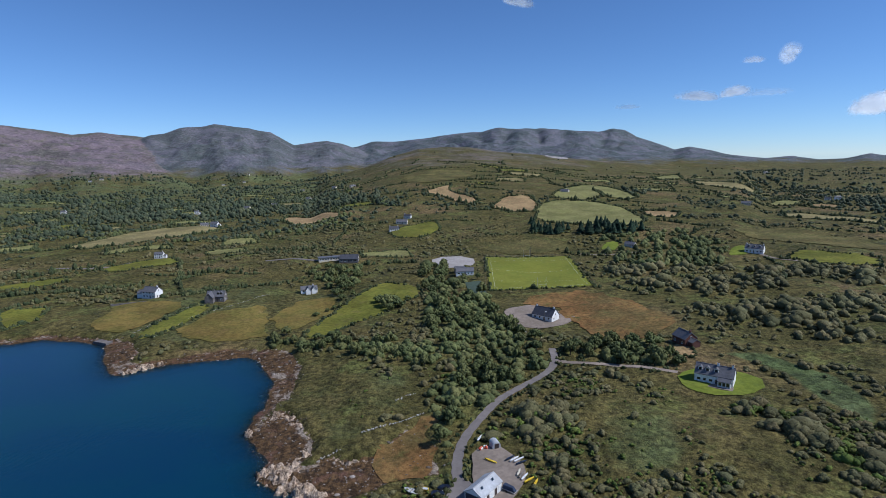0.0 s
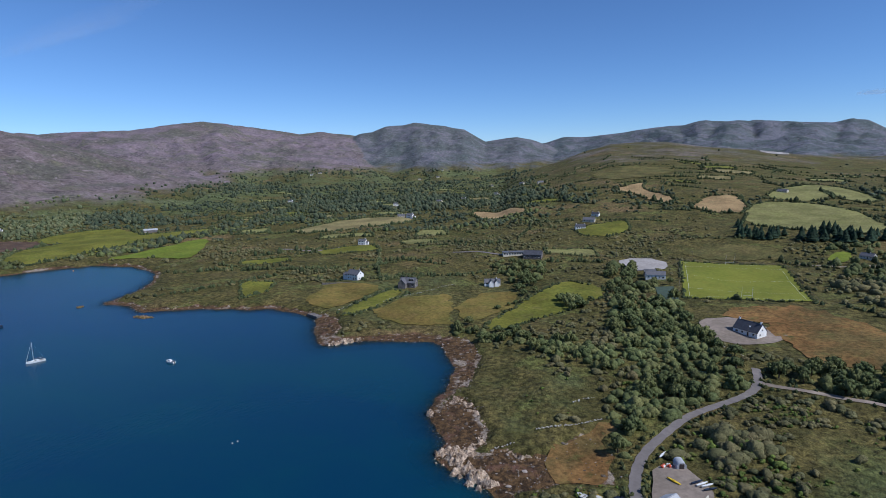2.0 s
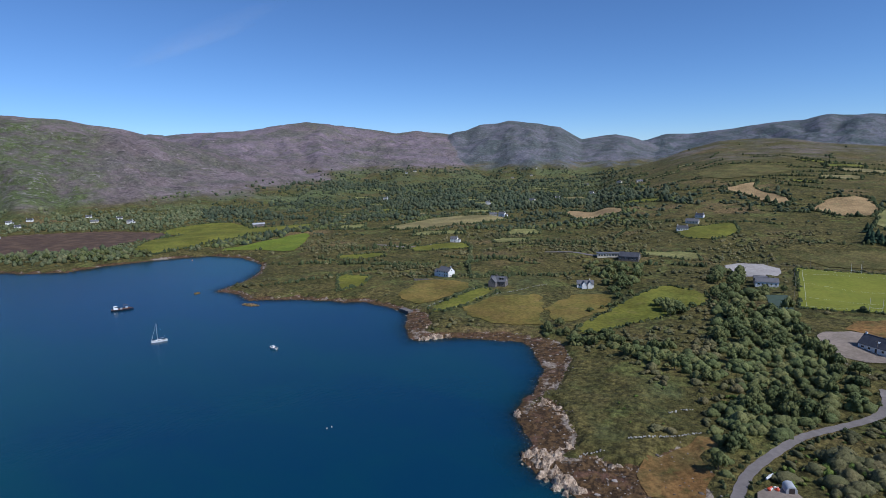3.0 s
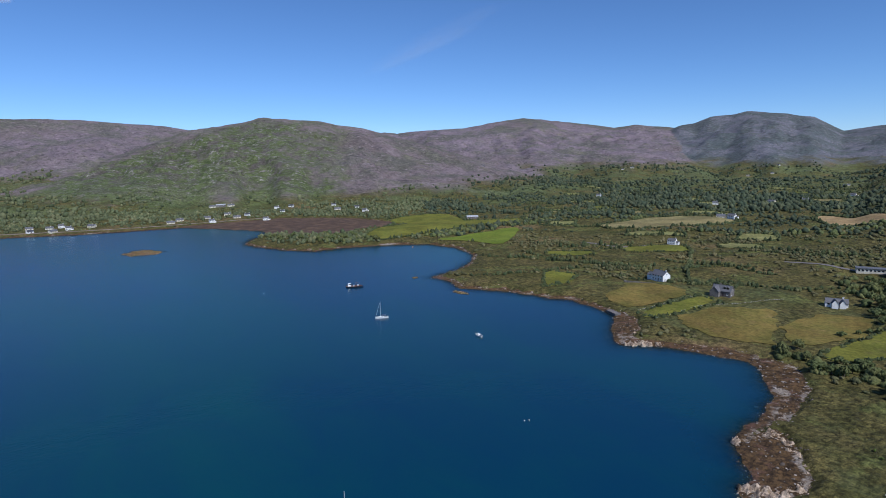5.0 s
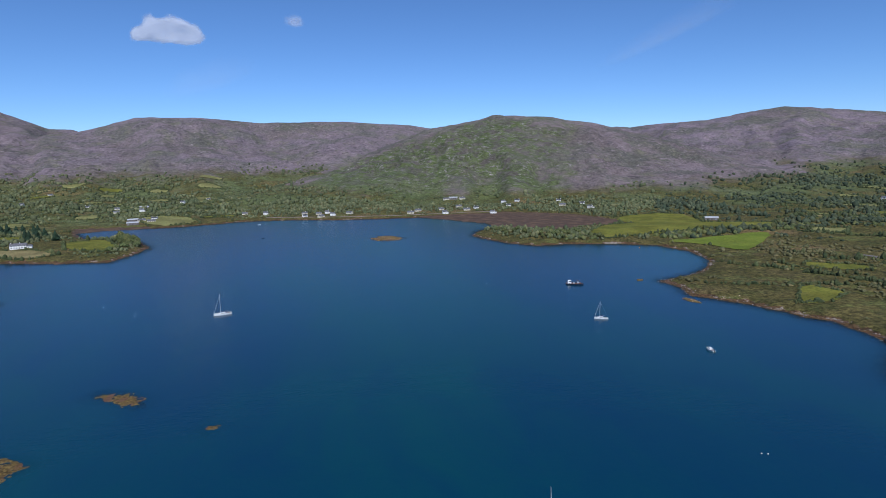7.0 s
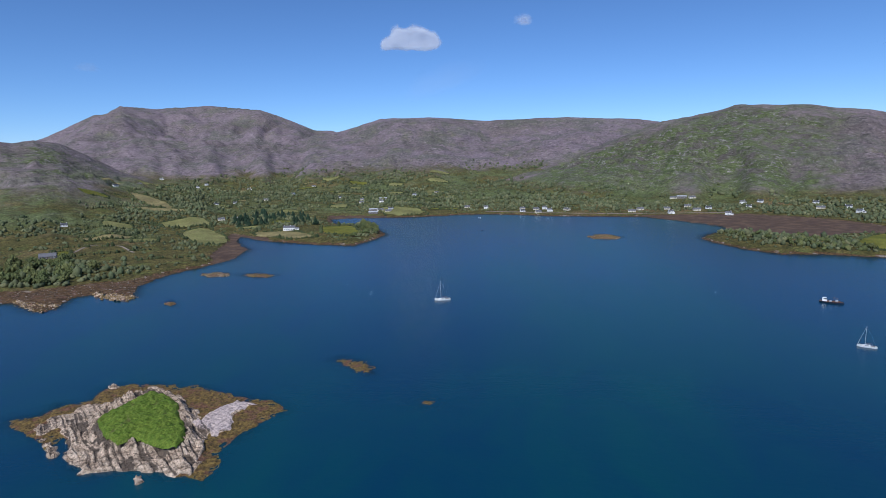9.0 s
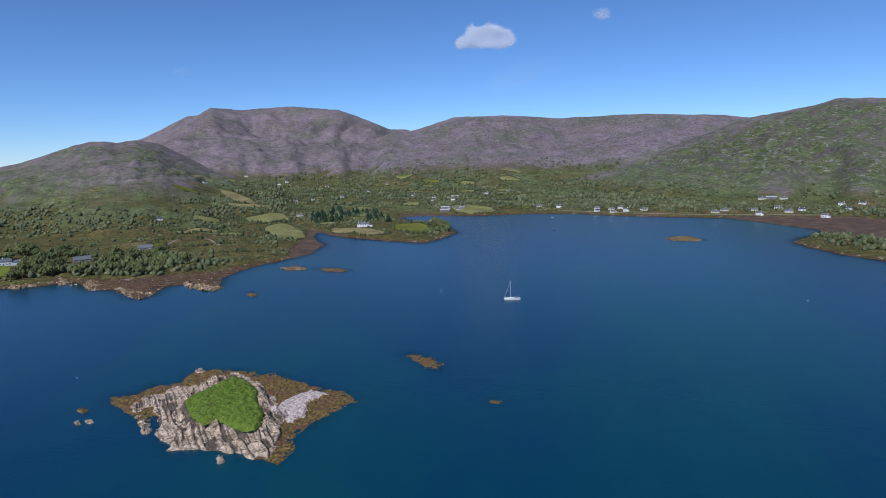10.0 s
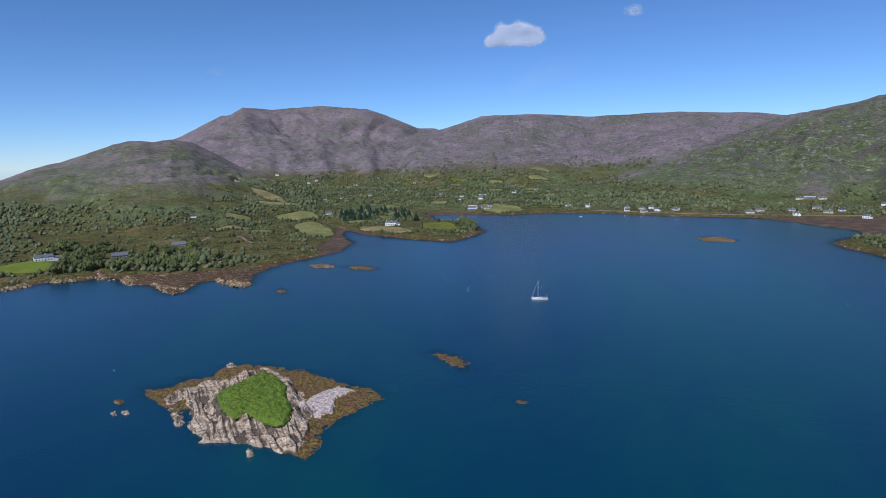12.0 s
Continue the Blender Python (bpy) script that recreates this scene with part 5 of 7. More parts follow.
def isle_turf_rise(x, y):
    d = inside_by(x, y, ISLE_TURF) + 0.9 * lattice(x, y, 3.1, 69)
    tuft = 0.35 * lattice(x, y, 1.4, 71) + 0.3 * lattice(x, y, 0.7, 72) + 0.3 * lattice(x, y, 4, 73)
    mound = 5.5 + step(0, 8, d) * 0.9
    return mound + 0.4 * step(-0.3, 1.5, d) - 1.6 * (1 - step(-1.2, 0.3, d)) + tuft * step(-0.5, 1.2, d)


islet = holder("islet", -215, -148, 0, 0, "rocky islet with brown weed skirt and green fern top", "islet")


def into(me, ox, oy):
    me.transform(Matrix.Translation((-ox, -oy, 0)))
    return me


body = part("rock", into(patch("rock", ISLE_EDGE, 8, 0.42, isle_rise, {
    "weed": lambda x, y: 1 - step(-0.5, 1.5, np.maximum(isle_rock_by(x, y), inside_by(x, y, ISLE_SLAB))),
    "cleft_shade_dark_rock": lambda x, y: step(0.42, 0.12, beds(x, y)) * step(0, 1.5, isle_rock_by(x, y)),
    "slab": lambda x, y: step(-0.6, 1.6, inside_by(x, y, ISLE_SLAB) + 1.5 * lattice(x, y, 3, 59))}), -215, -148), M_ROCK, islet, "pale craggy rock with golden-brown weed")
top = part("turf", into(patch("turf", ISLE_TURF, 1.0, 0.4, isle_turf_rise), -215, -148), M_FERN, islet, "bright green fern and grass cap")
top.data.polygons.foreach_set("use_smooth", np.ones(len(top.data.polygons), bool))


def low_rock(name, label, outline, crest, weedy, spacing, category="rock", broken=0.0, dark=0.0):
    cx, cy = sum(p[0] for p in outline) / len(outline), sum(p[1] for p in outline) / len(outline)
    size = math.sqrt(abs(sum(a[0] * b[1] - b[0] * a[1] for a, b in zip(outline, outline[1:] + outline[:1])) / 2))

    def rise(x, y):
        d = inside_by(x, y, outline) + size * 0.10 * lattice(x, y, max(size * 0.22, 1.0), 81) + size * 0.05 * lattice(x, y, max(size * 0.08, 0.5), 82)
        d = d + broken * (size * 0.16 * lattice(x, y, max(size * 0.17, 2.0), 85) + size * 0.12 * lattice(x, y, max(size * 0.07, 1.2), 86))
        bumps = np.abs(lattice(x, y, max(size * 0.13, 0.9), 83)) + 0.6 * np.abs(lattice(x, y, max(size * 0.05, 0.45), 84))
        return -1.4 + (1.4 + crest * (0.35 + 0.75 * bumps)) * step(-size * 0.14, size * 0.2, d)

    me = patch(name, outline, size * 0.15, spacing, rise, {"weed": lambda x, y: weedy + 0 * x, "slab": lambda x, y: 0 * x, "cleft_shade_dark_rock": lambda x, y: dark + 0 * x})
    me.materials.append(M_ROCK)
    ob = new(name, into(me, cx, cy))
    ob.location = (cx, cy, 0)
    return tagged(ob, label, category)


low_rock("skerry", "low pale rocky skerry with brown edges", SKERRY, 1.3, 0.60, 1.2, "skerry", dark=0.58)
low_rock("reef", "weed-covered golden-brown reef awash", REEF, 0.16, 1.0, 0.6, "reef", broken=0.8, dark=0.5)
low_rock("reef", "small brown reef just under the surface", REEF_SMALL, 0.04, 1.0, 0.4, "reef", broken=0.8, dark=0.5)
low_rock("rock_ledge", "dark rock ledge off the western shore", LEDGE, 1.3, 0.55, 0.8, dark=0.66)
low_rock("rock_ledge", "long dark rock ledge off the western shore", LEDGE_LONG, 1.1, 0.6, 0.8, dark=0.66)
low_rock("rock_ledge", "small dark rock ledge in open water", LEDGE_SMALL, 0.9, 0.6, 0.6, dark=0.66)
low_rock("rock", "weedy rock standing off the islet", [(-199.5, -218.3), (-202.4, -216.6), (-200.4, -211.3), (-197.1, -212.0)], 1.2, 0.6, 0.35)
low_rock("rock", "pale rock standing off the islet", [(-191.3, -205.6), (-193.5, -202.4), (-190.7, -199.2), (-188.7, -200.6)], 1.1, 0.1, 0.3)
low_rock("rock", "small pale rock standing off the islet", [(-189.0, -208.3), (-190.9, -207.1), (-188.6, -203.8), (-187.0, -205)], 1.0, 0.1, 0.3)
low_rock("rock", "pale rock in front of the islet cliff", [(-173.2, -127.6), (-174.9, -126.1), (-171.0, -122.5), (-169.2, -124.5)], 1.6, 0.1, 0.3)
low_rock("rock", "rounded pale rock behind the islet", [(-252.0, -194.0), (-256.6, -193.6), (-252.4, -187.2), (-248.6, -189.7)], 1.3, 0.1, 0.4)
for spot in ([(-67.0, 182.4), (-64.2, 188.9), (-57.8, 193.7), (-52.2, 202.2), (-49.8, 196.9), (-52.1, 189.2), (-44.9, 190.8), (-48.9, 185.4), (-53.5, 179.4), (-45.7, 173.6), (-40.2, 169.6), (-43.7, 166.1), (-51.5, 169.4), (-59.3, 173.1)],
             [(-46.2, 191.6), (-40.8, 195.9), (-34.6, 191.1), (-27.7, 192.6), (-27.3, 189.9), (-35.5, 185.4), (-42.2, 188.0)],
             [(-81.6, 230.7), (-75.8, 235.6), (-70.4, 231.1), (-64.0, 223.0), (-55.6, 213.2), (-52.6, 205.5), (-56.9, 206.4), (-64.8, 216.9), (-72.6, 221.5), (-77.2, 220.9)]):
    low_rock("shore_ledge", "pale broken rock ledge along the grassy point", spot, 2.2, 0.36, 0.45, broken=1.2)
for spot in ([(-83.9, 213.4), (-82.0, 216.6), (-78.3, 211.6), (-80.6, 208.9)], [(-173.4, 281.2), (-169.1, 291.0), (-156.8, 297.9), (-160.3, 289.5)],
             [(-224.6, 362.4), (-201.4, 341.4), (-181.5, 314.5), (-175.6, 299.5), (-183.3, 307.1), (-196.2, 330.8), (-211.3, 344.4)],
             [(-234.4, 353.5), (-220.2, 355.0), (-209.3, 345.2), (-216.5, 340.9), (-228.0, 343.5)],
             [(-399.7, 341.1), (-375.1, 336.7), (-337.1, 329.9), (-326.3, 343.6), (-320.8, 337.7), (-331.5, 324.3), (-366.2, 325.5)]):
    low_rock("shore_ledge", "pale rock ledge between the weed and the grass", spot, 2.2, 0.28, 0.7, broken=1.0)
for spot in ([(-465.2, -515.7), (-472.4, -508.3), (-456.1, -476.9), (-431.9, -455.8), (-429.6, -470.6)], [(-445.3, -455.5), (-454.8, -447.3), (-425.4, -416.1), (-413.1, -417.2)],
             [(-432.8, -416.5), (-418.8, -381.4), (-417.3, -361.6), (-412.1, -351.2), (-392.9, -349.9), (-404.4, -371.7), (-418.4, -398.6)],
             [(-455.3, -354.3), (-447.2, -323.3), (-436.2, -300.8), (-426.6, -303.1), (-434.1, -329.2)],
             [(-386.7, -537.6), (-401.6, -535.9), (-408.6, -523.4), (-393.3, -511.5), (-376.3, -516.9)], [(-416.9, -519.4), (-436.5, -513.6), (-449.0, -505.6), (-424.6, -486.0), (-414.4, -502.3)]):
    low_rock("shore_ledge", "pale and brown rock shelf on the western beach", spot, 2.0, 0.52, 0.7, broken=1.3, dark=0.3)
low_rock("rock_ledge", "flat dark rock off the eastern point", [(-326, 300), (-336, 296), (-349, 298), (-340, 303), (-331, 304)], 0.8, 0.6, 0.6)
low_rock("rock", "dark rock awash off the eastern point", [(-409, 305), (-414, 307), (-411, 312), (-407, 310)], 0.7, 0.8, 0.4)


# ---- boats and moorings ----
def hull_mesh(L, B, depth, free, bow=1.0, flare=0.12, stations=13):
    """A lofted hull with a sheer line; bow at +x."""
    bm = bmesh.new()
    rings = []
    for i in range(stations):
        u = i / (stations - 1)
        x = -L / 2 + L * u
        half = B / 2 * (0.72 + 0.28 * math.sin(min(u / 0.45, 1) * math.pi / 2)) * (1 - max(0, (u - 0.45) / 0.55) ** 2.2) + 0.02
        sheer = free * (1 + 0.35 * u * u * bow)
        ring = []
        for w, z in ((1 + flare, sheer), (1.0, sheer * 0.4), (0.86, -depth * 0.25), (0.5, -depth * 0.75), (0.02, -depth * (1 - 0.55 * u))):
            ring.append((w * half, z))
        pts = [(x, a, z) for a, z in ring] + [(x, -a, z) for a, z in ring[::-1]]
        rings.append([bm.verts.new(p) for p in pts])
    for a, b in zip(rings, rings[1:]):
        for i in range(len(a) - 1):
            bm.faces.new((a[i], a[i + 1], b[i + 1], b[i]))
    bm.faces.new(rings[0])
    bm.faces.new(rings[-1][::-1])
    bmesh.ops.recalc_face_normals(bm, faces=bm.faces)
    return bm


def deck_mesh(L, B, free, drop=0.06, bow=1.0, flare=0.12, stations=13):
    bm = bmesh.new()
    rows = []
    for i in range(stations):
        u = i / (stations - 1)
        half = (B / 2 * (0.72 + 0.28 * math.sin(min(u / 0.45, 1) * math.pi / 2)) * (1 - max(0, (u - 0.45) / 0.55) ** 2.2) + 0.02) * (1 + flare) * 0.97
        z = free * (1 + 0.35 * u * u * bow) - drop
        x = -L / 2 * 0.99 + L * 0.99 * u
        rows.append([bm.verts.new((x, half, z)), bm.verts.new((x, 0, z + 0.05)), bm.verts.new((x, -half, z))])
    for a, b in zip(rows, rows[1:]):
        for i in range(2):
            bm.faces.new((a[i], a[i + 1], b[i + 1], b[i]))
    bmesh.ops.recalc_face_normals(bm, faces=bm.faces)
    return bm


def cabin_mesh(x0, x1, half, z0, z1, rake=0.5):
    bm = bmesh.new()
    v = [bm.verts.new(p) for p in ((x0, -half, z0), (x1, -half * 0.7, z0), (x1, half * 0.7, z0), (x0, half, z0), (x0 + 0.15, -half * 0.85, z1), (x1 - rake, -half * 0.55, z1), (x1 - rake, half * 0.55, z1), (x0 + 0.15, half * 0.85, z1))]
    for f in ((0, 1, 5, 4), (1, 2, 6, 5), (2, 3, 7, 6), (3, 0, 4, 7), (4, 5, 6, 7)):
        bm.faces.new([v[i] for i in f])
    bmesh.ops.recalc_face_normals(bm, faces=bm.faces)
    bmesh.ops.bevel(bm, geom=bm.edges[:], offset=0.08, segments=2, affect="EDGES")
    return bm


def yacht(x, y, turn, L, mast, label, hood=True, stays=True):
    g = holder("sailing_yacht", x, y, 0, turn, label, "sailing yacht")
    B, free = L * 0.29, L * 0.095
    part("hull", hull_mesh(L, B, 0.7, free), M_GEL, g, "white gelcoat hull")
    part("deck", deck_mesh(L, B, free), M_DECK, g)
    cab = part("cabin", cabin_mesh(-L * 0.16, L * 0.24, B * 0.30, free, free + 0.55), M_GEL, g)
    for s in (-1, 1):
        part("cabin_window", box(-L * 0.10, L * 0.10, s * B * 0.27 - 0.03, s * B * 0.27 + 0.03, free + 0.18, free + 0.38), M_GLASS, cab)
    part("cockpit", box(-L * 0.40, -L * 0.18, -B * 0.22, B * 0.22, free - 0.05, free + 0.10), M_WOOD, g, "brown teak cockpit")
    mx = L * 0.10
    part("mast", rod([(mx, 0, free), (mx, 0, mast * 0.6), (mx - 0.1, 0, mast)], [0.16, 0.15, 0.10], 8), M_ALLOY, g)
    part("spreader", box(mx - 0.05, mx + 0.05, -B * 0.28, B * 0.28, mast * 0.58, mast * 0.58 + 0.07), M_ALLOY, g)
    part("boom", rod([(mx, 0, free + 1.3), (-L * 0.30, 0, free + 1.25)], [0.09, 0.08], 7), M_ALLOY, g)
    part("furled_mainsail", rod([(mx - 0.2, 0, free + 1.5), (-L * 0.1, 0, free + 1.52), (-L * 0.28, 0, free + 1.42)], [0.24, 0.20, 0.10], 8), M_CANVAS, g, "dark blue sail cover")
    if stays:
        part("furled_jib", rod([(L * 0.47, 0, free * 1.35), (mx + 0.3, 0, mast * 0.9)], [0.10, 0.05], 7), M_DECK, g)
    if stays:
        part("backstay", rod([(-L * 0.48, 0, free), (mx, 0, mast)], [0.012, 0.012], 4), M_ALLOY, g)
    for s in (-1, 1):
        if stays:
            part("shroud", rod([(mx, s * B * 0.45, free), (mx, s * B * 0.26, mast * 0.58), (mx, 0, mast * 0.95)], [0.012] * 3, 4), M_ALLOY, g)
        for k in range(6):
            px = -L * 0.44 + k * L * 0.16
            part("stanchion", rod([(px, s * B * 0.43, free), (px, s * B * 0.43, free + 0.6)], [0.02, 0.02], 4), M_ALLOY, g)
    if hood:
        part("sprayhood", cabin_mesh(-L * 0.24, -L * 0.12, B * 0.30, free + 0.3, free + 1.2, 0.3), M_CANVAS, g)
    part("pulpit", rod([(L * 0.40, B * 0.2, free * 1.3 + 0.6), (L * 0.50, 0, free * 1.35 + 0.65), (L * 0.40, -B * 0.2, free * 1.3 + 0.6)], [0.025] * 3, 5), M_ALLOY, g)
    part("rudder", box(-L * 0.52, -L * 0.48, -0.04, 0.04, -0.6, free * 0.8), M_GEL, g)
    return g


def motor_boat(x, y, turn):
    g = holder("motor_boat", x, y, 0, turn, "small white motor boat on a mooring", "motor boat")
    part("hull", hull_mesh(6.4, 2.4, 0.4, 0.8), M_GEL, g)
    part("deck", deck_mesh(6.4, 2.4, 0.8, 0.1), M_DECK, g)
    cab = part("cabin", cabin_mesh(-0.6, 1.9, 0.85, 0.78, 1.75, 0.8), M_GEL, g)
    part("windscreen", box(-0.5, 1.0, -0.70, 0.70, 1.32, 1.58), M_GLASS, cab)
    part("outboard_motor", box(-3.6, -3.1, -0.2, 0.2, 0.1, 1.15), M_TYRE, g)
    part("seat", box(-2.4, -1.6, -0.8, 0.8, 0.72, 1.0), M_CANVAS, g)


def work_boat(x, y, turn):
    g = holder("work_boat", x, y, 0, turn, "dark blue work barge with white wheelhouse and rusty gear", "work boat")
    L, B = 15, 5
    part("hull", hull_mesh(L, B, 0.6, 1.1, 0.6), M_NAVY, g)
    part("deck", deck_mesh(L, B, 1.1, 0.1, 0.6), M_RUSTY, g)
    wheel = part("wheelhouse", cabin_mesh(-5.8, -2.8, 1.5, 1.05, 3.6, 0.3), M_GEL, g)
    part("wheelhouse_window", box(-5.2, -2.9, -1.2, 1.2, 2.5, 3.2), M_GLASS, wheel)
    part("crane_post", rod([(1.2, 0, 1.0), (1.2, 0, 4.2)], [0.18, 0.14], 8), M_RUSTY, g)
    part("crane_arm", rod([(1.2, 0, 4.2), (4.2, 0.6, 3.4)], [0.14, 0.10], 7), M_RUSTY, g)
    for px, py, s in ((-0.6, -1.1, 1.1), (2.9, 0.9, 1.3), (4.6, -0.5, 1.0)):
        part("fish_bin", box(px - s * 0.6, px + s * 0.6, py - 0.6, py + 0.6, 1.0, 1.0 + s), M_TIN if s > 1.05 else M_RUSTY, g)
    for s in (-1, 1):
        for k in range(5):
            part("tyre_fender", rod([(-5 + k * 2.4, s * 2.75, 0.45), (-5 + k * 2.4, s * 2.95, 0.45)], [0.4, 0.4], 10), M_TYRE, g)


yacht(-427.9, -38.7, -82, 12.5, 15.5, "white sailing yacht with furled sails on a mooring")
yacht(-319.5, 210.2, -118, 9.2, 12.0, "white sailing yacht with bare mast on a mooring", False)
yacht(-141.0, 75.6, 60, 9.5, 10.0, "white sailing yacht moored close to the shore", True, False)
motor_boat(-243.6, 231.8, 175)
work_boat(-417.0, 247.1, 55)


def buoy(x, y, r, mat, label):
    bm = bmesh.new()
    bmesh.ops.create_icosphere(bm, subdivisions=2, radius=r, matrix=Matrix.Translation((0, 0, r * 0.35)))
    add_rod(bm, [(0, 0, r * 1.2), (0, 0, r * 1.7)], [r * 0.2, r * 0.12], 6)
    ob = part("mooring_buoy", bm, mat)
    ob.location = (x, y, 0)
    tagged(ob, label, "mooring buoy", "mooring buoys")


for bx, by in ((-148.0, 167.0), (-147.0, 168.9), (-485.4, -130.3), (-456.4, -101.9), (-446.3, -100.6), (-449.9, 178.2), (-233.5, -251.3)):
    buoy(bx, by, 0.30, M_DECK, "pale mooring buoy floating on the water")
buoy(-559.2, 418.2, 0.6, M_ORANGE, "orange mooring buoy floating on the water")


def dinghy(x, y, z, turn, L, mat, label):
    g = holder("dinghy", x, y, z, turn, label, "dinghy", "small boats")
    part("hull", hull_mesh(L, L * 0.38, 0.25, 0.45, 0.8), mat, g)
    part("floor", deck_mesh(L, L * 0.36, 0.45, 0.2, 0.8), M_DECK, g)
    part("thwart", box(-0.15, 0.15, -L * 0.17, L * 0.17, 0.36, 0.41), M_WOOD, g)


dinghy(-853.8, -13.3, 0, 80, 5.0, M_NAVY, "small dark rowing boat on a mooring")
dinghy(-1041.4, -20.4, 0.0, 40, 7.5, M_GEL, "white boat lying off the far shore")
dinghy(-12.1, 165.8, height(-12.1, 165.8) + 0.25, 150, 5.4, M_GEL, "white dinghy pulled up on the grass")
dinghy(-8.6, 167.2, height(-8.6, 167.2) + 0.25, 165, 4.2, M_YELLOW, "cream dinghy pulled up on the grass")


# ---- the boat yard by the lane ----
field("boat_yard", "gravel", "pale gravel boat yard beside the lane",
      [(9, 191), (18, 193), (24, 185), (27, 176), (25, 167), (20, 158), (12, 155), (9, 165), (8, 178)])
field("slipway", "tarmac", "worn grey slipway apron beside the boathouse",
      [(-3, 158), (0, 168), (4, 172), (8, 171), (10, 164), (9, 155), (2, 152)])


def car(x, y, turn, label):
    g = holder("car", x, y, height(x, y) + 0.3, turn, label, "car", "parked cars")
    bm = bmesh.new()
    prof = [(-2.1, 0.35), (2.1, 0.35), (2.1, 0.75), (1.95, 0.85), (-2.1, 0.95)]
    up = [(-2.0, 0.95), (0.95, 0.88), (0.25, 1.42), (-1.5, 1.45)]
    for pts, half in ((prof, 0.86), (up, 0.74)):
        a = [bm.verts.new((px, -half, pz)) for px, pz in pts]
        b = [bm.verts.new((px, half, pz)) for px, pz in pts]
        bm.faces.new(a)
        bm.faces.new(b[::-1])
        for i in range(len(a)):
            bm.faces.new((a[i], b[i], b[(i + 1) % len(a)], a[(i + 1) % len(a)]))
    bmesh.ops.recalc_face_normals(bm, faces=bm.faces)
    part("body", bm, M_CARPAINT, g)
    for s in (-1, 1):
        part("side_window", box(-1.3, 0.3, s * 0.75 - 0.02, s * 0.75 + 0.02, 1.0, 1.34), M_GLASS, g)
        for wx in (-1.3, 1.3):
            w = part("wheel", rod([(wx, s * 0.70, 0.32), (wx, s * 0.90, 0.32)], [0.32, 0.32], 14), M_TYRE, g)
            part("rim", rod([(wx, s * 0.90, 0.32), (wx, s * 0.915, 0.32)], [0.2, 0.18], 10), M_ALLOY, w)
        part("headlight", box(2.08, 2.12, s * 0.6 - 0.15, s * 0.6 + 0.15, 0.6, 0.74), M_FRAME, g)
        part("tail_light", box(-2.13, -2.09, s * 0.65 - 0.1, s * 0.65 + 0.1, 0.7, 0.9), M_RED, g)


car(-1.5, 166.6, 35, "dark parked car on the yard apron")
car(-3.6, 163.0, 10, "dark blue parked car beside the slipway")


def kayak(x, y, z, turn, mat, label, L=4.2):
    bm = hull_mesh(L, 0.75, 0.18, 0.2, 0.6, 0.05)
    deck = deck_mesh(L, 0.72, 0.22, -0.06, 0.6, 0.05)
    for f in deck.faces:
        bm.faces.new([bm.verts.new(v.co) for v in f.verts])
    deck.free()
    add_rod(bm, [(-0.5, 0, 0.3), (0.3, 0, 0.34)], [0.22, 0.18], 8)
    ob = part("kayak", bm, mat)
    ob.matrix_basis = pose(x, y, z, 0, 0, turn)
    tagged(ob, label, "kayak", "kayaks in the yard")


kayak(14.9, 182.5, height(14.9, 182.5) + 0.45, 140, M_YELLOW, "yellow kayak lying on the gravel", 5.0)
kayak(12.2, 198.0, height(12.2, 198) + 0.9, 65, M_FRAME, "white kayak leaning in the hedge", 5.0)
for kx, ky, mat, t in ((22.0, 183.0, M_NAVY, 40), (23.4, 182.2, M_GEL, 42), (24.9, 181.6, M_GEL, 38), (25.6, 179.6, M_NAVY, 30), (24.6, 172.4, M_WOOD, 60), (25.4, 171.0, M_GEL, 55), (26.6, 168.9, M_YELLOW, 40), (28.4, 166.9, M_YELLOW, 65), (23.8, 173.8, M_CREAM, 70)):
    kayak(kx, ky, height(kx, ky) + 0.45, t, mat, {M_NAVY: "dark kayak stored at the yard edge", M_GEL: "white kayak stored at the yard edge", M_WOOD: "brown canoe stored at the yard edge", M_YELLOW: "yellow kayak stored at the yard edge", M_CREAM: "cream kayak stored at the yard edge"}[mat], 4.6)
hut = holder("yard_hut", 17.4, 192.5, height(17.4, 192.5) + 0.1, 15, "small pale hut with curved roof in the yard", "hut")
bm = bmesh.new()
ring = [(1.6 * math.cos(a), 1.2 + 1.2 * math.sin(a)) for a in (math.pi * i / 10 for i in range(11))]
ring = [(1.6, -0.6)] + ring + [(-1.6, -0.6)]
fa, fb = [bm.verts.new((px, -2, pz)) for px, pz in ring], [bm.verts.new((px, 2, pz)) for px, pz in ring]
bm.faces.new(fa)
bm.faces.new(fb[::-1])
for i in range(len(ring) - 1):
    bm.faces.new((fa[i], fb[i], fb[i + 1], fa[i + 1]))
bmesh.ops.recalc_face_normals(bm, faces=bm.faces)
part("shell", bm, M_TIN, hut)
part("door", box(-0.8, 0.8, -2.06, -2.0, -0.1, 1.9), M_DOOR, hut)
heap = holder("gear_heap", 12.8, 191.4, height(12.8, 191.4), 20, "orange-red heap of buoyancy aids and floats", "gear heap")
rng = random.Random(5)
for i in range(16):
    bm = bmesh.new()
    bmesh.ops.create_icosphere(bm, subdivisions=1, radius=rng.uniform(0.35, 0.6))
    ob = part("float", bm, M_RED if i % 3 else M_FRAME, heap)
    ob.matrix_basis = pose(rng.uniform(-1.8, 1.8), rng.uniform(-0.8, 0.8), rng.uniform(0.2, 0.7), rng.uniform(0, 90), 0, rng.uniform(0, 180))
tank = holder("trailer", 19.4, 163.6, height(19.4, 163.6) + 0.2, -40, "dark framed boat trailer beside the boathouse", "trailer")
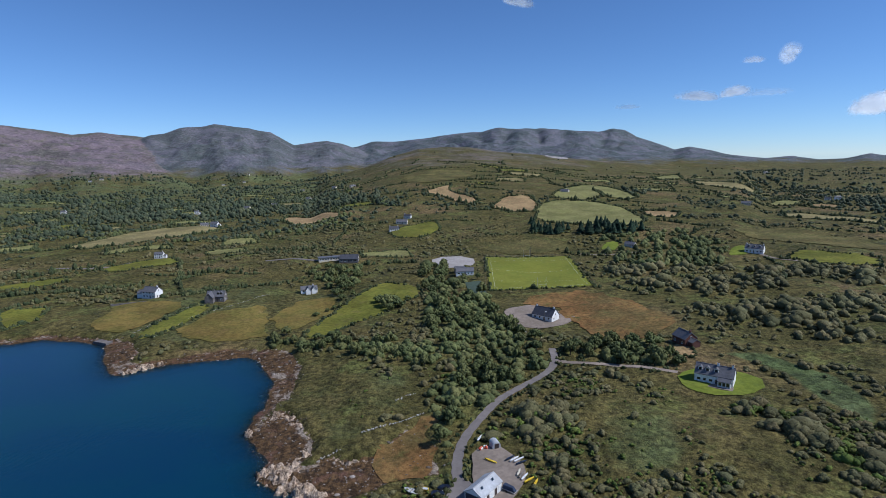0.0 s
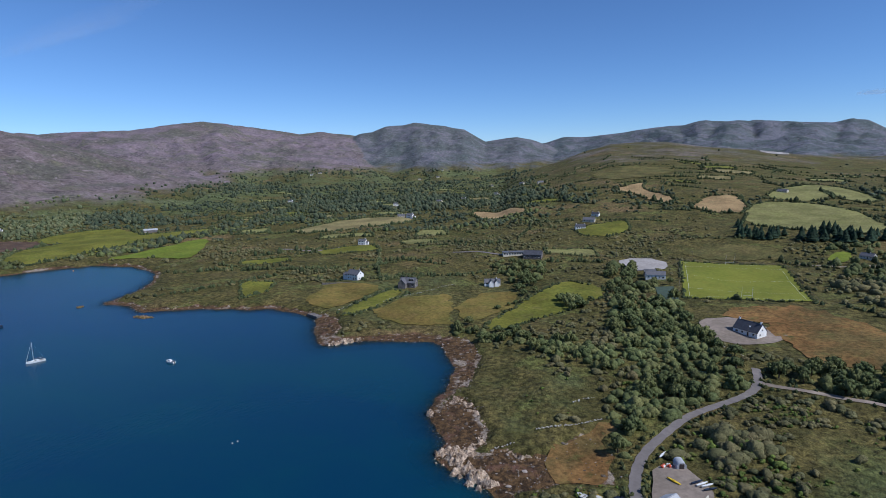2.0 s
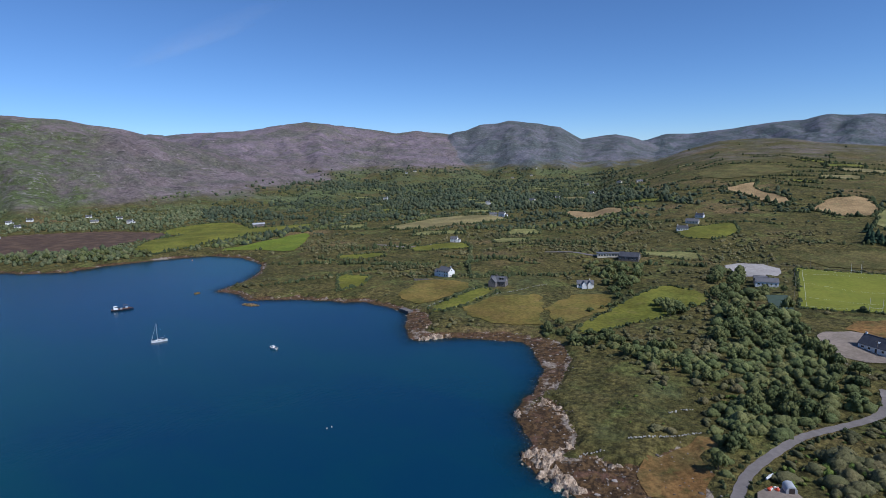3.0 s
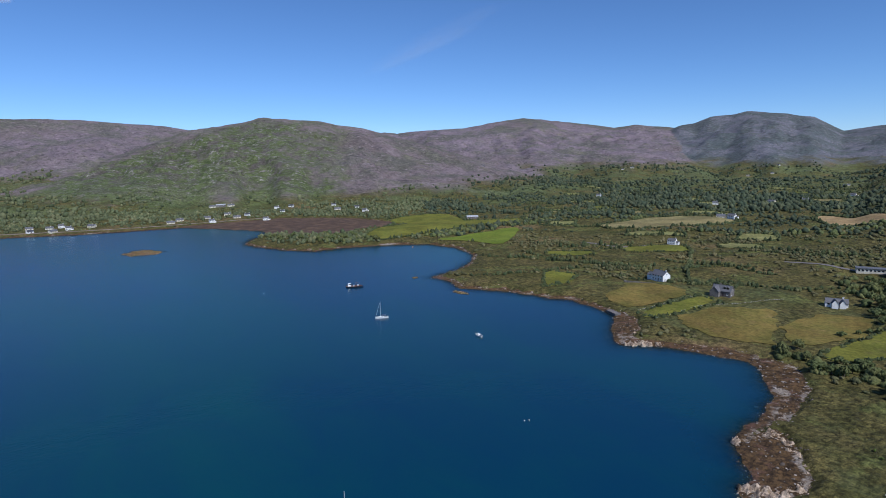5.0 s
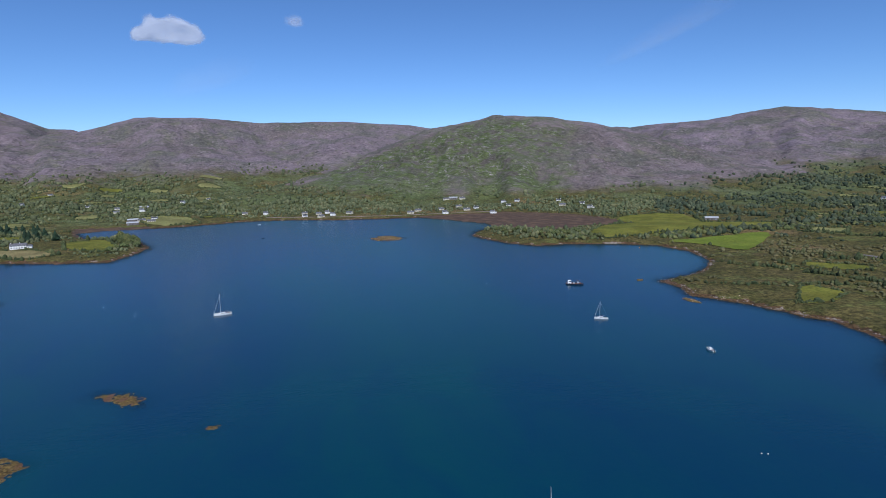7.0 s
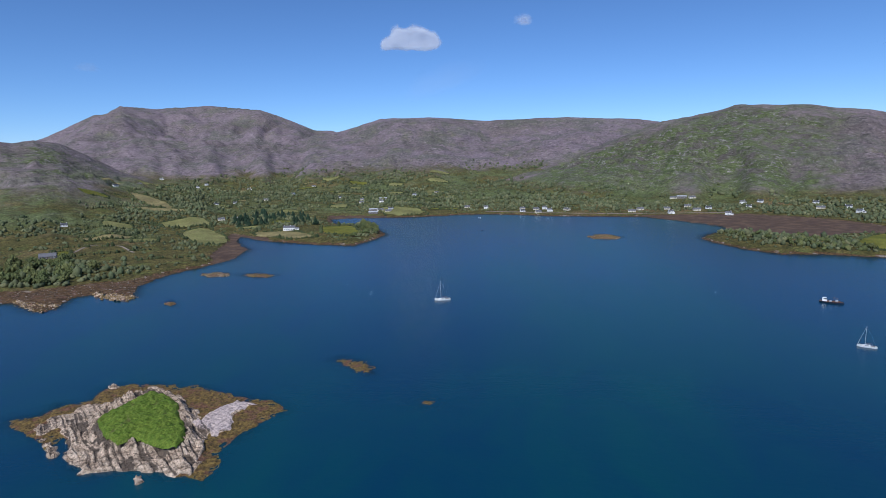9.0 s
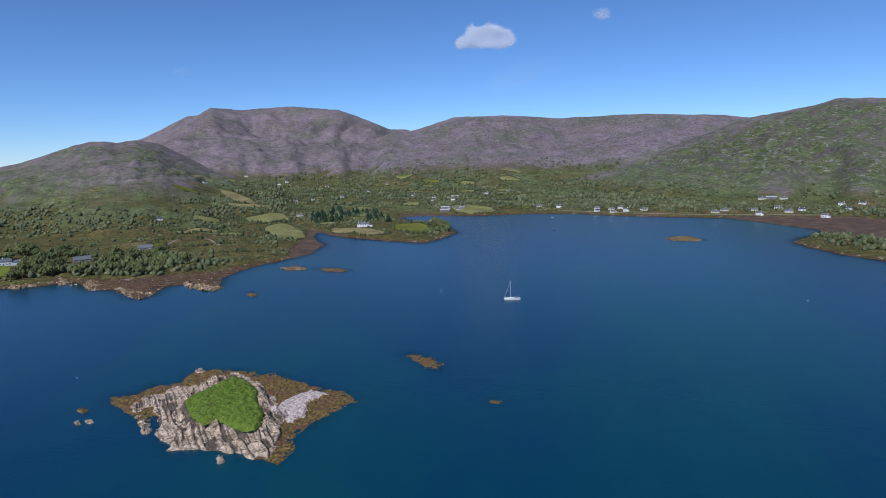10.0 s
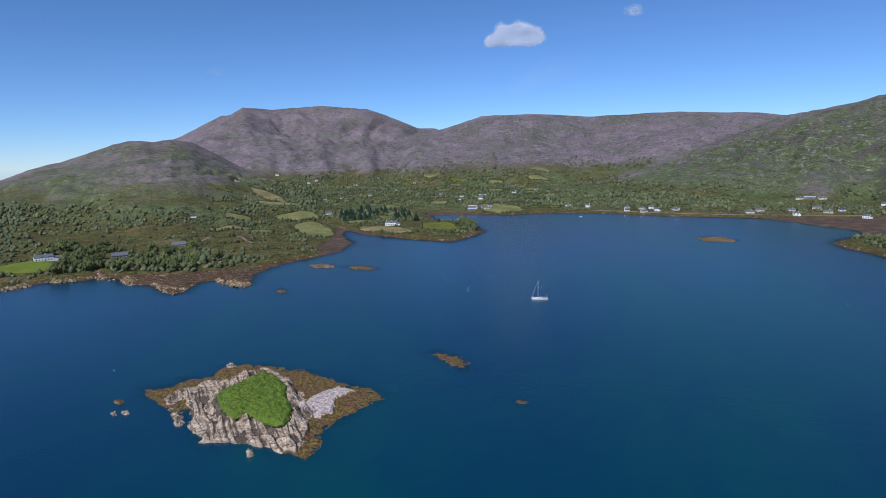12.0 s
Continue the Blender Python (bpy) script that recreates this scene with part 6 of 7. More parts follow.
for s in (-1, 1):
    part("rail", box(-2.6, 2.6, s * 1.0 - 0.08, s * 1.0 + 0.08, 0.55, 0.7), M_ALLOY, tank)
    part("wheel", rod([(-0.4, s * 1.1, 0.35), (-0.4, s * 1.3, 0.35)], [0.35, 0.35], 12), M_TYRE, tank)
for px in (-2.4, -0.8, 0.8, 2.4):
    part("cross_bar", box(px - 0.07, px + 0.07, -0.92, 0.92, 0.5, 0.56), M_ALLOY, tank)
part("cover", cabin_mesh(-2.2, 2.3, 1.0, 0.7, 1.9, 0.9), M_CANVAS, tank)

# ---- playing field: lines, goals, nets and fences ----
PF = [(34, 413), (115, 421), (123, 550), (41, 555)]


def on_pitch(u, v):
    a = Vector(PF[0]).lerp(Vector(PF[1]), u)
    b = Vector(PF[3]).lerp(Vector(PF[2]), u)
    return a.lerp(b, v)


def chalk(u0, v0, u1, v1):
    bm = bmesh.new()
    a, b = on_pitch(u0, v0), on_pitch(u1, v1)
    n = (b - a).orthogonal().normalized() * 0.06
    last = None
    for i in range(25):
        p = a.lerp(b, i / 24)
        row = [bm.verts.new((q.x, q.y, height(q.x, q.y) + 0.62)) for q in (p - n, p + n)]
        if last:
            bm.faces.new((last[0], last[1], row[1], row[0]))
        last = row
    bmesh.ops.recalc_face_normals(bm, faces=bm.faces)
    return bm


for seg in ((0.05, 0.04, 0.95, 0.04), (0.05, 0.96, 0.95, 0.96), (0.05, 0.04, 0.05, 0.96), (0.95, 0.04, 0.95, 0.96), (0.05, 0.5, 0.95, 0.5), (0.05, 0.19, 0.95, 0.19), (0.05, 0.81, 0.95, 0.81)):
    tagged(part("pitch_line", chalk(*seg), M_WHITE_LINE), "white painted line on the playing field", "pitch line", "pitch lines", "structure")
for v in (0.03, 0.97):
    p = on_pitch(0.5, v)
    g = holder("goal", p.x, p.y, height(p.x, p.y), -3, "tall white goalposts on the playing field", "goal", "goals")
    for s in (-1, 1):
        part("post", rod([(s * 3.25, 0, -0.5), (s * 3.25, 0, 8.5)], [0.09, 0.07], 7), M_FRAME, g)
    part("crossbar", rod([(-3.25, 0, 2.5), (3.25, 0, 2.5)], [0.07, 0.07], 7), M_FRAME, g)


def fence(label, line, high, gap, mat, rails=2, name="fence"):
    g = holder(name, line[0][0], line[0][1], height(*line[0]), 0, label, "fence")
    base = Vector((line[0][0], line[0][1], height(*line[0])))
    pts = []
    for (ax, ay), (bx, by) in zip(line, line[1:]):
        n = max(1, int(math.hypot(bx - ax, by - ay) / gap))
        pts += [(ax + (bx - ax) * i / n, ay + (by - ay) * i / n) for i in range(n)]
    pts.append(line[-1])
    tops = [Vector((px, py, height(px, py))) - base for px, py in pts]
    for p in tops:
        part("post", rod([p - Vector((0, 0, 0.5)), p + Vector((0, 0, high))], [0.09, 0.07], 5), mat, g)
    for k in range(rails):
        z = Vector((0, 0, high * (k + 1) / rails - 0.08))
        part("rail", rod([p + z for p in tops], [0.045] * len(tops), 4), mat, g)


fence("tall mesh fence between car park and playing field", [(39, 552), (36, 480), (30, 405)], 2.2, 9, M_WOOD)
fence("low fence behind the playing field", [(-51, 568), (37, 562), (127, 556)], 1.3, 9, M_STONE)
fence("wooden fence along the playing field", [(127, 552), (118, 417)], 1.4, 9, M_WOOD)
for px, py in ((62, 338), (-16, 566), (20, 566), (52, 565), (88, 563)):
    g = holder("utility_pole", px, py, height(px, py), 0, "tall grey wooden utility pole", "utility pole", "utility poles")
    part("pole", rod([(0, 0, -1), (0, 0, 8.5)], [0.14, 0.10], 7), M_WOOD, g)
    part("crossarm", box(-0.9, 0.9, -0.06, 0.06, 7.8, 7.95), M_WOOD, g)


# ---- dry-stone walls ----
def stone_mesh(rng, s):
    bm = bmesh.new()
    bmesh.ops.create_cube(bm, size=1)
    for v in bm.verts:
        v.co = Vector((v.co.x * s * rng.uniform(0.9, 1.5), v.co.y * s * rng.uniform(0.7, 1.0), v.co.z * s * rng.uniform(0.6, 0.9)))
    me = bpy.data.meshes.new("stone")
    bm.to_mesh(me)
    bm.free()
    return me


M_PALE_STONE = plain("lichened_pale_stone", (0.46, 0.43, 0.38), 0.9, 0.2, 0.4, vary=0.3)
_rng = random.Random(11)
STONES = [stone_mesh(_rng, s) for s in (0.32, 0.42, 0.55, 0.48, 0.38)]
for me in STONES:
    me.materials.append(M_PALE_STONE)


def stone_wall(label, line, gap=0.9):
    g = holder("stone_wall", line[0][0], line[0][1], height(*line[0]), 0, label, "stone wall")
    rng = random.Random(int(line[0][0] * 13 + line[0][1]))
    base = Vector((line[0][0], line[0][1], height(*line[0])))
    for (ax, ay), (bx, by) in zip(line, line[1:]):
        n = max(1, int(math.hypot(bx - ax, by - ay) / gap))
        for i in range(n):
            if rng.random() < 0.22:
                continue
            px, py = ax + (bx - ax) * i / n + rng.uniform(-0.4, 0.4), ay + (by - ay) * i / n + rng.uniform(-0.4, 0.4)
            ob = new("stone", rng.choice(STONES))
            ob.parent = g
            ob.matrix_basis = Matrix.Translation(Vector((px, py, height(px, py) + rng.uniform(0.15, 0.5))) - base) @ pose(0, 0, 0, rng.uniform(-20, 20), rng.uniform(-20, 20), rng.uniform(0, 180))


stone_wall("broken pale stone wall across the grassy point", [(-34, 206), (-26, 212), (-18, 216), (-10, 223)], 0.5)
stone_wall("tumbled pale stone wall along the bank", [(-49, 188), (-43, 193), (-40, 194)], 0.6)
stone_wall("old stone field wall running to the shore", [(-182, 332), (-174, 374), (-159, 393), (-138, 431)], 1.3)
stone_wall("pale stone wall beside a mown strip", [(-200, 342), (-194, 371), (-186, 401)], 1.1)
stone_wall("short broken stone wall in rough grass", [(-23, 233), (-18, 239), (-13, 241)], 0.8)
stone_wall("stone wall below the bungalow yard", [(38, 342), (44, 322), (55, 305)], 1.2)


def quay(x, y, turn):
    g = holder("stone_quay", x, y, height(x, y), turn, "dark old stone quay with steps on the shore", "quay")
    part("platform", box(-6, 6, -2.2, 2.2, -2.5, 1.6), M_STONE, g)
    for k in range(5):
        part("step", box(6 + 0.5 * k, 6.5 + 0.5 * k, -1.4, 1.4, -2.5, 1.3 - 0.3 * k), M_STONE, g)


quay(-214, 334, 155)


# ---- woods, scrub and stones ----
WOOD_BELT = [(-15, 519), (26, 475), (32, 398), (37, 351), (53, 305), (56, 268), (28, 241), (9, 216), (-1, 191), (-7, 205), (-7, 239), (9, 274), (-11, 310), (-11, 382), (-27, 452)]
WOOD_EAST = [(175, 624), (272, 644), (298, 578), (237, 476), (189, 465), (154, 493)]
WOOD_SCRUB = [(134, 477), (226, 474), (305, 467), (344, 427), (226, 275), (190, 295), (153, 355), (128, 407)]
WOOD_HOUSE = [(-128, 546), (-80, 524), (-63, 408), (-84, 405), (-111, 468)]
WOOD_VALLEY = [(-813, 1017), (-730, 1230), (-559, 1437), (-90, 1055), (-56, 843), (-243, 1014), (-450, 909), (-617, 881)]
WOOD_COVE = [(-107, 327), (-81, 334), (-50, 319), (-9, 300), (-9, 269), (-33, 279), (-61, 302), (-93, 304)]
WOOD_CONIFER = [(111, 768), (116, 672), (247, 665), (239, 642), (175, 624), (103, 652)]
WOOD_LAWN = [(90, 305), (129, 299), (115, 257), (99, 266), (78, 272), (58, 286)]
WOOD_POINT = [(-909, -448), (-1075, -464), (-1077, -366), (-907, -289), (-860, -373)]
WOOD_TIP = [(-884, -223), (-1027, -213), (-825, -164), (-764, -193)]
WOOD_WEST = [(-443, -532), (-497, -589), (-581, -620), (-555, -546), (-488, -435), (-503, -362), (-461, -391), (-456, -484)]
WOOD_VILLAGE = [(-1249, -346), (-1388, 46), (-1154, 381), (-1140, 654), (-981, 850), (-657, 730), (-817, 709), (-851, 558), (-1038, 463), (-1100, 200), (-1163, 36), (-1198, -160)]
WOOD_HEDGE = [(-613, 485), (-569, 623), (-545, 601), (-562, 526), (-584, 470)]
WOOD_NECK = [(-813, 314), (-762, 417), (-662, 407), (-618, 406), (-645, 336), (-701, 295)]
WOOD_LEFT = [(-747, -1012), (-820, -789), (-959, -641), (-1178, -621), (-972, -514), (-864, -637), (-711, -731), (-652, -888)]
WOOD_SHORE = [(-533, -534), (-461, -453), (-462, -413), (-495, -401), (-541, -403), (-584, -476), (-573, -524)]
WOOD_LODGE = [(-457, -582), (-424, -520), (-462, -501), (-515, -547), (-568, -651), (-537, -652)]
WOOD_LOWER = [(11, 207), (26, 223), (50, 222), (51, 188), (38, 169), (30, 185), (14, 193)]
WOOD_BAND = [(74, 258), (103, 235), (119, 205), (127, 168), (137, 161), (154, 182), (142, 217), (117, 223), (100, 228)]
WOOD_FAR_BANK = [(164, 263), (187, 255), (169, 223), (155, 231)]


def ico(sub):
    bm = bmesh.new()
    bmesh.ops.create_icosphere(bm, subdivisions=sub, radius=1)
    v, f = np.array([p.co[:] for p in bm.verts]), np.array([[q.index for q in p.verts] for p in bm.faces])
    bm.free()
    return v, f


ICO = {1: ico(1), 2: ico(2)}


def clump(rng, lumps, sub, tall=1.0, rough=0.28, leaves=0, small=1.0):
    """A crown of uneven lumps with loose sprays; about 1 m in radius, standing on z = 0."""
    vs, fs, at = [], [], 0
    sx, sy = rng.uniform(0.8, 1.25), rng.uniform(0.75, 1.1)
    for k in range(lumps):
        v, f = ICO[sub]
        a, d = 2.4 * k + rng.uniform(-0.6, 0.6), (0 if k == 0 else 0.82 * math.sqrt((k + rng.uniform(-0.4, 0.4)) / lumps))
        r = rng.uniform(0.36, 0.60) * (1.2 if k == 0 else 0.85) * small
        h = tall * (0.72 * (1 - 0.75 * d * d) - 0.12 + rng.uniform(-0.10, 0.12))
        w = v * (1 + rough * rng.uniform(-1, 1, (len(v), 1))) * r * np.array([sx, sy, 0.9 * max(tall, 0.7)])
        vs.append(w + np.array([math.cos(a) * d * sx, math.sin(a) * d * sy, h]))
        fs.append(f + at)
        at += len(v)
    if leaves:
        core = np.concatenate(vs)
        pick = core[rng.integers(0, len(core), leaves)]
        out = pick - np.array([0, 0, 0.4 * tall])
        base = pick + out * rng.uniform(0.0, 0.14, (leaves, 1))
        tri = base[:, None, :] + rng.uniform(-0.15, 0.15, (leaves, 3, 3))
        vs.append(tri.reshape(-1, 3))
        fs.append(np.arange(leaves * 3).reshape(-1, 3) + at)
    return np.concatenate(vs), np.concatenate(fs)


def bush(rng, lumps, sub, tall=0.8, leaves=40, spray=0.11):
    """A low rounded bush: lobed domes that run into one another, with loose sprays at the rim."""
    vs, fs, at = [], [], 0
    sx, sy = rng.uniform(0.85, 1.3), rng.uniform(0.75, 1.05)
    for k in range(lumps):
        v, f = ICO[sub]
        a = 2 * math.pi * k / max(lumps - 1, 1) + rng.uniform(-0.5, 0.5)
        d = 0.0 if k == 0 else rng.uniform(0.38, 0.62)
        r = rng.uniform(0.60, 0.74) if k == 0 else rng.uniform(0.36, 0.52)
        lobe = np.zeros(len(v))
        for _ in range(5):
            way = rng.normal(0, 1, 3)
            lobe += np.clip(v @ (way / np.linalg.norm(way)) - 0.5, 0, 1) * rng.uniform(-0.35, 0.55)
        w = v * (1 + lobe[:, None] + 0.17 * rng.uniform(-1, 1, (len(v), 1))) * r * np.array([sx, sy, tall])
        vs.append(w + np.array([math.cos(a) * d * sx, math.sin(a) * d * sy, tall * (0.42 - 0.25 * d)]))
        fs.append(f + at)
        at += len(v)
    core = np.concatenate(vs)
    core = core[core[:, 2] > 0.1 * tall]
    pick = core[rng.integers(0, len(core), leaves)]
    base = pick * (1 + rng.uniform(-0.02, 0.13, (leaves, 1)))
    tri = base[:, None, :] + rng.uniform(-spray, spray, (leaves, 3, 3))
    vs.append(tri.reshape(-1, 3))
    fs.append(np.arange(leaves * 3).reshape(-1, 3) + at)
    return np.concatenate(vs), np.concatenate(fs)


def spire(rng, tiers=7, sides=9):
    """A conifer's crown: ragged skirts one above the other."""
    vs, fs, at = [], [], 0
    for k in range(tiers):
        z, r = 0.12 + 0.80 * k / tiers, 0.30 * (1 - k / (tiers + 0.6)) + 0.03
        ring = [(r * rng.uniform(0.65, 1.2) * math.cos(a), r * rng.uniform(0.65, 1.2) * math.sin(a), z - rng.uniform(0, 0.05)) for a in (2 * math.pi * i / sides for i in range(sides))]
        vs += [(0, 0, z + 0.26)] + ring + [(0, 0, z + 0.06)]
        fs += [(at, at + 1 + i, at + 1 + (i + 1) % sides) for i in range(sides)] + [(at + sides + 1, at + 1 + (i + 1) % sides, at + 1 + i) for i in range(sides)]
        at += sides + 2
    return np.array(vs), np.array(fs)


def bake(name, kinds, x, y, z, size, tall, rng, material, label, category, smooth=False):
    """One joined object of many plants or stones."""
    turn, which = rng.uniform(0, 2 * math.pi, len(x)), rng.integers(0, len(kinds), len(x))
    vs, fs, hues, at = [], [], [], 0
    own = rng.uniform(0, 1, len(x))
    for k, (v, f) in enumerate(kinds):
        m = which == k
        n = int(m.sum())
        if not n:
            continue
        c, s = np.cos(turn[m])[:, None], np.sin(turn[m])[:, None]
        px = (v[None, :, 0] * c - v[None, :, 1] * s) * size[m][:, None] + x[m][:, None]
        py = (v[None, :, 0] * s + v[None, :, 1] * c) * size[m][:, None] + y[m][:, None]
        pz = v[None, :, 2] * (size[m] * tall[m])[:, None] + z[m][:, None]
        vs.append(np.stack([px, py, pz], -1).reshape(-1, 3))
        fs.append((f[None] + (np.arange(n) * len(v))[:, None, None]).reshape(-1, 3) + at)
        hues.append(np.repeat(own[m], len(v)))
        at += n * len(v)
    v, f = np.concatenate(vs), np.concatenate(fs)
    me = bpy.data.meshes.new(name)
    me.vertices.add(len(v))
    me.vertices.foreach_set("co", v.astype(np.float32).ravel())
    me.loops.add(3 * len(f))
    me.loops.foreach_set("vertex_index", f.astype(np.int32).ravel())
    me.polygons.add(len(f))
    me.polygons.foreach_set("loop_start", np.arange(0, 3 * len(f), 3, dtype=np.int32))
    me.polygons.foreach_set("use_smooth", np.full(len(f), smooth))
    me.update(calc_edges=True)
    me.attributes.new("hue", "FLOAT", "POINT").data.foreach_set("value", np.concatenate(hues).astype(np.float32))
    me.materials.append(material)
    return tagged(new(name, me), label, category, kind="stuff")


def heights(x, y):
    """height() for arrays."""
    r, az = np.maximum(np.hypot(x, y), 41), np.degrees(np.arctan2(-x, y))
    i = np.clip(np.interp(np.log(r), LOG_REACH, np.arange(RINGS + 1)), 0, RINGS - 0.01)
    j = np.clip((az + 42) / 0.24, 0, FINE - 0.01)
    a, b = i.astype(int), j.astype(int)
    u, v = i - a, j - b
    return [(G[a, b] * (1 - v) + G[a, b + 1] * v) * (1 - u) + (G[a + 1, b] * (1 - v) + G[a + 1, b + 1] * v) * u for G in (GZ, TURF, HIGH)]


def clear_of_things(x, y, reach):
    """False on fields, lanes, yards and where houses stand."""
    ok = np.ones(x.shape, bool)
    for outline, _ in OPEN_PLOTS:
        ok &= inside_by(x, y, outline) < -reach * 0.6
    for line, width in LANES:
        ok &= near_line(x, y, line) > width / 2 + reach * 0.8
    for px, py, clear in PLOTS:
        away = (x - px, y - py)
        d = np.hypot(*away)
        toward = (away[0] * px + away[1] * py) / (np.hypot(px, py) * np.maximum(d, 1e-6))
        ok &= d > clear * np.where(toward < -0.3, 1.7, 1.0) + reach * 0.5
    return ok


WOODS = [WOOD_BELT, WOOD_EAST, WOOD_HOUSE, WOOD_VALLEY, WOOD_COVE, WOOD_LAWN, WOOD_POINT, WOOD_TIP, WOOD_WEST, WOOD_VILLAGE, WOOD_HEDGE, WOOD_NECK, WOOD_LEFT, WOOD_SHORE, WOOD_LODGE]


def sprinkle(rng, n, az0, az1, r0, r1):
    az = np.radians(rng.uniform(az0, az1, n))
    r = np.sqrt(rng.uniform(r0 ** 2, r1 ** 2, n))
    return -np.sin(az) * r, np.cos(az) * r


def growth(x, y):
    """How likely a bush or a tree grows there, and how woody the place is."""
    z, turf, high = heights(x, y)
    wood = np.zeros(x.shape)
    for w in WOODS:
        wood = np.maximum(wood, step(-6, 4, inside_by(x, y, w) + 5 * lattice(x, y, 17, 92)))
    scrub = np.maximum(0.0, step(-4, 8, inside_by(x, y, WOOD_SCRUB))) * step(-0.45, 0.25, fractal(x, y, 34, 97, 3))
    scrub = np.maximum(scrub, step(-3, 5, np.maximum.reduce([inside_by(x, y, w) for w in (WOOD_LOWER, WOOD_BAND, WOOD_FAR_BANK)])) * step(-0.55, 0.1, fractal(x, y, 26, 98, 3)))
    clustered = step(300, 420, np.hypot(x, y))
    bushy = step(-0.12 + 0.22 * clustered, 0.3 + 0.1 * clustered, fractal(x, y, 55, 93, 4)) * 1.0 + step(0.18, 0.5, fractal(x, y, 22, 94, 3)) * (0.6 - 0.25 * clustered)
    east = np.degrees(np.arctan2(-x, y))
    far_wood = step(0.10 - 0.42 * step(4, 14, east), 0.45 - 0.40 * step(4, 14, east), fractal(x, y, 160, 95, 4)) * step(500, 900, np.hypot(x, y)) * (east < 52) * (1 - 0.9 * step(0.05, 0.3, fractal(x, y, 95, 88, 3)))
    valley = step(-0.38, 0.02, fractal(x, y, 120, 96, 4) + 0.25 * step(118, 124, east)) * (1 - 0.85 * step(0.1, 0.35, fractal(x, y, 80, 89, 3)) * (east < 118)) * (east > 52) * step(5, 30, turf)
    want = np.maximum.reduce([wood * np.where(np.hypot(x, y) < 420, 0.35 + 0.65 * step(-0.5, 0.0, fractal(x, y, 24, 90, 3)), np.where(np.hypot(x, y) > 850, 0.62, 0.92)), scrub * 0.95, np.minimum(bushy, 1) * 0.85, far_wood * 0.55, valley * 0.58])
    for plot in GRASSLAND:
        want = want * (1 - 0.9 * step(-2, 6, inside_by(x, y, plot)))
    hill = step(0.14, 0.55, high * (1 + 1.2 * step(116, 124, east)) + 0.22 * fractal(x, y, 140, 99, 3))
    want = want * (1 - hill) * step(2.0, 5.0, turf)
    want = want * np.where(east < 10, 1 - 0.97 * step(36, 66, z), 1 - 0.9 * step(60, 120, z))
    return want, np.maximum(wood, 0.7 * np.maximum(far_wood, valley)), z, scrub


RNG = np.random.default_rng(7)
NEAR_KINDS = [bush(RNG, n, 2, t, 170, 0.085) for n, t in ((4, 0.75), (3, 0.85), (5, 0.7), (4, 0.9), (3, 0.65), (4, 0.8))]
MID_KINDS = [bush(RNG, n, 1, t, 22, 0.16) for n, t in ((3, 0.8), (2, 0.95), (3, 1.0), (2, 0.75), (3, 0.85))]
FAR_KINDS = [bush(RNG, 2, 1, t, 4, 0.22) for t in (0.8, 0.95, 1.05, 0.7)]
SPECK_KINDS = [bush(RNG, 1, 1, t, 3, 0.3) for t in (0.9, 1.1, 1.25)]


def vegetation(name, kinds, n, span, sizes, material, label, seed, woody=None):
    rng = np.random.default_rng(seed)
    x, y = sprinkle(rng, n, *span)
    want, wood, z, dense = growth(x, y)
    take = rng.uniform(0, 1, n) < want
    if woody is not None:
        take &= (wood > 0.5) == woody
    x, y, z, wood, dense = x[take], y[take], z[take], wood[take], dense[take]
    size = rng.uniform(sizes[0], sizes[1], len(x)) * rng.uniform(0.75, 1.25, len(x)) * (1 + 0.55 * wood + 1.5 * dense * (rng.uniform(0, 1, len(x)) < 0.7))
    ok = clear_of_things(x, y, size.max() * 0.6)
    x, y, z, size, wood = x[ok], y[ok], z[ok], size[ok], wood[ok]
    tall = rng.uniform(0.8, 1.15, len(x)) * (1 + 0.25 * wood)
    return bake(name, kinds, x, y, z - 0.12 * size, size, tall, rng, material, label, "vegetation", True)


vegetation("scrub", NEAR_KINDS, 4200, (-41, 30, 150, 330), (1.0, 2.5), M_SCRUB, "dense green scrub and gorse bushes on rough ground", 21, False)
vegetation("woodland", NEAR_KINDS, 3600, (-41, 30, 150, 380), (1.3, 2.5), M_LEAF, "green broadleaf thicket beside the lane", 22, True)
vegetation("scrub", MID_KINDS, 15000, (-41, 56, 330, 800), (1.2, 2.8), M_SCRUB, "scattered green bushes over rough pasture", 23, False)
vegetation("woodland", MID_KINDS, 8000, (-41, 62, 380, 900), (2.0, 3.6), M_LEAF, "dark green broadleaf woodland in the valley", 24, True)
vegetation("far_woodland", FAR_KINDS, 18000, (-41, 52, 760, 1400), (1.9, 3.9), M_FAR_LEAF, "distant dark green woods and hedges", 25)
vegetation("far_woodland", SPECK_KINDS, 17000, (-41, 52, 1400, 2600), (2.6, 5.0), M_FAR_LEAF, "dark green woods on the valley floor below the hills", 28)
vegetation("far_woodland", FAR_KINDS, 26000, (52, 145, 520, 1300), (1.5, 3.2), M_WEST_LEAF, "dark green woods behind the shore of the bay", 26)
vegetation("far_woodland", SPECK_KINDS, 27000, (52, 145, 1300, 2500), (2.4, 4.6), M_WEST_LEAF, "dark green woods between the bay and the hills", 29)
vegetation("bramble", MID_KINDS, 2600, (-41, 12, 150, 260), (0.5, 1.2), M_BRAMBLE, "low bright green bramble and fern", 27, False)


VERGES = []


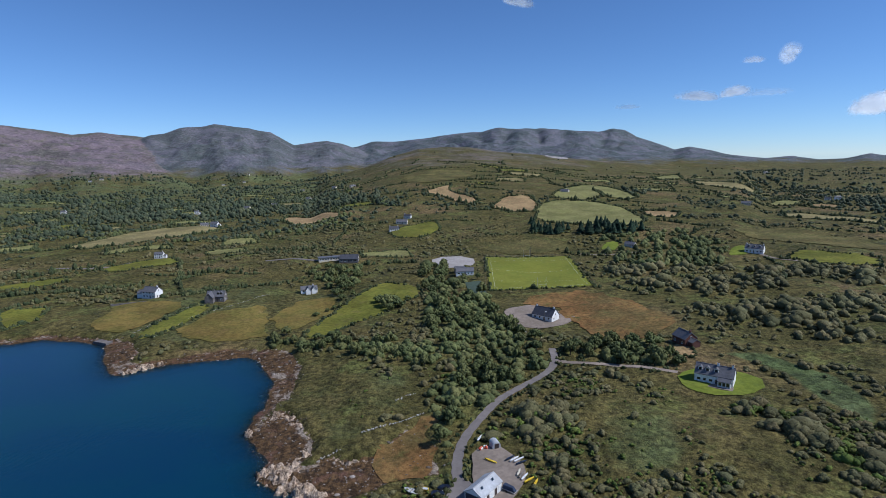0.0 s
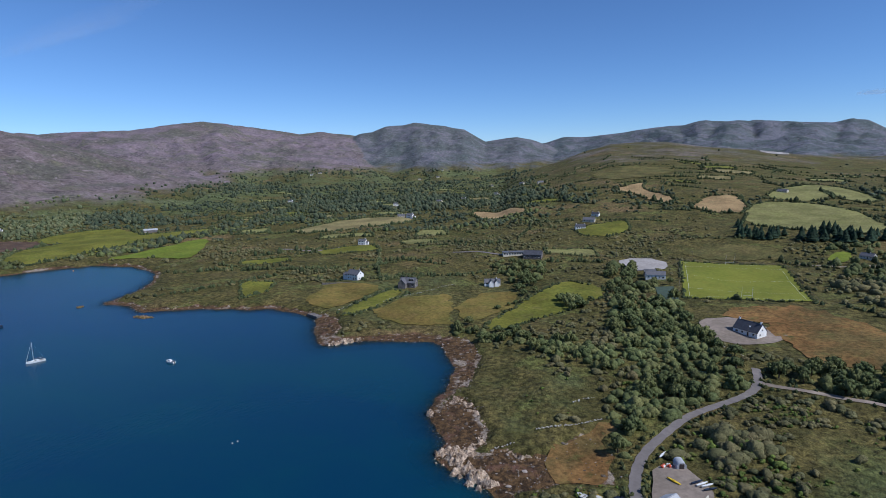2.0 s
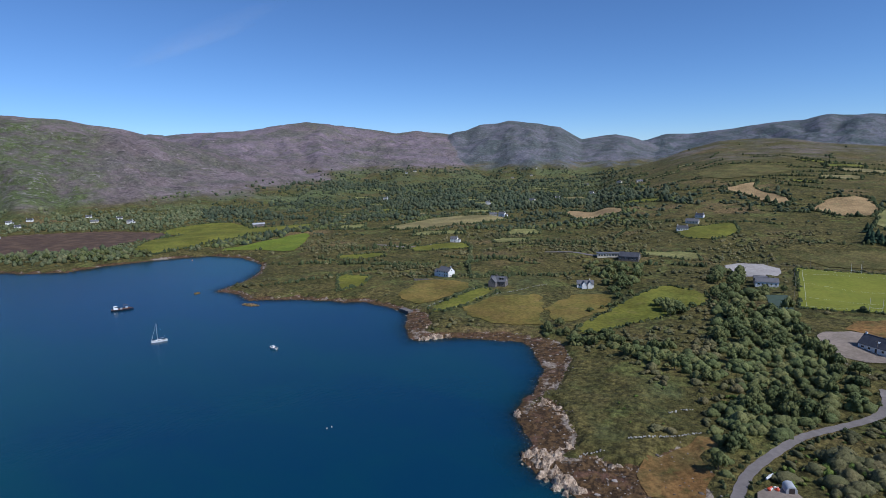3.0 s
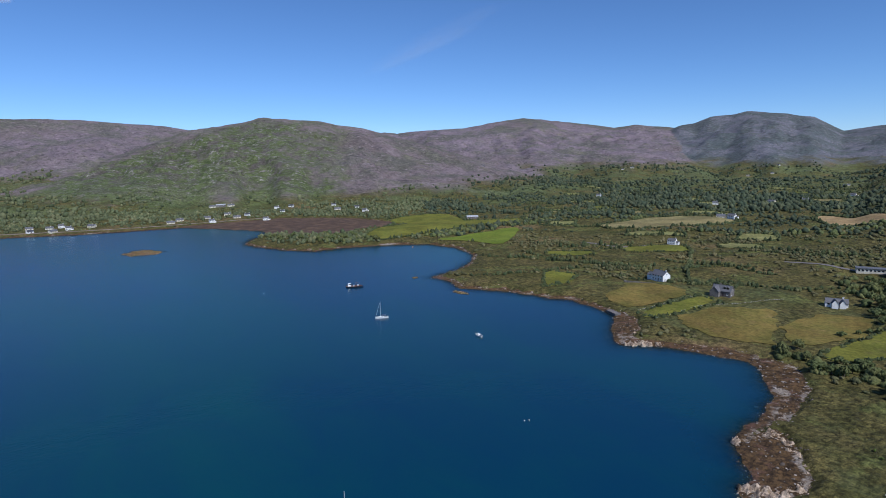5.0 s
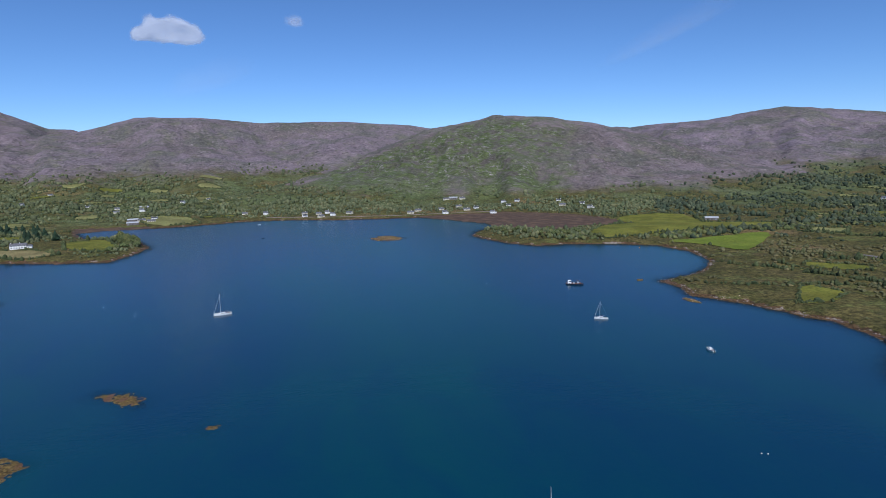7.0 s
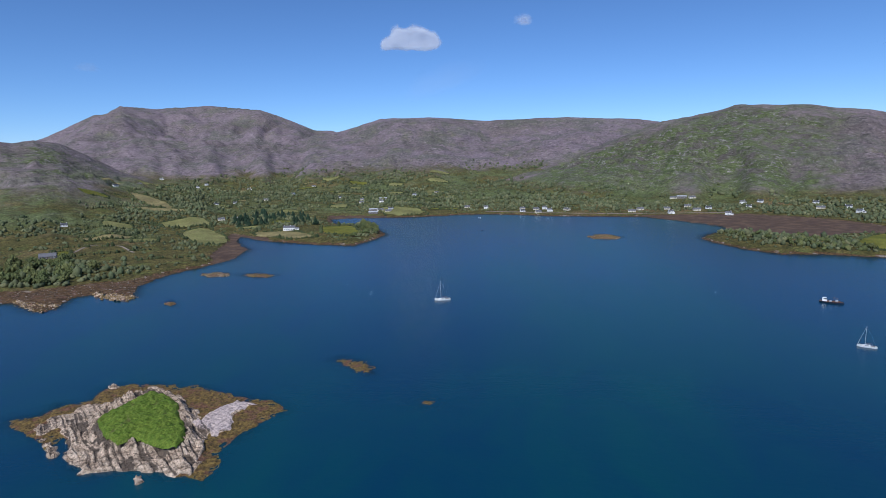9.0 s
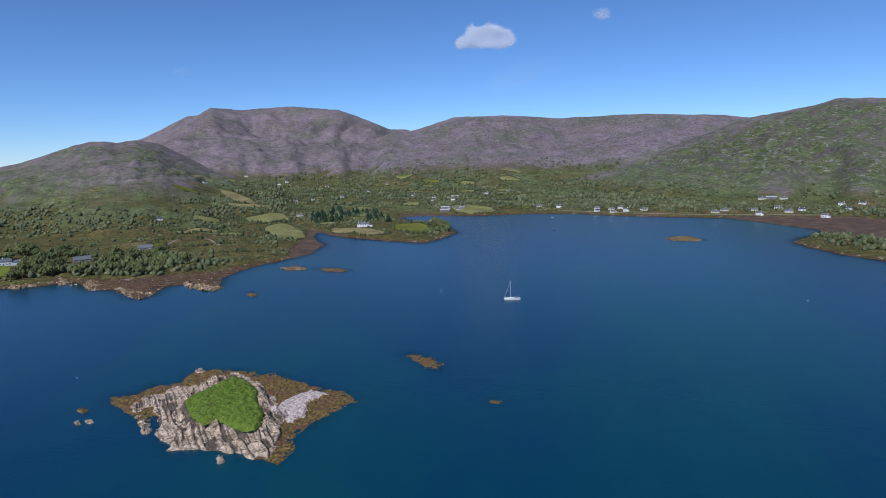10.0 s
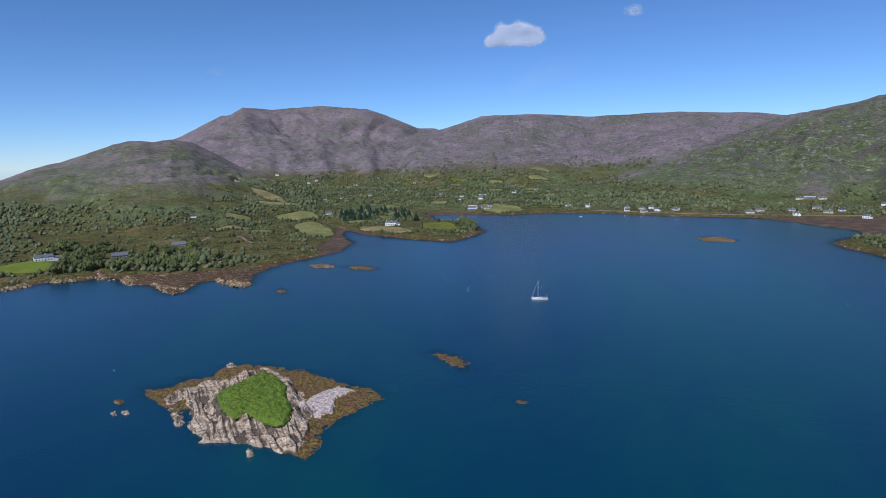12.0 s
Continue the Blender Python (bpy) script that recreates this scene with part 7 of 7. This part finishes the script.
def hedge_lines(rng):
    """Old field banks that run over the middle distance, roughly along and across the slope."""
    lines = []
    for az0, az1, r0, r1, n in ((-40, 34, 420, 1500, 150), (8, 48, 480, 1500, 60), (92, 128, 1120, 2000, 46), (104, 128, 640, 1100, 14)):
        for _ in range(n):
            az, r = radians(rng.uniform(az0, az1)), math.sqrt(rng.uniform(r0 ** 2, r1 ** 2))
            x, y = -math.sin(az) * r, math.cos(az) * r
            way = az + (math.pi if rng.uniform() < 0.7 else math.pi / 2) + rng.normal(0, 0.3)
            line = [(x, y)]
            for _ in range(int(rng.uniform(3, 7))):
                way += rng.normal(0, 0.18)
                x, y = x + math.cos(way) * 22, y + math.sin(way) * 22
                line.append((x, y))
            lines.append(line)
    return lines



def hedges(seed):
    rng = np.random.default_rng(seed)
    xs, ys, ss = [], [], []
    for outline, hedge in OPEN_PLOTS:
        if not hedge:
            continue
        far = math.hypot(*outline[0])
        gap = 1.7 if far < 700 else 2.2
        for k, ((ax, ay), (bx, by)) in enumerate(zip(outline, outline[1:] + outline[:1])):
            n = int(math.hypot(bx - ax, by - ay) / gap)
            gate = rng.uniform(0, 1)
            for i in range(n):
                u = i / max(n, 1)
                if abs(u - gate) < 0.06 or rng.uniform() < 0.10 + 0.2 * (k % 3 == 1) * (far < 700):
                    continue
                xs.append(ax + (bx - ax) * u + rng.normal(0, 0.8))
                ys.append(ay + (by - ay) * u + rng.normal(0, 0.8))
                ss.append(rng.uniform(1.1, 2.1) * (1.55 if far > 700 else 1) * (1.5 if rng.uniform() < 0.08 else 1))
    for line in VERGES + hedge_lines(rng):
        far = math.hypot(*line[0])
        for (ax, ay), (bx, by) in zip(line, line[1:]):
            n = max(1, int(math.hypot(bx - ax, by - ay) / (1.5 if far < 300 else 3.0)))
            for i in range(n):
                if rng.uniform() < (0.45 if far < 300 else 0.22):
                    continue
                xs.append(ax + (bx - ax) * i / n + rng.normal(0, 0.7))
                ys.append(ay + (by - ay) * i / n + rng.normal(0, 0.7))
                ss.append(rng.uniform(0.7, 1.4) if far < 300 else rng.uniform(1.5, 3.2))
    x, y, size = np.array(xs), np.array(ys), np.array(ss)
    z, turf, high = heights(x, y)
    ok = (turf > 3) & (high < 0.3)
    for outline, _ in OPEN_PLOTS:
        ok &= inside_by(x, y, outline) < 2.5
    for px, py, clear in PLOTS:
        ok &= np.hypot(x - px, y - py) > clear
    x, y, size = x[ok], y[ok], size[ok]
    z = heights(x, y)[0]
    tall, near = rng.uniform(1.0, 1.8, len(x)), np.hypot(x, y) < 520
    for m, kinds, label in ((near, MID_KINDS, "field hedges with gaps and taller bushes"), (~near, FAR_KINDS, "distant dark field hedges with gaps")):
        bake("hedgerow", kinds, x[m], y[m], (z - 0.3 * size)[m], size[m], tall[m], rng, M_HEDGE, label, "hedge")


for line, width in LANES[:2]:
    for side in (-1, 1):
        edge = []
        for (ax, ay), (bx, by) in zip(line, line[1:]):
            n = Vector((-(by - ay), bx - ax)).normalized() * side * (width / 2 + 1.6)
            edge.append((ax + n.x, ay + n.y))
        VERGES.append(edge)
hedges(31)


# single trees, with trunks and limbs
def tree_kind(seed, tall, wide):
    rng = np.random.default_rng(seed)
    g = new("tree")
    bm = bmesh.new()
    add_rod(bm, [(0, 0, -0.8), (0.1, 0, tall * 0.25), (0.0, 0.15, tall * 0.55)], [0.30, 0.22, 0.12], 7)
    for k in range(5):
        a, h = k * 1.257 + rng.uniform(-0.3, 0.3), tall * rng.uniform(0.22, 0.42)
        add_rod(bm, [(0, 0, h), (math.cos(a) * wide * 0.35, math.sin(a) * wide * 0.35, h + tall * 0.14), (math.cos(a) * wide * 0.62, math.sin(a) * wide * 0.62, h + tall * 0.24)], [0.12, 0.08, 0.03], 5)
    part("trunk", bm, M_BARK, g)
    v, f = clump(rng, 18, 1, 1.0, 0.22, 320, 0.72)
    me = bpy.data.meshes.new("crown")
    me.from_pydata((v * np.array([wide, wide, tall * 0.62]) + np.array([0, 0, tall * 0.22])).tolist(), [], f.tolist())
    me.polygons.foreach_set("use_smooth", np.ones(len(me.polygons), bool))
    me.attributes.new("hue", "FLOAT", "POINT").data.foreach_set("value", np.full(len(v), rng.uniform(0.1, 0.8), np.float32))
    part("crown", me, M_LEAF, g)
    return tagged(g, "dark green broadleaf tree with rounded uneven crown", "tree", "broadleaf trees")


def conifer_kind(seed):
    rng = np.random.default_rng(seed)
    g = new("conifer")
    part("trunk", rod([(0, 0, -0.8), (0, 0, 5)], [0.3, 0.16], 7), M_BARK, g)
    v, f = spire(rng)
    me = bpy.data.meshes.new("crown")
    me.from_pydata((v * np.array([15, 15, 10.5])).tolist(), [], f.tolist())
    part("crown", me, M_NEEDLE, g)
    return tagged(g, "tall dark conifer in a shelter belt", "conifer", "conifers")


def plant_in(kinds, outline, n, seed, lo=0.8, hi=1.25):
    rng = random.Random(seed)
    xs, ys = [p[0] for p in outline], [p[1] for p in outline]
    spots = []
    for _ in range(n * 30):
        px, py = rng.uniform(min(xs), max(xs)), rng.uniform(min(ys), max(ys))
        if float(inside_by(np.array(px), np.array(py), outline)) < 0.5 or any(math.hypot(px - a, py - b) < 3.6 for a, b in spots):
            continue
        if not bool(clear_of_things(np.array([px]), np.array([py]), 2.0)[0]) or heights(np.array([px]), np.array([py]))[1][0] < 3:
            continue
        spots.append((px, py))
        if len(spots) == n:
            break
    for px, py in spots:
        k = rng.choice(kinds)
        s = rng.uniform(lo, hi)
        m = pose(px, py, height(px, py), 0, 0, rng.uniform(0, 360)) @ Matrix.Diagonal((s, s, s * rng.uniform(0.9, 1.15), 1))
        if k in FRESH:
            FRESH.remove(k)
            k.matrix_basis = m
        else:
            made = copy_thing(k, m)
            made.matrix_basis = m


TREES = [tree_kind(101, 7.5, 3.4), tree_kind(102, 9, 3.8), tree_kind(103, 6.5, 3.6), tree_kind(104, 8, 3.0)]
CONIFERS = [conifer_kind(111), conifer_kind(112)]
FRESH = TREES + CONIFERS
plant_in(TREES, WOOD_BELT, 70, 1)
plant_in(TREES, WOOD_LAWN, 26, 2)
plant_in(TREES, WOOD_HOUSE, 24, 3)
plant_in(TREES, WOOD_WEST, 50, 4, 0.95, 1.45)
plant_in(TREES, WOOD_SHORE, 50, 10, 1.0, 1.6)
plant_in(TREES, WOOD_LODGE, 44, 11, 1.0, 1.7)
plant_in(TREES, WOOD_TIP, 34, 5, 1.0, 1.5)
plant_in(TREES, WOOD_NECK, 22, 6)
plant_in(TREES, WOOD_COVE, 24, 7, 0.6, 0.9)
plant_in(CONIFERS, WOOD_CONIFER, 46, 8)
plant_in(CONIFERS, WOOD_POINT, 40, 9, 1.0, 1.5)
# a clump in the meadow and lone bushes along its bank
for k, (px, py, s) in enumerate([(-48, 397, 1.2), (-42, 388, 1.5), (-38, 394, 1.4), (-39, 379, 1.1), (-34, 385, 1.25), (-76, 392, 0.6), (-90, 375, 0.7), (-84, 384, 0.55), (-80, 389, 0.6), (-99, 333, 0.9), (-28, 402, 0.6)]):
    m = pose(px, py, height(px, py), 0, 0, 77 * k) @ Matrix.Diagonal((s, s, s * 0.85, 1))
    copy_thing(TREES[k % 4], m).matrix_basis = m


def shore_stones(seed, n):
    rng = np.random.default_rng(seed)
    pick = np.argwhere((TURF < 1.5) & (TURF > -26) & (SHORE > -3) & (FAR < 620) & (MUD < 0.4) & (np.arange(GX.shape[1])[None, :] < FINE))
    weight = FAR[pick[:, 0], pick[:, 1]] ** 2
    rows = pick[rng.choice(len(pick), n, p=weight / weight.sum())]
    x, y = GX[rows[:, 0], rows[:, 1]] + rng.uniform(-1, 1, n), GY[rows[:, 0], rows[:, 1]] + rng.uniform(-1, 1, n)
    z, turf, _ = heights(x, y)
    size = rng.uniform(0.16, 0.42, n) * (1 + (rng.uniform(0, 1, n) < 0.1) * rng.uniform(0.4, 1.6, n))
    kinds = []
    for _ in range(6):
        v, f = ICO[1]
        kinds.append((v * (1 + 0.35 * rng.uniform(-1, 1, (len(v), 1))) * np.array([1.3, 0.9, 0.7]), f))
    s = Stuff("shore_stone")
    c = s.mix(s.island(), (0.05, 0.036, 0.026), (0.36, 0.31, 0.27))
    c = s.mix(s.ramp(s.noise(2, 4, 0.6), 0.5, 0.65), c, (0.075, 0.048, 0.026))
    s.bump(s.noise(0.4, 4, 0.7), 0.1, 0.7)
    bake("shore_stones", kinds, x, y, z + 0.1 * size, size, np.ones(n), rng, s.done(c, 0.9, gloss=0.2), "grey and brown boulders along the shore", "stones")


shore_stones(41, 2600)


# ---- clouds ----
def cloud_material(name, size, soft, seed, through_light):
    s = Stuff(name)
    p = s.node("ShaderNodeTexCoord").outputs["Object"]
    n = s.node("ShaderNodeTexNoise", Vector=p, Scale=1.0 / size, Detail=7.0, Roughness=0.62)
    n.noise_dimensions = "4D"
    n.inputs["W"].default_value = seed
    edge = s.attr("body")
    fac = s.ramp(s.calc("ADD", n.outputs["Fac"], edge), 1.0 - soft, 1.0 + soft)
    thin = s.node("ShaderNodeBsdfTranslucent", Color=(0.90, 0.95, 1.0))
    bright = s.node("ShaderNodeBsdfDiffuse", Color=(0.96, 0.93, 0.96))
    body, vapour = s.node("ShaderNodeMixShader", Fac=through_light), s.node("ShaderNodeMixShader")
    s.put(body.inputs[1], bright.outputs[0])
    s.put(body.inputs[2], thin.outputs[0])
    s.put(vapour.inputs[0], s.calc("MULTIPLY", fac, s.attr("strength")))
    s.put(vapour.inputs[1], s.node("ShaderNodeBsdfTransparent").outputs[0])
    s.put(vapour.inputs[2], body.outputs[0])
    s.nt.links.new(vapour.outputs[0], s.nt.nodes["Material Output"].inputs["Surface"])
    return s.mat


def cloud_sheet(parent, name, w, h, depth, strength, mat, lump, heaped=False):
    """A billowing sheet of vapour, dense in its middle and frayed at its rim."""
    n, m = 56, 32
    u, v = np.meshgrid(np.linspace(-1, 1, n), np.linspace(-1, 1, m))
    low = np.where(v < 0, 1.9, 1.0)
    d = np.sqrt((np.abs(u) ** 2.2) + (np.abs(v * low) ** 2.0))
    if heaped:
        puffs = ((-0.52, -0.16, 0.34, 0.50), (-0.24, 0.06, 0.40, 0.62), (0.10, 0.10, 0.40, 0.66), (0.40, 0.02, 0.36, 0.56), (0.72, -0.20, 0.22, 0.30))
        pile = sum(np.exp(-((u - a) / b) ** 2 - ((v - e) / f) ** 2) for a, e, b, f in puffs) * step(-0.95, 0.05, v)
        d = 1.22 - 0.95 * np.clip(pile, 0, 1.1) + 0.16 * lattice(u * 9, v * 5, 2.0, 9)
    bulge = -depth * np.clip(1 - d, 0, 1) + lump * lattice(u * w, v * h, w * 0.25, 7)
    me = bpy.data.meshes.new(name)
    idx = np.arange(n * m).reshape(m, n)
    quads = np.stack([idx[:-1, :-1], idx[:-1, 1:], idx[1:, 1:], idx[1:, :-1]], -1).reshape(-1, 4)
    me.from_pydata(np.stack([u.ravel() * w / 2, v.ravel() * h / 2, bulge.ravel()], 1).tolist(), [], quads.tolist())
    me.attributes.new("body", "FLOAT", "POINT").data.foreach_set("value", (1.02 - 0.85 * d).ravel().astype(np.float32))
    me.attributes.new("strength", "FLOAT", "POINT").data.foreach_set("value", (strength * step(1.0, 0.75, d)).ravel().astype(np.float32))
    me.polygons.foreach_set("use_smooth", np.ones(len(me.polygons), bool))
    return part(name, me, mat, parent)


def cloud(label, bearing, rise, w, h, strength, sheets, lean=0, soft=0.16):
    r = 4600.0
    a, e = radians(bearing), radians(rise)
    at = Vector((-math.sin(a) * math.cos(e) * r, math.cos(a) * math.cos(e) * r, EYE + math.sin(e) * r))
    g = new("cloud")
    g.matrix_basis = look(at, (0, 0, EYE)) @ pose(0, 0, 0, 0, 180, 0) @ pose(0, 0, 0, 0, 180, lean)
    tagged(g, label, "cloud", "clouds", "structure")
    for k in range(sheets):
        mat = cloud_material("cloud_vapour", h * 0.5, soft, bearing + 3.1 * k, 0.45 if bearing > 40 else 0.97)
        sh = cloud_sheet(g, "vapour", w * (1 - 0.1 * k), h * (1 - 0.08 * k), h * (0.03 if soft < 0.2 else 0.02), strength, mat, h * (0.015 if soft < 0.2 else 0.01), soft < 0.2)
        sh.location = (0, 0, -h * 0.5 * k)


cloud("small white fair-weather cloud", 97.4, 11.3, 550, 300, 0.78, 1, 0, 0.195)
cloud("tiny faint cloud puff", 86.7, 12.8, 175, 150, 0.26, 2, 0, 0.30)
cloud("thin white cloud wisp", -7.3, 14.6, 332, 151, 0.80, 2, -14, 0.30)
cloud("thin white cloud streak", -23.9, 5.2, 391, 126, 0.60, 2, -4, 0.30)
cloud("thin white cloud tuft", -26.9, 5.4, 262, 126, 0.70, 2, 10, 0.30)
cloud("faint white cloud tuft", -28.3, 8.0, 187, 82, 0.40, 2, 0, 0.30)
cloud("faint white cloud tuft", -31.1, 8.2, 192, 189, 0.50, 2, 50, 0.30)
cloud("soft white low cloud", -37.4, 3.6, 496, 239, 0.80, 3, 8, 0.25)
cloud("faint cloud tuft", -29.3, 5.2, 420, 88, 0.30, 1, 0, 0.30)
cloud("faint white cloud streak", -17.9, 4.6, 233, 63, 0.40, 1, 0, 0.30)
cloud("long faint cloud trail", 51.2, 10.5, 1020, 126, 0.10, 1, 22, 0.50)
cloud("long faint cloud trail", 50.5, 11.4, 1399, 189, 0.07, 1, 24, 0.50)
cloud("faint cloud patch", 94.4, 7.5, 758, 315, 0.07, 1, 20, 0.50)
cloud("tiny faint cloud puff", 126.2, 8.2, 204, 101, 0.12, 1, 0, 0.30)
